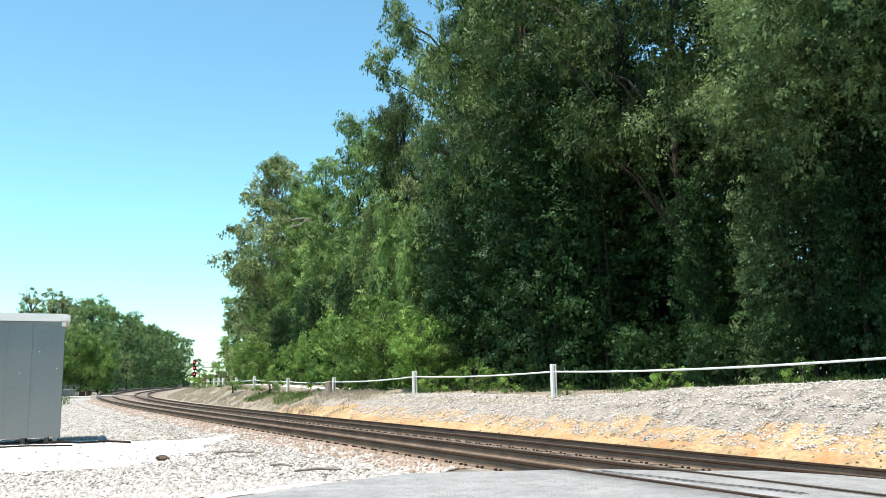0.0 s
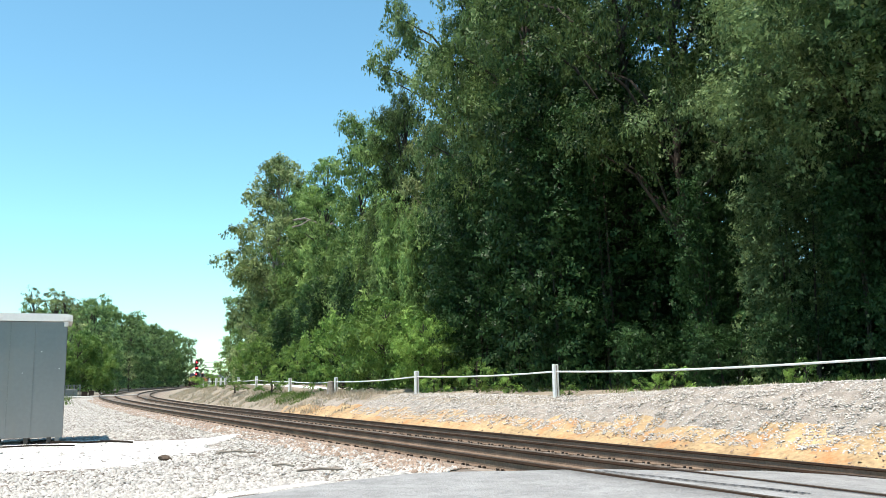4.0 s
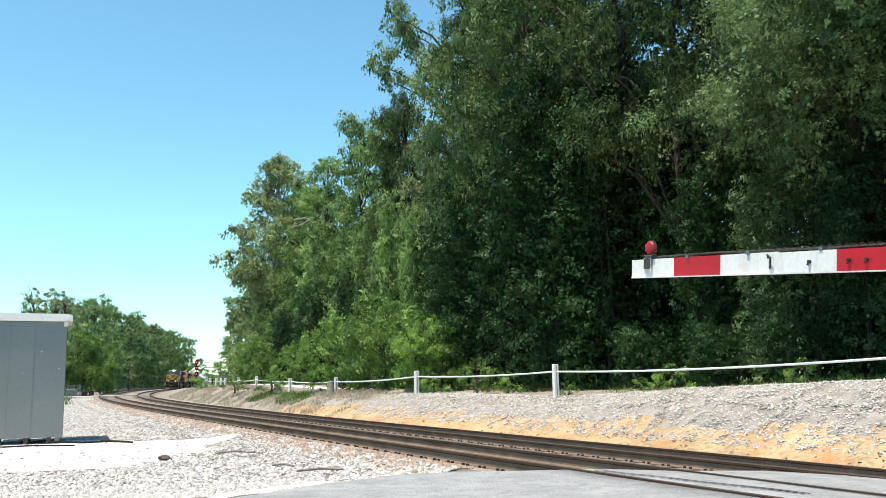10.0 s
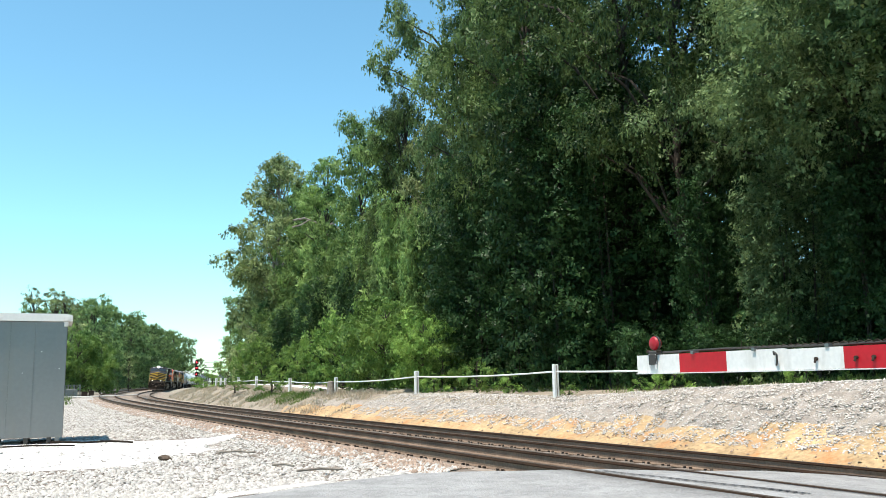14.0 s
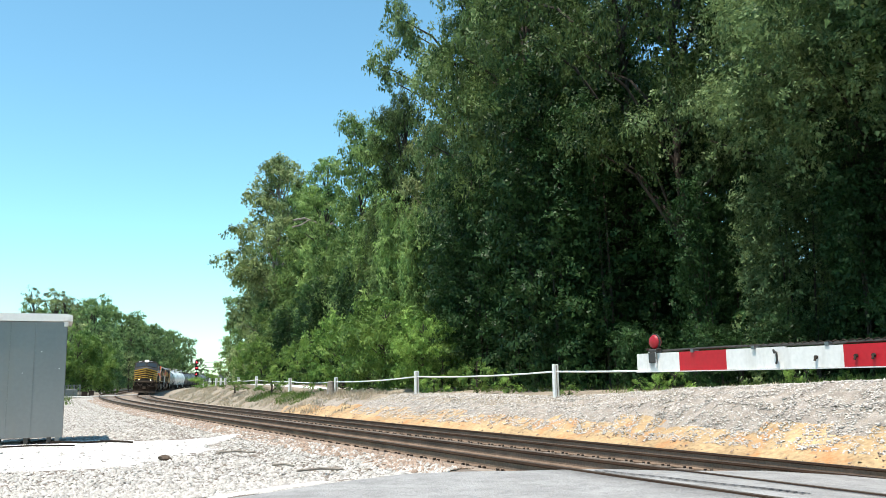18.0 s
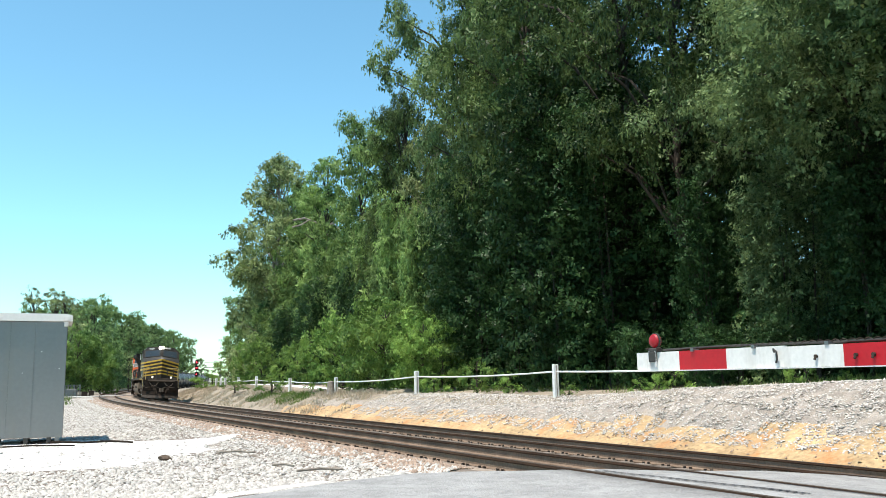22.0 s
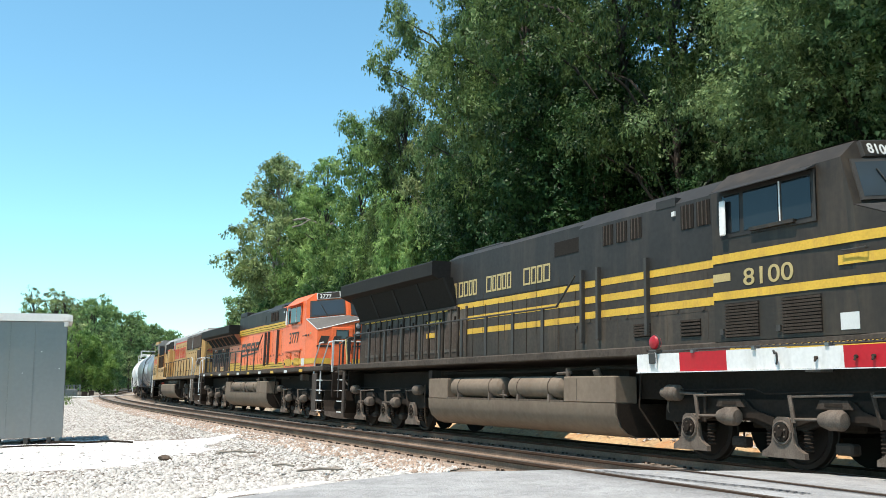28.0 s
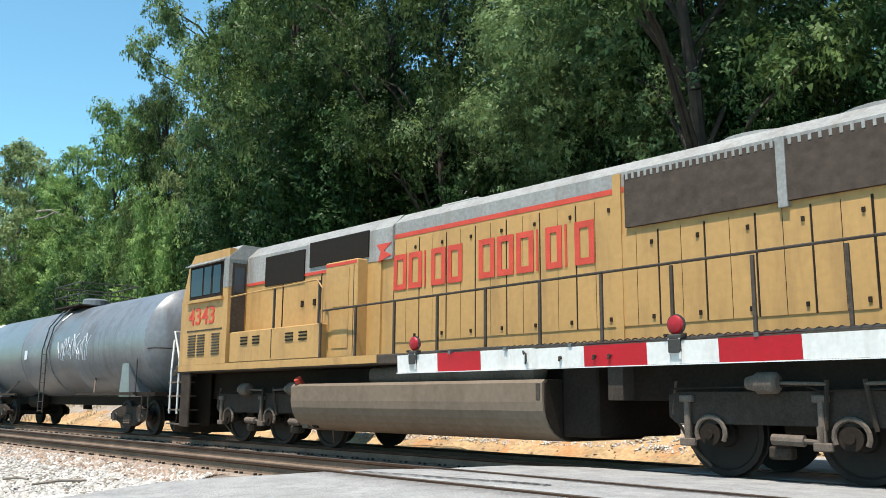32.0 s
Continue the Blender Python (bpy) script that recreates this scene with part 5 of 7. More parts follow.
        for z in (2.96, 3.23):
            part("headlight", Form().lathe([(Q(-1.725), 0.085), (Q(-1.70), 0.08), (Q(-1.69), 0.02)], 16, "x", (0, -0.14, z)), LAMP_OFF, L, "unlit headlight")
    for y in (-0.75, 0.75):
        part("ditch_light", Form().lathe([(Q(-0.95), 0.02), (Q(-0.94), 0.07), (Q(-0.80), 0.08), (Q(-0.78), 0.06), (Q(-0.775), 0.02)], 16, "x", (0, y, 1.88)), DITCH_ON if livery == "black" else LAMP_OFF, L, "lit ditch light" if livery == "black" else "unlit ditch light")
    part("air_horn", Form().rod((Q(-6.6), 0.2, 4.58), (Q(-6.1), 0.2, 4.62), 0.05, 8, 0.10).rod((Q(-6.6), -0.1, 4.58), (Q(-6.05), -0.1, 4.60), 0.04, 8, 0.09), UNDER, L)
    part("antenna_dome", Form().lathe([(4.60, 0.20), (4.72, 0.17), (4.78, 0.02)], 14, "z", (Q(-5.2), 0, 0)), roof_mat, L)
    # platforms, steps, plows, couplers
    part("front_platform", Form().box(Q(-1.3), Q(-0.72), -1.1, 1.1, 1.52, 1.66, 0.02), UNDER, L)
    part("rear_platform", Form().box(-11.02, -10.90, -1.3, 1.3, 1.50, 1.655, 0.02), UNDER, L)
    step_well(L, Q(-2.32), Q(-1.28), 1, PILOT, STEP_EDGE)
    step_well(L, -10.42, -11.0, -1, PILOT, STEP_EDGE, 0.14, 0.1)
    plow(L, Q(-0.45), 1)
    plow(L, -10.95, -1)
    coupler(L, 11.15, 1)
    coupler(L, -11.15, -1)
    for sgn in (-1, 1):
        y = sgn * 1.47
        part("handrail", Form().pipe([(Q(-2.25), y, 0.5), (Q(-2.25), y, 1.95), (Q(-1.75), y, 2.58), (Q(-1.72), sgn * 1.35, 2.62)], 0.026), rail_mat, L)
        part("handrail", Form().pipe([(Q(-1.55), y, 0.9), (Q(-1.55), y, 1.75), (Q(-1.05), sgn * 1.40, 2.58), (Q(-0.95), sgn * 1.25, 2.64), (Q(-0.85), sgn * 0.35, 2.64)], 0.026), rail_mat, L)
        for y2 in (0.45, 0.95, 1.3):
            part("stanchion", Form().box(Q(-0.9), Q(-0.86), sgn * y2 - 0.03, sgn * y2 + 0.03, 1.62, 2.64), rail_mat if y2 > 1 else HANDRAIL_DARK, L)
        part("handrail", Form().pipe([(-10.3, y, 1.8), (-10.3, y, 1.95), (-10.5, y, 2.6)], 0.026), rail_mat, L)
        part("handrail", Form().pipe([(-10.85, y + sgn * 0.05, 0.8), (-10.85, y + sgn * 0.05, 2.45), (-10.9, sgn * 1.2, 2.66), (-10.9, sgn * 0.3, 2.66)], 0.026), rail_mat if livery != "black" else HANDRAIL_DARK, L)
        for y2 in (0.3, 0.75, 1.2):
            part("stanchion", Form().box(-10.93, -10.87, sgn * y2 - 0.05, sgn * y2 + 0.05, 1.62, 2.66), HANDRAIL_DARK, L)
        railing(L, [(-9.8, y, 2.70), (Q(-10.1), y, 2.70), (Q(-9.55), sgn * 1.42, 3.26)], [(-9.7 + i * 1.14, 2.70) for i in range(10)], 1.82, HANDRAIL_DARK, 0.022, 0.045)
        part("sand_pipe", Form().pipe([(Q(-7.9), sgn * 1.2, 1.55), (Q(-7.9), sgn * 1.25, 0.8), (Q(-7.7), sgn * 0.95, 0.25)], 0.018), UNDER_BLACK, L)
    # fuel tank with its air reservoirs
    low = [(1.02, 0.27), (1.22, 0.33), (1.38, 0.46), (1.47, 0.66), (1.48, 0.86)]
    tank = [(-y, z) for y, z in low[::-1]] + low
    part("fuel_tank", Form().prism(tank, Q(-15.66), Q(-8.28), "x"), TANK_DUST, L, "dusty grey fuel tank", smooth=True)
    # black plate over the tank's end: its shade painted on
    part("tank_end", Form().prism([(y * 0.98, 0.27 + (z - 0.27) * 0.98 + 0.01) for y, z in tank], Q(-8.28), Q(-8.25), "x"), UNDER_BLACK, L, "end of the tank with shade put into its black colour")
    part("tank_core", Form().box(Q(-15.6), Q(-8.5), -0.98, 0.98, 0.86, 1.5), UNDER_BLACK, L)
    for s in (-1, 1):
        ya, yb = sorted((s * 0.98, s * 1.48))
        part("tank_shoulder", Form().box(Q(-9.85), Q(-8.28), ya, yb, 0.862, 1.34, 0.02), TANK_DUST, L)
        part("tank_shoulder", Form().box(Q(-15.66), Q(-14.66), ya, yb, 0.862, 1.34, 0.02), TANK_DUST, L)
        part("tank_seam", side_box(Q(-9.42), Q(-9.40), 1.48, 0.90, 1.30, 0.005, s), UNDER, L)
        part("tank_ledge", Form().box(Q(-14.66), Q(-9.85), *sorted((s * 1.02, s * 1.475)), 0.862, 0.90), UNDER, L)
        part("shut_off_valve", Form().rod((Q(-10.15), s * 1.40, 1.40), (Q(-9.7), s * 1.40, 1.42), 0.03, 8).rod((Q(-9.8), s * 1.40, 1.30), (Q(-9.8), s * 1.40, 1.50), 0.05, 10), TRUCK_PALE, L, "dusty fuel valve")
        for q0, q1 in ((-14.58, -12.25), (-11.97, -9.93)):
            part("air_reservoir", Form().lathe([(Q(q0), 0.02), (Q(q0) + 0.02, 0.14), (Q(q0) + 0.10, 0.222), (Q(q1) - 0.10, 0.222), (Q(q1) - 0.02, 0.14), (Q(q1), 0.02)], 20, "x", (0, s * 1.26, 1.14)), TANK_DUST, L, "air reservoir cylinder", smooth=True)
            for q in (q0 + 0.45, q1 - 0.45):
                part("bracket", side_box(Q(q), Q(q) + 0.07, 1.30, 0.86, 1.0, 0.19, s), TRUCK_PALE, L)
                part("strap", Form().pipe([(Q(q), s * (1.26 + 0.226 * math.cos(a)), 1.14 + 0.226 * math.sin(a)) for a in np.linspace(-1.4, 1.5, 9)], 0.012, 4), UNDER, L)
        part("drain_cock", Form().rod((Q(-12.1), s * 1.42, 0.86), (Q(-12.1), s * 1.46, 1.06), 0.03, 6).rod((Q(-12.25), s * 1.45, 0.98), (Q(-11.95), s * 1.45, 0.96), 0.018, 6), TRUCK_PALE, L)
        part("filler_cap", Form().rod((Q(-8.9), s * 1.35, 1.32), (Q(-8.9), s * 1.42, 1.46), 0.07, 10), UNDER, L)
        part("piping", Form().pipe([(Q(-15.5), s * 1.15, 1.48), (Q(-12), s * 1.2, 1.46), (Q(-9), s * 1.15, 1.5), (Q(-6), s * 1.2, 1.44)], 0.03), UNDER_BLACK, L)
        part("junction_box", Form().box(Q(-4.35), Q(-4.1), *sorted((s * 1.05, s * 1.3)), 1.36, 1.58), TRUCK_PALE, L)
        part("junction_box", Form().box(Q(-15.95), Q(-15.75), *sorted((s * 1.1, s * 1.35)), 1.1, 1.55), TRUCK_GREY, L)
    for x in (6.28, -7.92):
        loco_truck(L, x, 1.86, 1)
    return L, Q


def wrap(parent, Q, z0, z1, rise, q_from, material, q_to=-1.62, name="stripe"):
    """A painted band round cab side, nose corner and nose front; rise: how much higher it lies at the middle of the nose."""
    path = [(q_from, 1.526, 0.0), (-3.25, 1.526, 0.0), (-2.245, 1.428, 0.0), (-1.712, 0.0, rise * 1.2)]
    path = path[2:] if q_from > -2.3 else path[:1] + path[2:] if q_from > -3.3 else path
    for s in (-1, 1):
        f = Form()
        for (qa, ya, ra), (qb, yb, rb) in zip(path, path[1:]):
            d = Vector((ya - yb, qb - qa)).normalized() * 0.006
            a0, b0 = (Q(qa), s * ya), (Q(qb), s * yb)
            a1, b1 = (Q(qa) + d.x, s * (ya + d.y)), (Q(qb) + d.x, s * (yb + d.y))
            f.add([(*a0, z0 + ra), (*b0, z0 + rb), (*b0, z1 + rb), (*a0, z1 + ra), (*a1, z0 + ra), (*b1, z0 + rb), (*b1, z1 + rb), (*a1, z1 + ra)],
                  [(0, 1, 2, 3), (4, 5, 6, 7), (0, 1, 5, 4), (2, 3, 7, 6), (1, 2, 6, 5), (0, 3, 7, 4)])
        part(name, f, material, parent, "painted stripe")


def name_blocks(parent, x0, x1, y, z0, z1, widths, material, sgn, slant=0.0, thick=0.062, label="block of the railway's name"):
    """The railway's name as plain blocks: widths in turn, with gaps as negative numbers."""
    total = sum(abs(w) for w in widths)
    x, k = x0, (x1 - x0) / total
    for i, w in enumerate(widths):
        if w > 0:
            a, b, h = x + 0.07 * k, x + w * k - 0.07 * k, z1 - z0
            t = min(thick, 0.3 * (b - a))
            y0, y1 = sorted((sgn * y, sgn * (y + 0.006)))
            # a plain block, open in the middle
            f = Form()
            at = lambda px, pz: (px + slant * (pz - z0) / h, pz)
            bar = lambda p0, p1, q0, q1: f.prism([at(p0, q0), at(p1, q0), at(p1, q1), at(p0, q1)], y0, y1)
            bar(a, a + t, z0, z1)
            if w > 0.5:
                bar(b - t, b, z0, z1)
                bar(a + t, b - t, z1 - t, z1)
                bar(a + t, b - t, z0, z0 + t)
            part("name_block", f, material, parent, label)
        x += abs(w) * k


def digits(parent, text, height, material, at, bold=0.012, wider=1.0):
    """A number, digit by digit, from the place at along its own x."""
    wide = lambda word: max(v.co.x for v in lettering(word, height, material, bold=bold).vertices)
    step = wide("00") - wide("0")
    for i, c in enumerate(text):
        me = lettering(c, height, material, "digit", bold)
        me.transform(Matrix.Diagonal((wider, 1, 1, 1)))
        part("digit", me, None, parent, at=at @ pose(i * step * wider, 0, 0))
    return len(text) * step * wider


def number_on(parent, text, x, y, z, h, material, bold=0.012, wider=1.0):
    """A road number painted on both sides."""
    w = digits(parent, text, h, material, pose(x, -y, z), bold, wider)
    digits(parent, text, h, material, pose(x + w, y, z, 0, 0, 180), bold, wider)


def black_locomotive():
    L, Q = ge_locomotive("black locomotive with yellow stripes and lit headlights", LOCO_DUSTY, LOCO_BLACK, LOCO_DARK, LOCO_GOLD, "black")
    wrap(L, Q, 3.00, 3.13, 0.28, -5.80, LOCO_YELLOW)
    wrap(L, Q, 2.72, 2.85, 0.27, -3.55, LOCO_YELLOW)
    wrap(L, Q, 2.44, 2.56, 0.25, -5.80, LOCO_YELLOW)
    for z in (2.16, 1.90):
        wrap(L, Q, z, z + 0.12, 0.22, -2.25, LOCO_YELLOW)
    for s in (-1, 1):
        for z0, z1 in ((3.05, 3.18), (2.75, 2.88), (2.46, 2.59)):
            part("stripe", side_box(Q(-9.6), Q(-5.85), 1.27, z0 - 0.04, z1 - 0.04, 0.006, s), LOCO_YELLOW, L)
        for z0, z1, q in ((3.06, 3.19, -15.7), (2.76, 2.86, -15.9), (2.42, 2.55, -16.4)):
            part("stripe", side_box(Q(q), Q(-9.6), 0.95, z0, z1, 0.006, s), LOCO_YELLOW, L)
        part("stripe", side_box(-10.15, Q(-15.7), 0.978, 3.06, 3.14, 0.006, s), LOCO_YELLOW, L)
        part("stripe", side_box(Q(-16.9), Q(-15.9), 0.982, 2.76, 2.86, 0.006, s), LOCO_YELLOW, L)
        part("stripe", side_box(Q(-16.9), Q(-16.4), 0.982, 2.42, 2.55, 0.006, s), LOCO_YELLOW, L)
        part("stripe", side_box(Q(-5.8), Q(-5.45), 1.52, 2.72, 2.84, 0.006, s), LOCO_GOLD, L)
        part("stripe", side_box(Q(-5.5), Q(-2.3), 1.52, 1.66, 1.74, 0.006, s), LOCO_YELLOW, L)
        name_blocks(L, Q(-15.55), Q(-11.05), 0.966, 3.36, 3.74, (1, 0.5, 1, 1, 0.8, 0.8, -1.6, 1.1, 0.8, 0.9, 0.8, 0.8, -1.8, 1.2, 0.9, 0.9, 1.1), LOCO_GOLD, s, 0.0, 0.045)
    number_on(L, "8100", Q(-5.20), 1.527, 2.62, 0.25, LOCO_GOLD, 0.002, 1.3)
    return L


def orange_locomotive():
    L, Q = ge_locomotive("orange locomotive with dark grey roof and yellow bands", LOCO_ORANGE, LOCO_ORANGE, LOCO_DARK, HANDRAIL_WHITE, "orange")
    for s in (-1, 1):
        part("stripe", side_box(Q(-15.7), Q(-9.6), 0.966, 3.50, 3.76, 0.007, s), LOCO_YELLOW, L)
        part("stripe", side_box(Q(-9.6), Q(-5.85), 1.282, 3.42, 3.66, 0.007, s), LOCO_YELLOW, L)
        part("stripe", side_box(Q(-15.3), Q(-9.6), 0.975, 1.86, 2.10, 0.007, s), LOCO_YELLOW, L)
        part("stripe", side_box(Q(-9.6), Q(-5.85), 1.27, 1.86, 2.10, 0.007, s), LOCO_YELLOW, L)
        for z in (3.56, 3.66, 1.92, 2.02):
            part("pinstripe", side_box(Q(-15.7) if z > 3 else Q(-15.3), Q(-9.6), 0.973 if z > 3 else 0.983, z, z + 0.018, 0.004, s), UNDER_BLACK, L)
            part("pinstripe", side_box(Q(-9.6), Q(-5.85), 1.289 if z > 3 else 1.278, z - (0.1 if z > 3 else 0), z + 0.018 - (0.1 if z > 3 else 0), 0.004, s), UNDER_BLACK, L)
        for i in range(10):
            part("reflector", side_box(-9.8 + i * 1.9, -9.4 + i * 1.9, 1.52, 1.64, 1.74, 0.006, s), LOCO_YELLOW if i % 2 else WHITE_LABEL, L)
        name_blocks(L, Q(-15.2), Q(-11.85), 0.957, 2.72, 3.10, (1.2, -0.1, 1.3, -0.1, 1.1, -0.1, 1.1), LOCO_BLACK, s, 0.16, 0.13, "dark block of the railway's name")
        part("swoosh", Form().prism([(Q(-15.2), 2.48), (Q(-15.1), 2.60), (Q(-12.0), 2.66), (Q(-12.4), 2.60)], *sorted((s * 0.957, s * 0.963))), LOCO_BLACK, L)
    wrap(L, Q, 1.92, 2.10, 0.0, -5.80, LOCO_YELLOW)
    for s in (-1, 1):
        part("rain_gutter", side_box(Q(-5.75), Q(-3.7), 1.52, 2.42, 2.46, 0.05, s), LOCO_ORANGE, L)
        for q in (-3.25, -3.0):
            part("vent", side_box(Q(q), Q(q) + 0.14, 1.521, 2.88, 2.95, 0.006, s), LOCO_BLACK, L)
        part("marker", side_box(Q(-2.75), Q(-2.62), 1.521, 2.92, 3.0, 0.006, s), LOCO_GOLD, L)
        part("sign", side_box(Q(-3.6), Q(-3.25), 1.53, 1.86, 2.12, 0.006, s), WHITE_LABEL, L)
    wrap(L, Q, 1.83, 1.90, 0.0, -2.1, LOCO_BLACK)
    wrap(L, Q, 2.48, 2.54, 0.02, -2.2, LOCO_BLACK, name="nose_emblem")
    # the dark slanted shapes over the nose corner and front
    for s in (-1, 1):
        for p, q, a, b in (((-2.25, 1.42), (-1.72, 0.0), 0.03, 0.28), ((-2.25, 1.42), (-1.72, 0.0), 0.33, 0.55), ((-2.25, 1.42), (-1.72, 0.0), 0.60, 0.82)):
            d = Vector((p[1] - q[1], q[0] - p[0])).normalized()
            at = lambda f, z, o: (Q(p[0] + (q[0] - p[0]) * f) + d.x * o, s * (p[1] + (q[1] - p[1]) * f + d.y * o), z)
            c = [(a, 2.60), (b - 0.06, 2.60), (b, 2.86), (a + 0.06, 2.86)]
            o = 0.04 if a > 0.3 and s < 0 else 0.004
            f = Form().add([at(u, z, o) for u, z in c] + [at(u, z, o + 0.008) for u, z in c], [(0, 1, 2, 3), (4, 5, 6, 7), (0, 1, 5, 4), (1, 2, 6, 5), (2, 3, 7, 6), (3, 0, 4, 7)])
            part("nose_emblem", f, LOCO_BLACK, L, "dark slanted emblem block")
    number_on(L, "3777", Q(-5.25), 1.527, 2.70, 0.40, LOCO_BLACK, 0.0, 1.05)
    return L


def yellow_locomotive():
    """A six-axle locomotive that runs backwards: its long hood leads, towards +x."""
    L = thing("locomotive", "weathered yellow locomotive with grey roof, running backwards", "locomotive", group="the train")
    Q = lambda q: 11.02 + q
    part("frame", Form().box(-10.2, 10.2, -0.8, 0.8, 0.95, 1.55), UNDER_BLACK, L)
    part("walkway", Form().box(Q(-20.9), Q(-1.0), -1.52, 1.52, 1.56, 1.74, 0.02), SOOT, L, "dusty brown sill")
    hood = [(-1.0, 1.74), (1.0, 1.74), (1.0, 4.00), (-1.0, 4.00)]
    top = [(-1.0, 4.0), (1.0, 4.0), (1.0, 4.22), (0.75, 4.42), (-0.75, 4.42), (-1.0, 4.22)]
    part("hood", Form().prism(hood, Q(-13.6), Q(-2.8), "x"), UP_YELLOW, L)
    part("hood_roof", Form().prism(top, Q(-13.6), Q(-2.8), "x"), UP_GREY, L, "faded grey roof")
    # the end of the hood, with its corners cut
    end = [(Q(-2.8), -1.0), (Q(-2.70), -1.0), (Q(-2.56), -0.84), (Q(-2.56), 0.58), (Q(-2.8), 1.0)]
    part("hood_end", Form().prism(end, 1.74, 3.98, "z"), UP_YELLOW, L)
    up = [(Q(-2.8), -0.98), (Q(-2.70), -0.98), (Q(-2.57), -0.83), (Q(-2.57), 0.57), (Q(-2.8), 0.98)]
    in_ = [(Q(-2.8), -0.74), (Q(-2.78), -0.74), (Q(-2.70), -0.62), (Q(-2.70), 0.45), (Q(-2.8), 0.74)]
    part("end_roof", Form().prism(end, 3.98, 4.24, "z").add([(*p, 4.24) for p in up] + [(*p, 4.42) for p in in_], [(i, i + 1, i + 6, i + 5) for i in range(4)] + [(5, 6, 7, 8, 9)]), UP_GREY, L)
    part("red_line", Form().prism([(Q(-2.8), -1.006), (Q(-2.695), -1.006), (Q(-2.552), -0.845), (Q(-2.552), 0.585), (Q(-2.8), 1.006)], 3.92, 4.0, "z"), UP_RED, L)
    # ladder, headlights and number on the end
    E = -0.81
    for y in (-0.72, -0.14):
        part("ladder_rail", Form().rod((Q(-1.72 + E), y, 1.9), (Q(-1.72 + E), y, 4.2), 0.011, 6), HANDRAIL_DARK, L)
    for i in range(8):
        part("ladder_rung", Form().pipe([(Q(-1.76 + E), -0.72, 1.95 + i * 0.31), (Q(-1.66 + E), -0.72, 1.93 + i * 0.31), (Q(-1.66 + E), -0.14, 1.93 + i * 0.31), (Q(-1.76 + E), -0.14, 1.95 + i * 0.31)], 0.016), UP_YELLOW if i % 2 else HANDRAIL_DARK, L)
    part("safety_hoop", Form().pipe([(Q(-1.68 + E) + 0.02 * math.cos(a), -0.80 + 0.13 * math.cos(a), 3.98 + 0.16 * math.sin(a)) for a in np.linspace(0, 6.283, 16)], 0.012), HANDRAIL_DARK, L)
    part("headlight_box", Form().box(Q(-1.78 + E), Q(-1.60 + E), -0.04, 0.48, 3.70, 3.96, 0.03), UP_YELLOW, L)
    for y in (0.09, 0.35):
        part("headlight", Form().lathe([(Q(-1.62 + E), 0.11), (Q(-1.56 + E), 0.105), (Q(-1.55 + E), 0.02)], 14, "x", (0, y, 3.83)), LAMP_OFF, L, "unlit headlight")
    digits(L, "4343", 0.22, UP_RED, pose(Q(-1.742 + E), -0.70, 3.08, 0, 0, 90), 0.006)
    part("emblem", Form().lathe([(Q(-1.75 + E), 0.12), (Q(-1.735 + E), 0.11)], 12, "x", (0, -0.42, 2.66)), SOOT, L)
    for s in (-1, 1):
        # radiators
        for q0, q1 in ((-7.95, -5.65), (-5.53, -2.72)):
            part("radiator_panel", side_box(Q(q0), Q(q1), 1.0, 3.38, 4.16, 0.06, s), GRILLE, L, "dark radiator panel")
            for i in range(22):
                x = Q(q0) + (i + 0.5) * (q1 - q0) / 22
                part("comb_tooth", side_box(x - 0.02, x + 0.02, 1.055, 4.08, 4.18, 0.012, s), UP_GREY, L)
        part("radiator_panel", side_box(Q(-3.83), Q(-2.75), 1.0, 2.42, 3.32, 0.06, s), GRILLE, L, "dark radiator panel")
        for i in range(9):
            part("comb_tooth", side_box(Q(-3.78) + i * 0.115, Q(-3.74) + i * 0.115, 1.055, 3.22, 3.33, 0.012, s), UP_YELLOW, L)
        part("pipe_cover", side_box(Q(-5.65), Q(-5.53), 1.0, 3.30, 4.2, 0.08, s), UP_GREY, L)
        part("red_line", side_box(Q(-13.6), Q(-8.0), 1.0, 3.92, 4.0, 0.007, s), UP_RED, L)
        # engine doors, each with its seams and latches
        for i in range(14):
            x = Q(-13.2) + i * 0.72
            ztop = 3.86 if x < Q(-8.3) else 3.30
            if x + 0.66 < Q(-3.9):
                for u in (0.015, 0.365):
                    part("engine_door", side_box(x + u, x + u + 0.34, 1.0, 1.98, ztop, 0.014, s), UP_YELLOW, L)
                part("door_seam", side_box(x + 0.355, x + 0.365, 1.0, 1.98, ztop, 0.010, s), UNDER_BLACK, L)
            part("door_seam", side_box(x - 0.012, x + 0.014, 1.0, 1.98, ztop, 0.010, s), UNDER_BLACK, L)
            part("door_latch", side_box(x + 0.60, x + 0.64, 1.014, 2.06, 2.12, 0.02, s), UNDER_BLACK, L)
            part("door_latch", side_box(x + 0.60, x + 0.64, 1.014, ztop - 0.20, ztop - 0.14, 0.02, s), UNDER_BLACK, L)
        part("hood_post", side_box(Q(-8.18), Q(-8.04), 1.0, 1.78, 4.2, 0.03, s), UP_YELLOW, L)
        name_blocks(L, Q(-13.22), Q(-8.5), 1.024, 2.94, 3.60, (1, 1, 0.45, 1, 1, -0.8, 1, 1, 1, 0.45, 0.9, 0.45, 1), UP_RED, s, 0.0, 0.10, label="red block of the railway's name")
        part("emblem", Form().prism([(Q(-13.62), 3.52), (Q(-13.22), 3.62), (Q(-13.44), 3.72), (Q(-13.22), 3.86), (Q(-13.67), 3.86), (Q(-13.54), 3.72)], *sorted((s * 1.0, s * 1.07))), UP_RED, L)
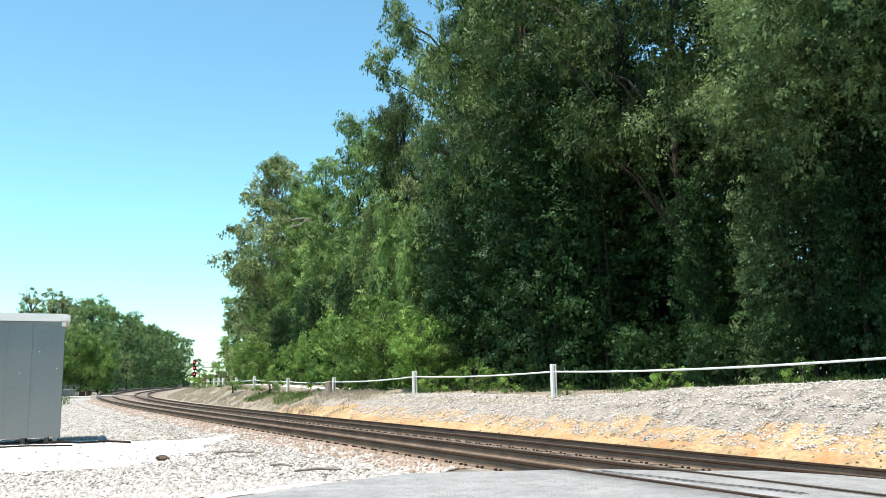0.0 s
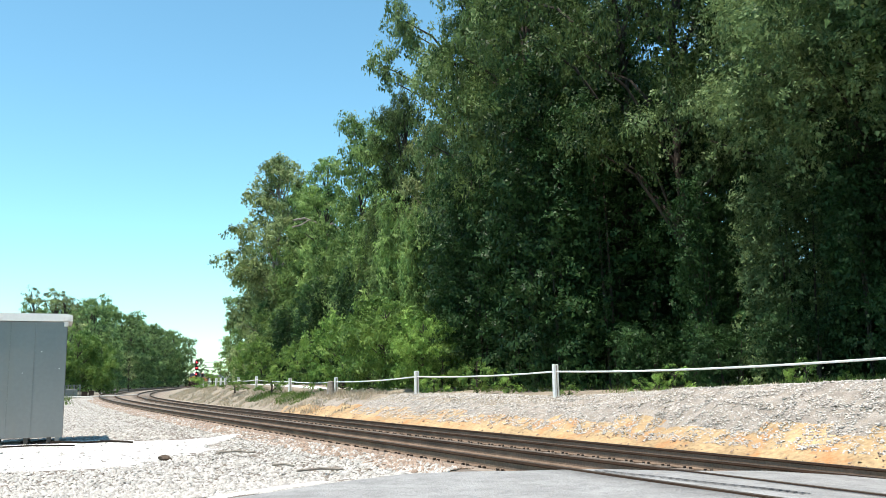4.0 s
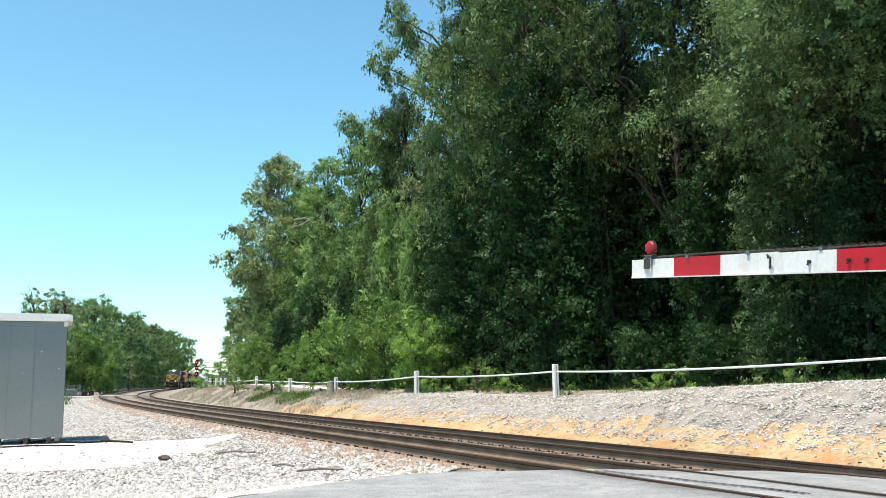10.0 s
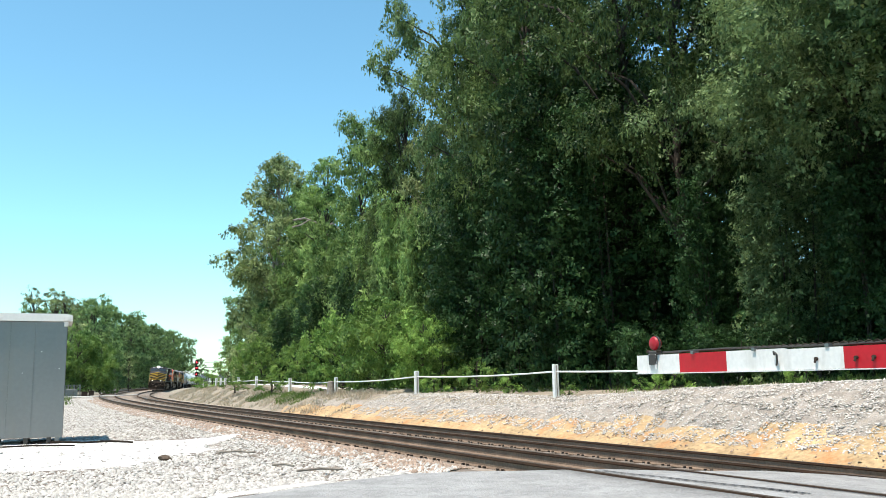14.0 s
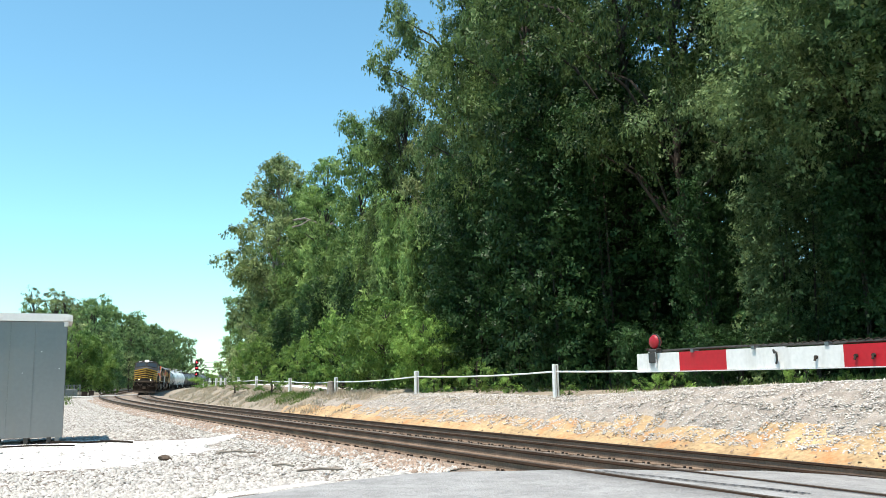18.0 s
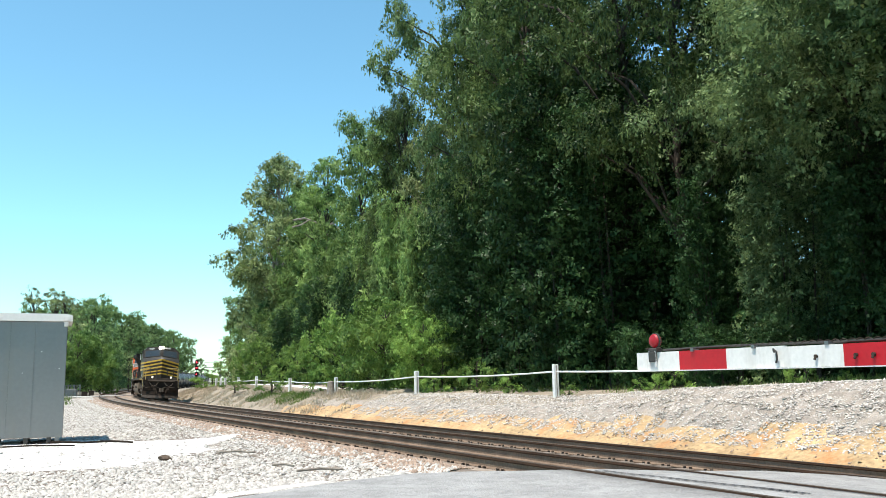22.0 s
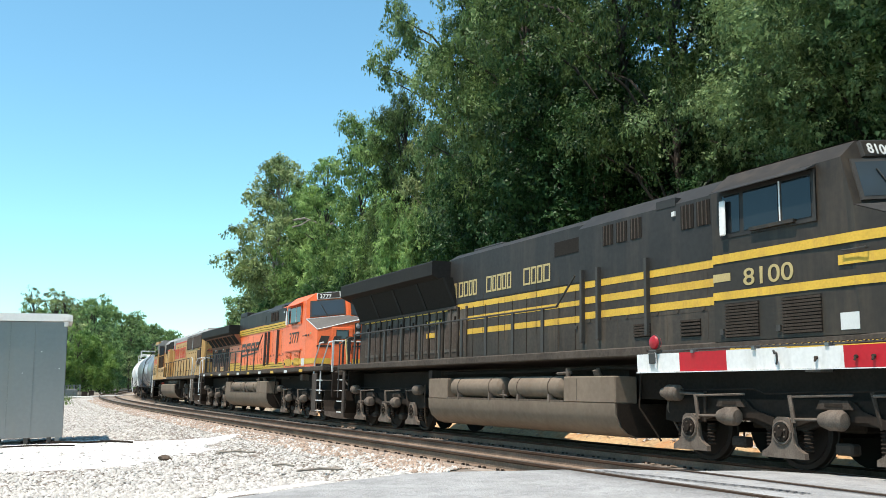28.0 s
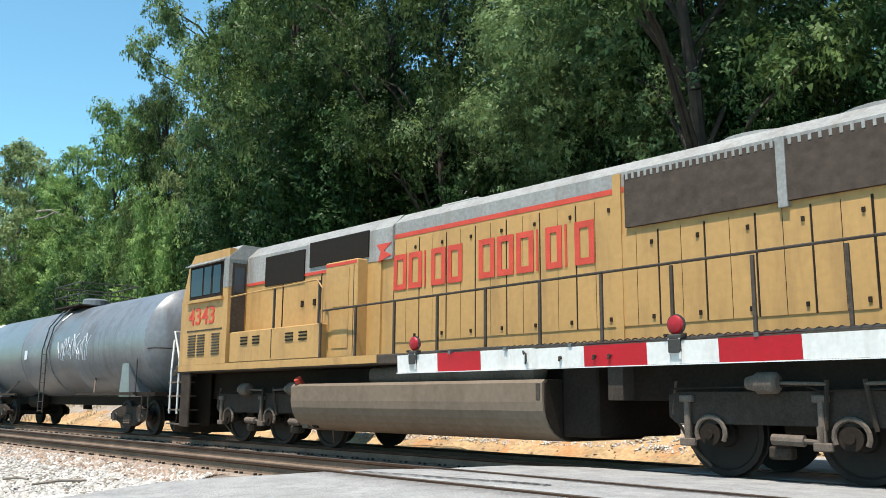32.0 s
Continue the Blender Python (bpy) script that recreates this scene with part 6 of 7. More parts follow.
        # central cabinets behind the cab
        part("blower_cabinet", Form().box(Q(-15.0), Q(-13.95), *sorted((s * 0.9, s * 1.30)), 1.74, 3.62, 0.02), UP_YELLOW, L)
        part("red_line", side_box(Q(-14.98), Q(-13.97), 1.30, 3.53, 3.59, 0.006, s), UP_RED, L)
        part("cabinet_door", side_box(Q(-14.72), Q(-14.2), 1.30, 2.72, 3.44, 0.014, s), UP_YELLOW, L)
        part("cabinet_door", side_box(Q(-14.72), Q(-14.2), 1.30, 1.92, 2.60, 0.014, s), UP_YELLOW, L)
        part("cabinet_seam", side_box(Q(-14.06), Q(-14.045), 1.30, 1.78, 3.5, 0.006, s), SOOT, L)
        part("side_cabinet", Form().box(Q(-18.4), Q(-14.9), *sorted((s * 1.0, s * 1.48)), 1.74, 2.42, 0.02), UP_YELLOW, L)
        for q in (-17.9, -17.4, -16.1, -15.6):
            for i in range(3):
                part("louvre", side_box(Q(q), Q(q) + 0.28, 1.48, 2.12 + i * 0.07, 2.15 + i * 0.07, 0.02, s), UNDER_BLACK, L)
        part("cabinet_seam", side_box(Q(-16.66), Q(-16.64), 1.48, 1.8, 2.4, 0.008, s), SOOT, L)
        part("screen_panel", side_box(Q(-17.65), Q(-16.1), 1.06, 3.42, 4.08, 0.03, s), SCREEN, L)
        part("screen_panel", side_box(Q(-15.9), Q(-13.9), 1.06, 3.66, 4.18, 0.03, s), SCREEN, L)
        part("cab_door", Form().box(Q(-18.5), Q(-18.475), *sorted((s * 1.09, s * 1.44)), 2.42, 4.02), SOOT, L)
        part("door_window", Form().box(Q(-18.475), Q(-18.465), *sorted((s * 1.14, s * 1.39)), 3.35, 3.92), CAB_GLASS, L)
        part("upper_panel", side_box(Q(-18.745), Q(-18.495), 1.52, 3.46, 4.13, 0.006, s), UP_GREY, L)
        part("upper_panel", side_box(Q(-20.4), Q(-18.745), 1.52, 4.085, 4.13, 0.006, s), UP_GREY, L)
        part("upper_panel", Form().box(Q(-18.5), Q(-18.492), *sorted((s * 1.07, s * 1.51)), 3.46, 4.12), UP_GREY, L)
        part("red_line", side_box(Q(-18.47), Q(-15.02), 1.05, 3.50, 3.56, 0.018, s), UP_RED, L)
        for q in (-16.95, -15.5):
            part("door_seam", side_box(Q(q), Q(q) + 0.03, 1.05, 2.42, 3.50, 0.012, s), UNDER_BLACK, L)
        for q in (-16.2, -15.75):
            part("door_latch", side_box(Q(q), Q(q) + 0.08, 1.05, 2.86, 2.99, 0.03, s), UNDER_BLACK, L)
        part("sill_panel", side_box(Q(-20.75), Q(-13.02), 1.52, 1.59, 1.735, 0.012, s), UP_YELLOW, L)
        # cab side
        part("window_frame", side_box(Q(-20.35), Q(-18.75), 1.52, 3.28, 4.08, 0.015, s), UNDER_BLACK, L)
        for q0, q1 in ((-20.28, -19.72), (-19.64, -19.3), (-19.2, -18.85)):
            part("side_window", side_box(Q(q0), Q(q1), 1.536, 3.36, 4.02, 0.006, s), SIDE_GLASS, L)
        part("window_sill", side_box(Q(-20.4), Q(-18.7), 1.52, 3.20, 3.27, 0.07, s), UP_YELLOW, L)
        part("sun_visor", Form().prism([(s * 1.50, 4.16), (s * 1.66, 4.09), (s * 1.66, 4.07), (s * 1.50, 4.12)], Q(-20.4), Q(-18.7), "x"), UP_GREY, L)
        for q0, q1, n in ((-20.3, -19.95, 8), (-19.85, -19.5, 8), (-19.15, -18.8, 8)):
            for i in range(n):
                part("louvre", side_box(Q(q0), Q(q1), 1.52, 1.95 + i * 0.065, 1.98 + i * 0.065, 0.02, s), SOOT, L)
        part("louvre_frame", side_box(Q(-20.4), Q(-18.7), 1.52, 2.52, 2.55, 0.012, s), SOOT, L)
        # walkway rails
        y = s * 1.48
        railing(L, [(Q(-14.88), y, 2.65), (Q(-2.9), y, 2.74), (Q(-2.6), y, 2.6), (Q(-2.55), y, 1.9)], [(Q(-14.86) + i * 1.13, 2.68) for i in range(11)], 1.74, SOOT, 0.02, 0.022, SOOT)
        part("handrail", Form().pipe([(Q(-2.9), y, 2.74), (Q(-2.55), y, 2.70), (Q(-2.45), y, 2.5), (Q(-2.45), y, 1.95), (Q(-2.6), y, 1.75), (Q(-2.6), y, 0.5)], 0.026), HANDRAIL_WHITE, L)
        part("handrail", Form().pipe([(Q(-1.9), y, 1.0), (Q(-1.9), y, 1.75), (Q(-1.15), s * 1.42, 2.66), (Q(-1.02), s * 1.2, 2.70), (Q(-0.98), s * 0.3, 2.70)], 0.026), HANDRAIL_WHITE, L)
        for y2 in (0.3, 1.2):
            part("stanchion", Form().box(Q(-1.02), Q(-0.96), s * y2 - 0.03, s * y2 + 0.03, 1.7, 2.70), UP_YELLOW, L)
        part("handrail", Form().pipe([(Q(-20.8), y, 0.6), (Q(-20.8), y, 1.9), (Q(-21.3), s * 1.4, 2.6), (Q(-21.3), s * 0.5, 2.64)], 0.026), HANDRAIL_WHITE, L)
        part("handrail", Form().pipe([(Q(-21.2), y, 0.6), (Q(-21.2), y, 1.7), (Q(-21.4), s * 1.35, 2.4)], 0.026), HANDRAIL_WHITE, L)
        part("handrail", Form().pipe([(Q(-18.4), s * 1.5, 3.22), (Q(-15.0), s * 1.5, 3.28), (Q(-14.8), s * 1.5, 3.1), (Q(-14.8), s * 1.5, 2.42)], 0.018), UP_YELLOW, L)
        for q in (-16.6, -14.95):
            part("stanchion", Form().box(Q(q), Q(q) + 0.04, *sorted((s * 1.46, s * 1.5)), 2.42, 3.26), HANDRAIL_DARK, L)
        part("air_reservoir", Form().lathe([(Q(-13.6), 0.02), (Q(-13.5), 0.17), (Q(-9.5), 0.17), (Q(-9.4), 0.02)], 16, "x", (0, s * 1.15, 1.38)), UNDER, L, smooth=True)
        part("junction_box", Form().box(Q(-8.1), Q(-7.85), *sorted((s * 1.1, s * 1.35)), 0.95, 1.5), TRUCK_GREY, L)
        part("tank_filler", Form().rod((Q(-15.7), s * 1.3, 1.2), (Q(-15.7), s * 1.42, 1.36), 0.08, 10), UP_RED, L)
    # cab shell and nose, which trail
    cab = [(Q(-20.35), 1.74), (Q(-18.5), 1.74), (Q(-18.5), 4.36), (Q(-20.2), 4.36), (Q(-20.45), 4.1), (Q(-20.75), 3.25), (Q(-20.75), 1.74)]
    part("cab", Form().prism(cab, -1.52, 1.52), UP_YELLOW, L, "wide yellow cab")
    part("cab_roof", Form().prism([(-1.53, 4.10), (-1.53, 4.16), (-1.2, 4.46), (1.2, 4.46), (1.53, 4.16), (1.53, 4.10)], Q(-20.42), Q(-18.48), "x"), UP_GREY, L)
    part("electrical_cabinet", Form().box(Q(-18.5), Q(-13.55), -1.05, 1.05, 1.74, 4.05), UP_YELLOW, L)
    part("cabinet_roof", Form().prism([(-1.06, 3.55), (-1.06, 4.16), (-0.8, 4.42), (0.8, 4.42), (1.06, 4.16), (1.06, 3.55)], Q(-18.48), Q(-13.2), "x"), UP_GREY, L)
    part("nose", Form().prism([(Q(-20.7), -1.3), (Q(-21.15), -0.7), (Q(-21.15), 0.7), (Q(-20.7), 1.3)], 1.74, 3.2, "z"), UP_YELLOW, L)
    part("exhaust_stack", Form().box(Q(-12.6), Q(-11.6), -0.4, 0.4, 4.40, 4.58, 0.03), UP_GREY, L)
    for q in (-6.3, -4.6, -3.1):
        part("cooling_fan", Form().lathe([(4.40, 0.66), (4.50, 0.66), (4.51, 0.60), (4.51, 0.1)], 20, "z", (Q(q), 0, 0)), UP_GREY, L)
    part("roof_beacon", Form().pipe([(Q(-2.3), -0.3, 4.40), (Q(-2.3), -0.3, 4.52), (Q(-2.3), 0.3, 4.52), (Q(-2.3), 0.3, 4.40)], 0.012), UP_GREY, L)
    number_on(L, "4343", Q(-20.35), 1.527, 2.68, 0.40, UP_RED, 0.006, 1.15)
    # ends, tank and trucks
    step_well(L, Q(-2.48), Q(-1.3), 1, UNDER, TRUCK_PALE, 0.75)
    step_well(L, Q(-20.2), Q(-21.3), -1, TRUCK_GREY, TRUCK_PALE)
    plow(L, Q(-0.55), 1)
    plow(L, -10.45, -1)
    coupler(L, 11.02, 1)
    coupler(L, -11.02, -1)
    part("front_platform", Form().box(Q(-1.3), Q(-0.9), -1.2, 1.2, 1.5, 1.66, 0.02), SOOT, L)
    part("rear_platform", Form().box(Q(-21.5), Q(-20.9), -1.3, 1.3, 1.5, 1.66, 0.02), SOOT, L)
    half = [(1.46 - 0.62 * (1 - math.cos(a)), 0.92 - 0.58 * math.sin(a)) for a in np.linspace(math.pi / 2, 0, 8)] + [(1.46, 1.20), (1.40, 1.25)]
    tank = half + [(-y, z) for y, z in reversed(half)]
    part("fuel_tank", Form().prism(tank, Q(-15.85), Q(-9.2), "x"), TANK_DUST, L, "dusty brown-grey fuel tank")
    # shade on the tank's end face, painted as a black plate
    part("tank_end", Form().prism([(y * 0.975, 0.34 + (z - 0.34) * 0.98 + 0.012) for y, z in tank], Q(-9.2), Q(-9.17), "x"), UNDER_BLACK, L, "end of the tank with shade put into its black colour")
    # added black block standing in for the shadow between tank and truck
    part("battery_box", Form().box(Q(-9.17), Q(-8.5), -1.05, 1.05, 0.42, 1.5, 0.03), UNDER_BLACK, L)
    for s in (-1, 1):
        part("tank_strap", side_box(Q(-9.32), Q(-9.24), 1.46, 0.95, 1.19, 0.008, s), SOOT, L)
    for x in (6.1, -6.1):
        loco_truck(L, x, 1.75, 0)
    return L


def tank_car(label, shell_mat, marks=False):
    """A tank car: shell with its end heads, saddles, sill, ladder, dome platform and two four-wheel trucks."""
    T = thing("tank_car", label, "tank car", group="the train")
    R, h, zc = 1.49, 7.75, 2.48
    prof = [(-h - 0.45, 0.02), (-h - 0.42, 0.45), (-h - 0.30, 0.95), (-h - 0.10, 1.33), (-h + 0.08, R), (-2.6, R), (-2.58, R + 0.012), (-2.5, R + 0.012), (-2.48, R), (2.48, R), (2.5, R + 0.012), (2.58, R + 0.012), (2.6, R), (h - 0.08, R), (h + 0.10, 1.33), (h + 0.30, 0.95), (h + 0.42, 0.45), (h + 0.45, 0.02)]
    part("shell", Form().lathe(prof, 36, "x", (0, 0, zc)), shell_mat, T, smooth=True)
    part("centre_sill", Form().box(-8.3, 8.3, -0.3, 0.3, 0.75, 1.1), UNDER_BLACK, T)
    for e in (-1, 1):
        part("end_platform", Form().box(*sorted((e * 7.0, e * 8.2)), -1.35, 1.35, 1.02, 1.12), UNDER_BLACK, T)
        for s in (-1, 1):
            part("saddle", Form().prism([(e * 6.3 - 0.35, 1.0), (e * 6.3 + 0.35, 1.0), (e * 6.3 + 0.2, 1.9), (e * 6.3 - 0.2, 1.9)], *sorted((s * 0.75, s * 1.38))), shell_mat, T)
            part("end_rail", Form().pipe([(e * 7.1, s * 1.4, 1.12), (e * 7.1, s * 1.4, 2.15), (e * 7.2, s * 1.4, 2.25), (e * 8.1, s * 1.4, 2.25), (e * 8.15, s * 1.3, 2.25), (e * 8.15, s * 0.2, 2.25)], 0.02), HANDRAIL_DARK, T)
            part("side_sill", Form().box(*sorted((e * 3.0, e * 7.1)), *sorted((s * 1.38, s * 1.45)), 1.05, 1.12), TRUCK_GREY, T)
            part("brace", Form().rod((e * 4.2, s * 1.40, 1.1), (e * 3.6, s * 1.15, 1.55), 0.025, 6), TRUCK_PALE, T)
            part("corner_step", Form().pipe([(e * 7.9, s * 1.38, 1.05), (e * 7.9, s * 1.38, 0.45), (e * 7.5, s * 1.38, 0.45), (e * 7.5, s * 1.38, 1.05)], 0.022), TRUCK_GREY, T)
        coupler(T, e * 8.5, e)
        tr = part("truck", Form().box(-0.3, 0.3, -0.9, 0.9, 0.45, 0.75, 0.03), UNDER_BLACK, T, "two-axle freight truck", at=pose(e * 6.1, 0, 0))
        for k in (-1, 1):
            wheelset(tr, k * 0.89, 0.457)
        for s in (-1, 1):
            out = [(-1.25, 0.52), (-1.1, 0.62), (-0.6, 0.74), (0.6, 0.74), (1.1, 0.62), (1.25, 0.52), (1.2, 0.38), (0.95, 0.42), (0.4, 0.22), (-0.4, 0.22), (-0.95, 0.42), (-1.2, 0.38)]
            part("side_frame", Form().prism(out, *sorted((s * 1.0, s * 1.12))), TRUCK_GREY, tr)
            for k in (-0.16, 0.0, 0.16):
                part("spring", Form().lathe([(0.28 + 0.022 * i, 0.07 if i % 2 else 0.05) for i in range(12)], 8, "z", (k, s * 1.14, 0)), TRUCK_PALE, tr)
            for k in (-0.89, 0.89):
                part("bearing_cap", Form().rod((k, s * 1.05, 0.457), (k, s * 1.2, 0.457), 0.11, 10), TRUCK_PALE, tr)
    for s in (-1, 1):
        for x in (-0.22, 0.22):
            part("ladder_rail", Form().pipe([(x, s * 1.52, 0.5), (x, s * 1.53, 2.5), (x, s * 1.36, 3.25), (x, s * 1.0, 3.75), (x, s * 0.75, 3.98)], 0.022), HANDRAIL_DARK if shell_mat is not TANK_WHITE else TANK_WHITE, T)
        for i in range(7):
            part("ladder_rung", Form().rod((-0.22, s * 1.525, 0.55 + i * 0.3), (0.22, s * 1.525, 0.55 + i * 0.3), 0.014, 6), HANDRAIL_DARK, T)
        part("placard", side_box(-2.1, -1.8, 1.50, 2.25, 2.55, 0.01, s), GRAFFITI, T)
        part("band", Form().pipe([(0.36, s * R * math.cos(a) * 1.006, zc + R * math.sin(a) * 1.006) for a in np.linspace(-1.2, 1.4, 12)], 0.03), shell_mat, T)
    # dome platform with its railing and valve housing
    part("valve_housing", Form().lathe([(3.9, 0.42), (4.22, 0.42), (4.27, 0.36), (4.28, 0.02)], 18, "z"), shell_mat, T)
    part("dome_platform", Form().box(-1.15, 1.15, -0.95, 0.95, 3.93, 3.97), TRUCK_GREY, T)
    rail_mat = TANK_WHITE if shell_mat is TANK_WHITE else HANDRAIL_DARK
    for z in (4.3, 4.68):
        part("dome_rail", Form().pipe([(-1.15, -0.95, z), (1.15, -0.95, z), (1.15, 0.95, z), (-1.15, 0.95, z), (-1.15, -0.95, z)], 0.022), rail_mat, T)
    for x in (-1.15, 0, 1.15):
        for y in (-0.95, 0.95):
            part("dome_post", Form().rod((x, y, 3.95), (x, y, 4.68), 0.02, 6), rail_mat, T)
    part("bottom_outlet", Form().rod((0, 0, 0.6), (0, 0, 1.1), 0.14, 10), UNDER_BLACK, T)
    part("brake_reservoir", Form().lathe([(-3.6, 0.02), (-3.55, 0.22), (-2.6, 0.22), (-2.55, 0.02)], 12, "x", (0, -0.6, 0.85)), UNDER_BLACK, T)
    if marks:
        rng = random.Random(3)
        for i in range(15):
            x = 1.2 + i * 0.17 + rng.random() * 0.05
            a0, a1 = -0.28 + 0.16 * rng.random(), 0.05 + 0.25 * rng.random()
            pts = [(x + 0.12 * k * (rng.random() - 0.3), -R * math.cos(a) * 1.004, zc + R * math.sin(a)) for k, a in enumerate(np.linspace(a0, a1, 4))]
            part("paint_mark", Form().pipe(pts, 0.018, 4), GRAFFITI, T, "pale sprayed stroke")
    return T


CARS = []
reach = 0.0
white = tank_car("white tank car with rust-stained lower half", TANK_WHITE)
dark = tank_car("dark grey tank car with railed dome", TANK_BLACK)
for car, length in ((black_locomotive(), 22.3), (orange_locomotive(), 22.3), (yellow_locomotive(), 22.04), (tank_car("grey tank car with pale sprayed marks", TANK_GREY, True), 17.0),
                    (white, 17.0), (copy_thing(white, pose(0, 0, 0)), 17.0), (dark, 17.0), *[(copy_thing(dark, pose(0, 0, 0)), 17.0) for _ in range(7)]):
    CARS.append((car, reach, length))
    reach += length

# ---- the crossing gate ----
RED = mat("reflective_red", (0.42, 0.010, 0.018), 0.4, vary=0.12, size=3.0, dirt=(0.35, 0.02, 0.02, 0.4))
GATE_WHITE = mat("gate_white", (0.70, 0.665, 0.625), 0.55, vary=0.10, size=3.0, dirt=(0.46, 0.42, 0.37, 0.5))
LENS_RED = glow("red_lens", (0.30, 0.004, 0.010), 0.10)
SIGNAL_RED = glow("red_signal_light", (1.0, 0.03, 0.05), 2.5)
PIVOT = (1.25 + 0.42262 * 6.7, 5.80 - 0.90631 * 6.7, 1.46)


def build_gate():
    """The gate arm: built from x = 1.6 to its tip at x = 8 and then set back, so that its pivot is the origin; the face to the camera is at y > 0."""
    A = thing("crossing_gate", "red and white striped crossing gate arm with lamps", "crossing gate")
    edges = [8.0, 7.58, 7.172, 6.74, 6.356, 5.949, 5.546, 5.142]
    cols = [0, 1, 0, 0, 1, 0, 1]
    while edges[-1] > 2.0:
        edges.append(edges[-1] - 0.406)
        cols.append((len(cols) + 1) % 2)
    for (a, b), c in zip(zip(edges, edges[1:]), cols):
        tip = a > 6.8
        f = Form().box(b, a, -0.012 if tip else -0.018, 0.012 if tip else 0.018, -0.052, 0.062 if tip else 0.056)
        part("panel", f, RED if c else GATE_WHITE, A, "red reflective panel" if c else "white panel")
    part("spine", Form().box(1.45, 7.97, -0.035, -0.019, -0.05, 0.05), ALU_LIGHT, A, "channel behind the panels")
    part("edge_trim", Form().box(1.6, 8.0, -0.02, 0.022, -0.058, -0.053), ALU_LIGHT, A)
    part("lamp_cable", Form().pipe([(7.75, -0.005, 0.075), (7.2, -0.005, 0.078), (6.4, -0.005, 0.068), (4.8, -0.005, 0.072), (2.0, -0.005, 0.075), (1.5, 0, 0.07)], 0.007), HANDRAIL_DARK, A)
    coil = [(7.15 - 0.012 * i, -0.005 + 0.006 * math.cos(i * 1.57), 0.076 + 0.006 * math.sin(i * 1.57)) for i in range(440)]
    part("cable_coil", Form().pipe(coil, 0.0035, 4), TRUCK_GREY, A, "coiled lamp cable")
    for x in (7.45, 6.95, 6.45, 5.35, 4.6, 3.8):
        part("cable_clip", Form().box(x - 0.012, x + 0.012, -0.02, 0.024, 0.055, 0.074), ALU, A)
    for x in (6.52, 6.28, 6.18):
        part("bolt", Form().rod((x, 0.015, 0.0), (x, 0.032, 0.0), 0.009, 8).rod((x, 0.028, 0.0), (x, 0.036, -0.018), 0.006, 6), TRUCK_GREY, A)
    part("latch", Form().pipe([(6.80, 0.02, 0.03), (6.79, 0.035, 0.045), (6.77, 0.035, 0.03), (6.775, 0.03, -0.01), (6.79, 0.02, -0.025)], 0.006), HANDRAIL_DARK, A)
    for x in (7.82, 5.78):
        lamp = part("lamp", Form().box(x - 0.04, x + 0.04, -0.025, 0.03, 0.062, 0.088, 0.006), HANDRAIL_DARK, A, "red gate lamp on a bracket")
        part("lens", Form().lathe([(0.002, 0.042), (0.008, 0.045), (0.02, 0.038), (0.028, 0.018), (0.03, 0.002)], 18, "y", (x, 0, 0.135)), LENS_RED, lamp, smooth=True)
        part("lens", Form().lathe([(-0.004, 0.042), (-0.008, 0.045), (-0.02, 0.038), (-0.03, 0.002)], 18, "y", (x, 0, 0.135)), LENS_RED, lamp, smooth=True)
        part("lamp_rim", Form().lathe([(-0.006, 0.046), (-0.006, 0.05), (0.006, 0.05), (0.006, 0.046)], 18, "y", (x, 0, 0.135)), HANDRAIL_DARK, lamp)
        for e in (-0.03, 0.03):
            part("bracket_leg", Form().box(x + e - 0.004, x + e + 0.004, 0.022, 0.03, -0.03, 0.07), ALU_LIGHT, lamp)
        for e in (-0.05, 0.05):
            part("wing_nut", Form().rod((x + e, 0.0, 0.085), (x + e, 0.03, 0.085), 0.008, 8), TRUCK_GREY, lamp)
        part("lamp_housing", Form().box(x - 0.034, x + 0.034, 0.014, 0.034, 0.0, 0.066, 0.004), HANDRAIL_DARK, lamp, "dark housing under the lens")
    for p in A.children:
        p.matrix_basis = pose(-1.3, 0, 0) @ p.matrix_basis
    A.matrix_basis = pose(*PIVOT, 0, 0, 115.0)
    mast = thing("gate_mast", "aluminium crossing gate mast with its drive box", "gate mast")
    part("pole", Form().rod((0, 0, -0.1), (0, 0, 3.2), 0.06, 14), ALU, mast)
    part("drive_box", Form().box(-0.2, 0.2, -0.25, 0.25, 1.05, 1.85, 0.03), ALU, mast)
    part("base", Form().box(-0.3, 0.3, -0.3, 0.3, -0.1, 0.12, 0.02), TRUCK_GREY, mast)
    mast.matrix_basis = pose(PIVOT[0] + 0.1, PIVOT[1] - 0.35, 0.1, 0, 0, 25)
    return A


gate_arm = build_gate()


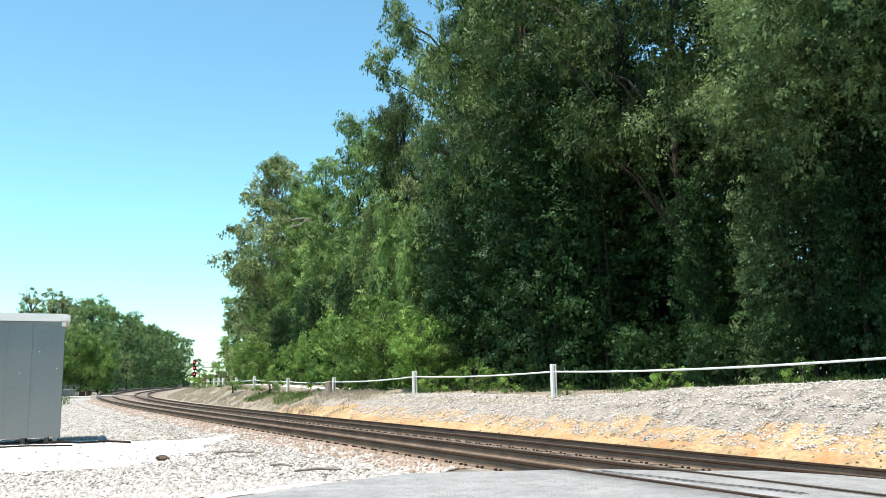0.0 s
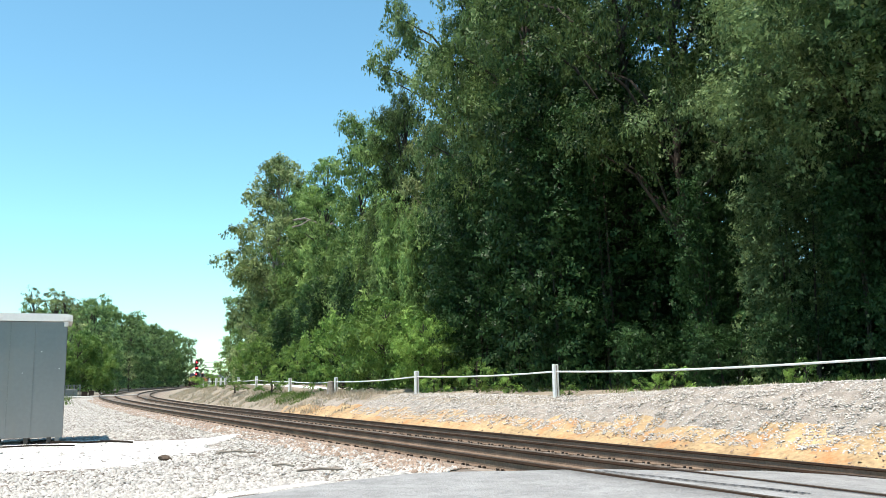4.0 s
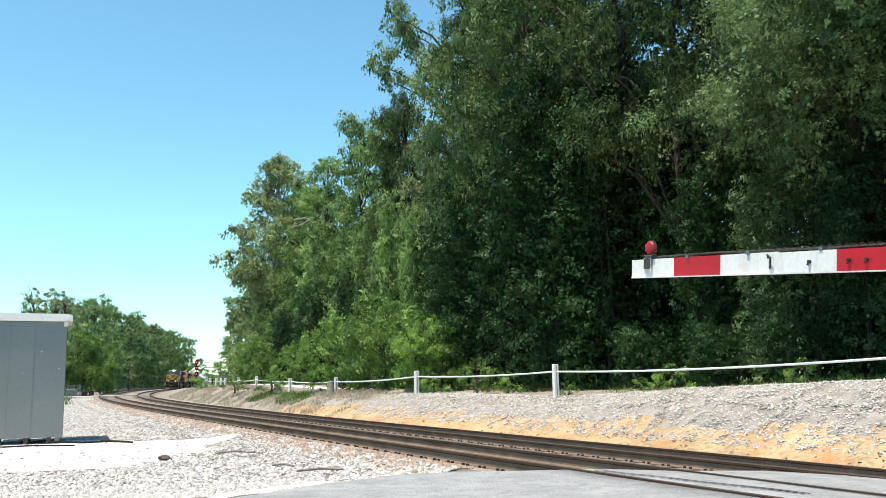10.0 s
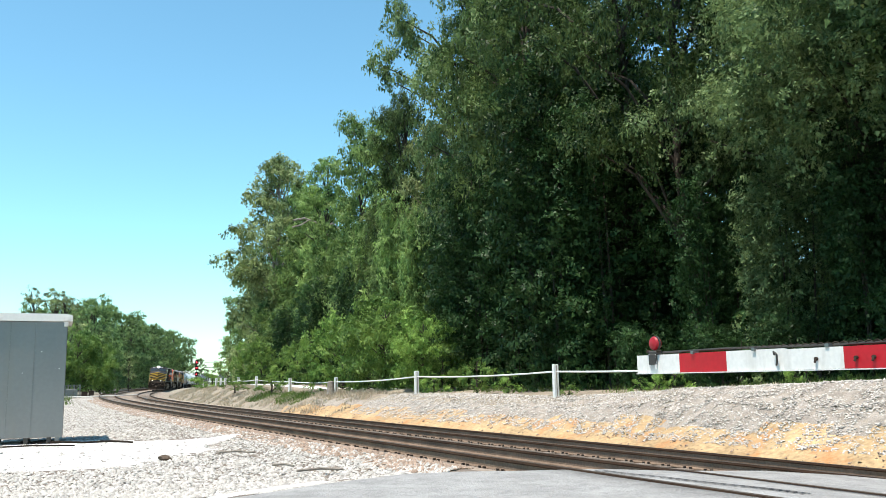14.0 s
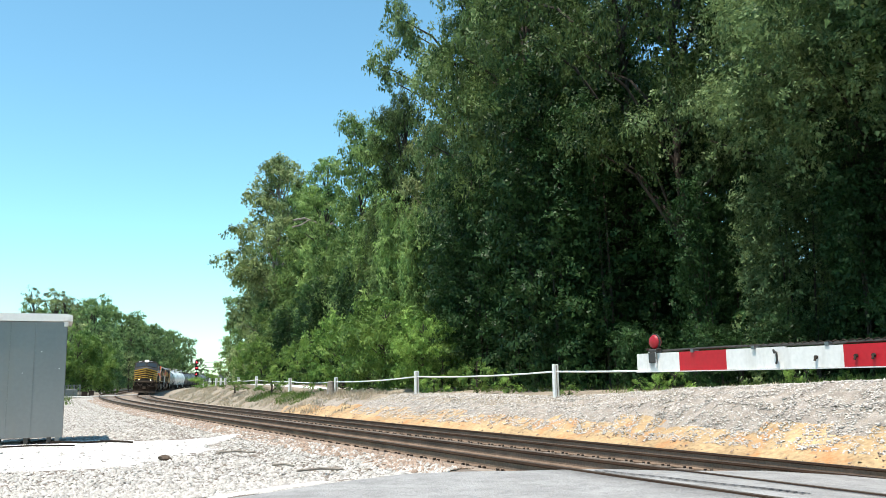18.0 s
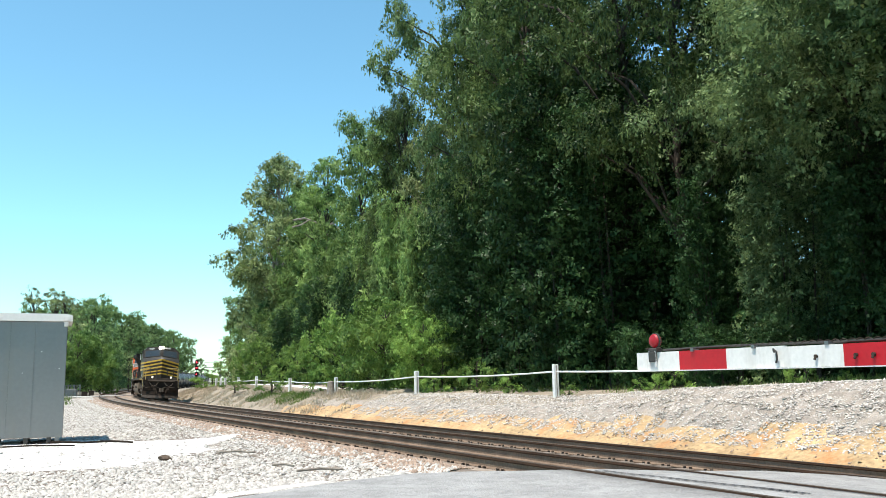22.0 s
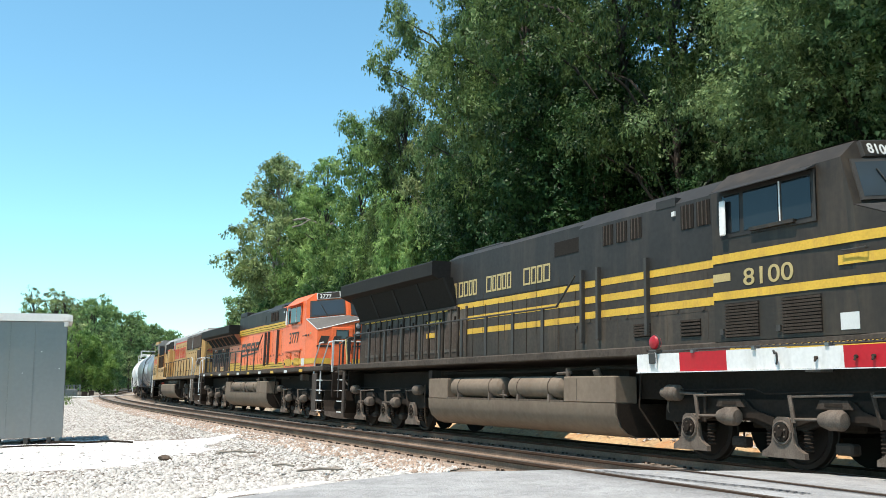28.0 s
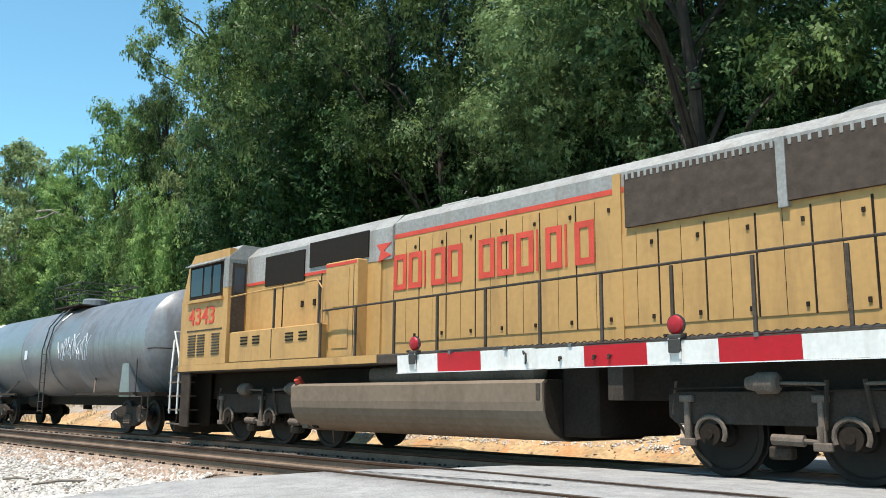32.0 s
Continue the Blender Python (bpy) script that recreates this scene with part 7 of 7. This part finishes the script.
# ---- the equipment cabinet ----
def build_cabinet():
    C = thing("equipment_cabinet", "grey aluminium trackside equipment cabinet with white roof", "cabinet", at=pose(-9.14, 21.35, 0.0, 0, 0, 23.5))
    part("body", Form().box(-2.05, 0, 0, 1.8, 0.13, 2.88, 0.012), ALU, C)
    for x in (-0.245, -0.70, -1.25, -1.75):
        part("panel_seam", Form().box(x - 0.006, x + 0.006, -0.006, 0.0, 0.15, 2.85), ALU, C)
    part("door", Form().box(-1.24, -0.71, -0.010, -0.002, 0.15, 2.85, 0.003), ALU, C)
    part("roof", Form().prism([(-2.15, 2.88), (0.1, 2.88), (0.1, 3.02), (-0.02, 3.06), (-2.05, 3.06), (-2.15, 3.02)], -0.1, 1.9), ALU_LIGHT, C, "white overhanging roof")
    lug = part("lifting_lug", Form().box(-0.09, 0.03, -0.13, -0.101, 2.90, 3.0, 0.004), ALU_LIGHT, C)
    part("padlock", Form().box(-0.09, 0.01, -0.05, -0.012, 2.76, 2.87, 0.012), ALU_LIGHT, C)
    for x in (-0.12, -0.30, -0.80, -1.45, -1.95):
        for y in (0.08, 1.7):
            part("leg", Form().box(x - 0.05, x + 0.05, y - 0.06, y + 0.06, -0.12, 0.14, 0.006), ALU if x == -0.12 else HANDRAIL_DARK, C)
    for x, z in ((-0.55, 2.15), (-0.95, 1.65), (-0.15, 1.75)):
        part("rivet", Form().rod((x, 0.0, z), (x, -0.012, z), 0.012, 8), ALU_LIGHT, C)
    cab = thing("ground_cable", "black cable lying on white gravel by the cabinet", "cable")
    part("sheath", Form().pipe([(-9.9, 21.2, 0.0), (-9.2, 21.3, 0.02), (-8.6, 21.25, 0.0), (-8.0, 21.35, 0.02), (-7.4, 21.2, 0.0)], 0.025), UNDER_BLACK, cab)
    cab2 = thing("ground_cable", "thin black cable across pale ground", "cable")
    part("sheath", Form().pipe([(-11.2, 19.3, 0.0), (-10.3, 19.6, 0.01), (-9.3, 20.1, 0.02), (-8.4, 20.3, 0.0)], 0.02), UNDER_BLACK, cab2)


build_cabinet()


# ---- the white fence on the far bank ----
def build_fence():
    posts = []
    spots = ((-9.0, 1.05, 0), (2.0, 1.05, 0), (21.6, 1.05, 0), (32.5, 0.98, 0), (43.3, 0.86, 0), (52.6, 0.97, 0), (62.4, 0.95, 0), (69.3, 0.82, 0), (75.7, 0.78, 0), (78.3, 0.8, 0), (81.2, 0.8, 0), (86, 0.85, 0), (92, 0.85, 0))
    for s, h, _ in spots:
        x, y = (float(c) for c in on_line(s, -5.4))
        z = lie(s, -5.4)
        p = thing("fence_post", "white-painted square wooden fence post on the bank", "fence post", group="posts of the bank fence", at=pose(x, y, z, 0, random.uniform(-2, 2), 25))
        part("post", Form().box(-0.09, 0.09, -0.07, 0.07, -0.25, h, 0.012), WHITE_WOOD, p)
        part("groove", Form().box(-0.012, 0.012, -0.078, -0.069, -0.1, h - 0.02), WOOD_GREY, p)
        posts.append((x, y, z + h - 0.24))
    for k, (a, b) in enumerate(zip(posts, posts[1:])):
        if k == 4:
            b = tuple(a[i] + (b[i] - a[i]) * 0.96 for i in range(3))
        sag = 0.22 if k in (1,) else 0.07
        n = 14
        pts = [(a[0] + (b[0] - a[0]) * i / n, a[1] + (b[1] - a[1]) * i / n, a[2] + (b[2] - a[2]) * i / n - sag * 4 * (i / n) * (1 - i / n)) for i in range(n + 1)]
        r = thing("fence_rope", "slack white rope strung between fence posts", "rope", group="ropes of the bank fence")
        part("strand", Form().pipe(pts, 0.028), ROPE, r)
    for s, d, h in ((43.0, -5.0, 0.75), (56.8, -5.6, 0.5)):
        x, y = (float(c) for c in on_line(s, d))
        st = thing("wooden_stump", "grey weathered wooden stump beside a fence post", "stump", at=pose(x, y, height(s, d)))
        part("stump", Form().lathe([(-0.2, 0.26), (0.05, 0.24), (0.5 * h, 0.19), (h - 0.04, 0.17), (h, 0.12), (h + 0.02, 0.02)], 12, "z"), WOOD_GREY, st)


build_fence()


# ---- signals and far trackside gear ----
def build_signals():
    S = thing("railway_signal", "three-lamp railway signal on a mast, showing red", "signal", at=pose(-56.0, 200.0, 0.0, 0, 0, 8))
    part("mast", Form().rod((0, 0, -0.3), (0, 0, 6.6), 0.09, 10), TRUCK_GREY, S)
    for z in (6.0, 4.75, 3.3):
        head = part("signal_head", Form().box(-0.36, 0.36, -0.22, -0.1, z - 0.5, z + 0.5, 0.04), UNDER_BLACK, S)
        part("hood", Form().rod((0, -0.2, z), (0, -0.5, z), 0.2, 12, 0.2), UNDER_BLACK, head)
        part("lamp", Form().lathe([(-0.53, 0.02), (-0.52, 0.15), (-0.505, 0.16)], 12, "y", (0, 0, z)), SIGNAL_RED, head, "glowing red lamp")
    part("ladder", Form().rod((0.4, 0.1, 0), (0.4, 0.1, 6.4), 0.03, 6).rod((0.75, 0.1, 0), (0.75, 0.1, 6.4), 0.03, 6), SOOT, S)
    B = thing("signal_gantry", "pale steel gantry arm beside the line", "gantry", at=pose(-63.0, 232.0, 0.0))
    part("arm", Form().box(0, 4.2, -0.06, 0.06, 6.55, 6.75).box(0, 4.2, -0.06, 0.06, 5.4, 5.55).box(0, 0.12, -0.06, 0.06, 5.4, 6.75).box(4.08, 4.2, -0.06, 0.06, 5.4, 6.75), ALU_LIGHT, B)
    part("deck", Form().box(0.1, 4.1, -0.3, 0.3, 5.3, 5.4), TRUCK_GREY, B)
    part("post", Form().rod((4.3, 0, -0.3), (4.3, 0, 6.8), 0.16, 10), ALU, B)
    x, y = (float(c) for c in on_line(97, 7.5))
    G = thing("wire_cage", "small grey wire-mesh cage round trackside equipment", "cage", at=pose(x, y, 0.0, 0, 0, 15))
    for px in (-0.9, -0.3, 0.3, 0.9):
        for py in (-0.4, 0.4):
            part("post", Form().rod((px, py, -0.1), (px, py, 1.35), 0.035, 6), ALU, G)
    for i in range(13):
        part("wire", Form().box(-0.9 + i * 0.15 - 0.012, -0.9 + i * 0.15 + 0.012, -0.42, -0.40, 0.05, 1.3), ALU, G)
    for z in (0.1, 0.7, 1.3):
        part("rail", Form().box(-0.92, 0.92, -0.43, -0.39, z - 0.025, z + 0.025), ALU, G)
    part("equipment_box", Form().box(-0.5, 0.6, -0.2, 0.3, 0.0, 0.9, 0.03), ALU, G)
    for s, d in ((99, 6.2), (112, 6.0)):
        x, y = (float(c) for c in on_line(s, d))
        bx = thing("trackside_box", "small dark trackside box on the ballast", "box", at=pose(x, y, 0.0, 0, 0, 20))
        part("box", Form().box(-0.3, 0.3, -0.2, 0.2, -0.1, 0.6, 0.03), TRUCK_GREY, bx)


build_signals()


# ---- low growth on the banks ----
def low_growth():
    rng = np.random.default_rng(21)
    for x, y, h, w in ((2.6, 36.5, 0.9, 0.9), (1.4, 38.5, 1.5, 0.8), (7.4, 28.6, 1.0, 0.9), (10.6, 26.0, 1.1, 0.7), (4.4, 31.5, 0.5, 1.0), (12.0, 26.5, 0.7, 0.8), (-0.5, 41.0, 0.9, 1.1), (6.4, 29.0, 0.6, 1.0),
                       (-22.0, 84, 1.4, 1.5), (-24.0, 90, 1.6, 1.5), (-15.6, 66, 0.9, 1.6), (-11.3, 58, 0.9, 1.6)):
        plant("shrub", x, y, 0.75, h, w)
    vs, mats = [], []

    def blades(s0, s1, d0, d1, count, size, mat_i, clump=0.5):
        for _ in range(count):
            s, d = rng.uniform(s0, s1), rng.uniform(d0, d1)
            x, y = on_line(s, d)
            if noise.noise(Vector((x, y, 7)) * clump) < -0.05:
                continue
            z = lie(s, d) - 0.02
            a, l = rng.uniform(0, 6.28), size * rng.uniform(0.4, 1.2)
            w = 0.008 + 0.012 * rng.random()
            lean = rng.normal(size=2) * 0.35 * l
            c, n = math.cos(a) * w, math.sin(a) * w
            vs.append(((x - c, y - n, z), (x + c, y + n, z), (x + lean[0] + c * 0.3, y + lean[1] + n * 0.3, z + l), (x + lean[0] - c * 0.3, y + lean[1] - n * 0.3, z + l)))
            mats.append(mat_i)
    blades(36, 105, -6.2, -2.7, 30000, 0.21, 0, 0.9)
    blades(14, 45, -6.8, -4.4, 4500, 0.09, 0, 0.9)
    blades(2, 20, -8.5, -6.0, 900, 0.10, 0)
    blades(45, 58, -5.0, -3.4, 5000, 0.26, 1, 0.3)
    blades(12, 60, -12.5, -9.6, 5000, 0.22, 1)
    blades(60, 110, 7, 14, 3500, 0.5, 1)
    pts = np.array(vs).reshape(-1, 3)
    me = leaf_data("bank_grass", pts, GRASS_DRY, 4)
    me.materials.append(GRASS_GREEN)
    me.polygons.foreach_set("material_index", mats)
    tagged(new("bank_grass", me), "dry straw-coloured grass with green patches on the bank", "grass", kind="stuff")


low_growth()


# ---- loose stones ----
def stones(name, label, material, rng, spots, sizes):
    """Many broken stones as one mesh: eight-sided lumps, each turned and stretched at random."""
    base = np.array([(1, 0, 0), (-1, 0, 0), (0, 1, 0), (0, -1, 0), (0, 0, 1), (0, 0, -1)], float)
    faces = np.array([(0, 2, 4), (2, 1, 4), (1, 3, 4), (3, 0, 4), (3, 1, 5), (0, 3, 5)])
    n = len(spots)
    v = base[None] * (0.6 + 0.8 * rng.random((n, 6, 1)))
    v += rng.normal(size=v.shape) * 0.18
    v *= np.stack([np.ones(n), 0.6 + 0.5 * rng.random(n), 0.45 + 0.3 * rng.random(n)], 1)[:, None]
    a = rng.random(n) * 6.28
    c, s = np.cos(a)[:, None], np.sin(a)[:, None]
    v = np.stack([v[..., 0] * c - v[..., 1] * s, v[..., 0] * s + v[..., 1] * c, v[..., 2] + 0.25 * v[..., 0]], -1)
    v = v * sizes[:, None, None] + np.asarray(spots)[:, None]
    f = (faces[None] + 6 * np.arange(n)[:, None, None]).reshape(-1, 3)
    me = bpy.data.meshes.new(name)
    me.vertices.add(6 * n)
    me.vertices.foreach_set("co", v.reshape(-1).astype(np.float32))
    me.loops.add(f.size)
    me.loops.foreach_set("vertex_index", f.reshape(-1).astype(np.int32))
    me.polygons.add(len(f))
    me.polygons.foreach_set("loop_start", np.arange(0, f.size, 3, dtype=np.int32))
    me.update(calc_edges=True)
    me.materials.append(material)
    return tagged(new(name, me), label, "stones", kind="stuff")


def scatter():
    rng = np.random.default_rng(9)

    def spread(n, s0, s1, d0, d1, lift=0.0, power=1.0):
        out = []
        ss = s0 + (s1 - s0) * rng.random(n) ** power
        dd = rng.uniform(d0, d1, n)
        for s, d in zip(ss, dd):
            if s < road_edge(d) + 0.05 and d > -1.5:
                continue
            x, y = on_line(s, d)
            if pale_pad(x, y) and rng.random() < 0.93:
                continue
            out.append((float(x), float(y), lie(s, d) + lift))
        return out
    p = spread(76000, 8.5, 100, 5.25, 11.5, 0.0, 1.9)
    stones("ballast_stones", "pale broken ballast stones beside the track", STONE, rng, p, 0.018 + 0.04 * rng.random(len(p)) ** 2)
    p = spread(11000, 8.5, 75, 5.0, 5.8, 0.0, 1.4)
    stones("brown_ballast_stones", "rust-brown ballast stones along the rail", STONE_BROWN, rng, p, 0.022 + 0.04 * rng.random(len(p)) ** 2)
    p = spread(72000, 4, 35, -6.6, -3.1, 0.0, 1.25)
    stones("bank_stones", "grey and white stones dumped on the bank", STONE_GREY, rng, p, 0.013 + 0.034 * rng.random(len(p)) ** 2.5)
    p = spread(3500, 2, 50, -3.8, -1.6, 0.0)
    stones("clay_stones", "stones and clods on the orange clay", STONE_BROWN, rng, p, 0.015 + 0.035 * rng.random(len(p)) ** 2)
    for x, y, r, m in ((-5.1, 16.3, 0.12, UNDER), (-1.7, 13.9, 0.09, WOOD_GREY), (-1.2, 13.7, 0.08, WOOD_GREY), (-4.4, 17.6, 0.08, WOOD_GREY)):
        k = thing("rock", "single dark rock lying on pale gravel", "rock", group="loose rocks", at=pose(x, y, 0.02))
        f = Form()
        bm = bmesh.new()
        bmesh.ops.create_icosphere(bm, subdivisions=2, radius=r)
        for v in bm.verts:
            v.co *= 1 + 0.5 * noise.noise(v.co * 9 + Vector((x, y, 0)))
            v.co.z *= 0.5
        part("rock_body", f.take(bm), m, k)
    for x, y, l, a in ((-4.0, 17.2, 0.8, -20), (-1.9, 13.6, 0.7, 10), (-2.6, 14.4, 0.5, -35)):
        k = thing("stick", "dry fallen stick on the ballast", "stick", at=pose(x, y, 0.04, 0, 0, a))
        part("wood", Form().pipe([(-l / 2, 0, 0), (0, 0.04, 0.02), (l / 2, -0.03, 0.01)], 0.02), WOOD_GREY, k)


scatter()

# ---- marks on the road ----
strip("edge_line", ROAD_PAINT, "worn white edge line", [(7.65, 7.5), (7.45, 8.1), (7.2, 8.7), (6.6, 9.7), (5.9, 10.8)], 0.2, 0.012, road)
for off, wide in ((0.0, 0.045), (0.11, 0.03)):
    strip("sealed_crack", ASPHALT_DARK, "black tar-sealed crack", [(6.35 - 0.45 * i + 0.05 * math.sin(i * 1.7 + off * 9), 4.33 + off - 0.08 * i * (1 if i < 7 else 0) - (0.5 if i >= 7 else 0) + 0.03 * math.sin(i * 2.3)) for i in range(7)], wide, 0.010, road)
strip("flangeway", ASPHALT_DARK, "dark flangeway beside the rail", [(6.4 - i, -0.755 + 0.1) for i in range(26)], 0.05, 0.006, road)
strip("flangeway", ASPHALT_DARK, "dark flangeway beside the rail", [(6.4 - i, APART - 0.755 + 0.1) for i in range(26)], 0.03, 0.006, road)


# ---- ties and fastenings of the tracks ----
def build_ties():
    for (name, off, rise, cant, _) in TRACKS:
        tr = tracks[name]
        rng = random.Random(4 if off else 5)
        tie = raw("tie", *(lambda f: (f.v, f.f))(Form().box(-0.115, 0.115, -1.3, 1.3, -0.18, 0.0, 0.012)), TIE)
        anchor = raw("rail_anchor", *(lambda f: (f.v, f.f))(Form().box(-0.016, 0.016, -0.02, 0.02, 0.0, 0.03)), TRUCK_GREY)
        far = Form()
        for i in range(640):
            s = 7.2 + i * 0.495 + rng.uniform(-0.02, 0.02)
            x, y = (float(c) for c in on_line(s, off))
            a = math.degrees(np.interp(s, SPAN, turned)) + rng.uniform(-0.8, 0.8)
            m = pose(x, y, rise - 0.165, math.degrees(cant / 1.5), 0, a)
            if i < 150:
                part("tie", tie, None, tr, at=m)
                for e in (-0.755 - 0.1, 0.755 + 0.1):
                    part("rail_anchor", anchor, None, tr, at=m @ pose(0.07, e, 0.0))
                    part("rail_anchor", anchor, None, tr, at=m @ pose(-0.07, e, 0.0))
            else:
                p = [m @ Vector(q) for q in ((-0.115, -1.3, 0), (0.115, -1.3, 0), (0.115, 1.3, 0), (-0.115, 1.3, 0))]
                far.add(p, [(0, 1, 2, 3)])
        tagged(part("far_ties", far, TIE, tr), kind="stuff")


build_ties()

# ---- what moves ----
SPEED, EASE, START = 12.2859, -0.01729, 1.4775


def nose_at(t):
    """How far along the line the leading coupler is at t seconds."""
    return START + SPEED * (28 - t) + EASE * (28 - t) ** 2


def on_rails(s_front, length):
    """The pose of a vehicle whose leading coupler is at s_front, carried by its two trucks."""
    a, b = s_front + length / 2 - 6.55 * length / 22.3, s_front + length / 2 + 6.55 * length / 22.3
    (ax, ay), (bx, by) = on_line(a), on_line(b)
    turn = math.degrees(math.atan2(ay - by, ax - bx))
    return pose((ax + bx) / 2, (ay + by) / 2, 0.0, -math.degrees(CANT / 1.5), 0, turn)


ARM_FALL = ((0, 84), (3.6, 84), (4.4, 77), (5.2, 54), (5.8, 40.57), (6.2, 24.72), (6.4, 20.55), (6.5, 19.46), (7, 14.37), (7.5, 12.33), (8, 11.01), (8.5, 9.51), (9, 8.13), (9.5, 6.69), (10, 5.26), (10.5, 3.94), (11, 2.63), (11.5, 1.31), (12, 0.06), (12.5, 0.07), (13, 0.05), (13.5, -0.06), (14.5, -0.14), (16.5, 0.06), (19.5, -0.12), (23, 0.05), (28, -0.07), (32, -0.02))


def motions():
    for car, off, length in CARS:
        walk(car, [(t, on_rails(nose_at(t) + off, length)) for t in np.arange(0, 32.01, 0.5)])
    walk(gate_arm, [(t, pose(*PIVOT, 0, -a, float(np.interp(t, (8, 10, 12), (115.25, 115.0, 114.75))))) for t, a in ARM_FALL])


motions()
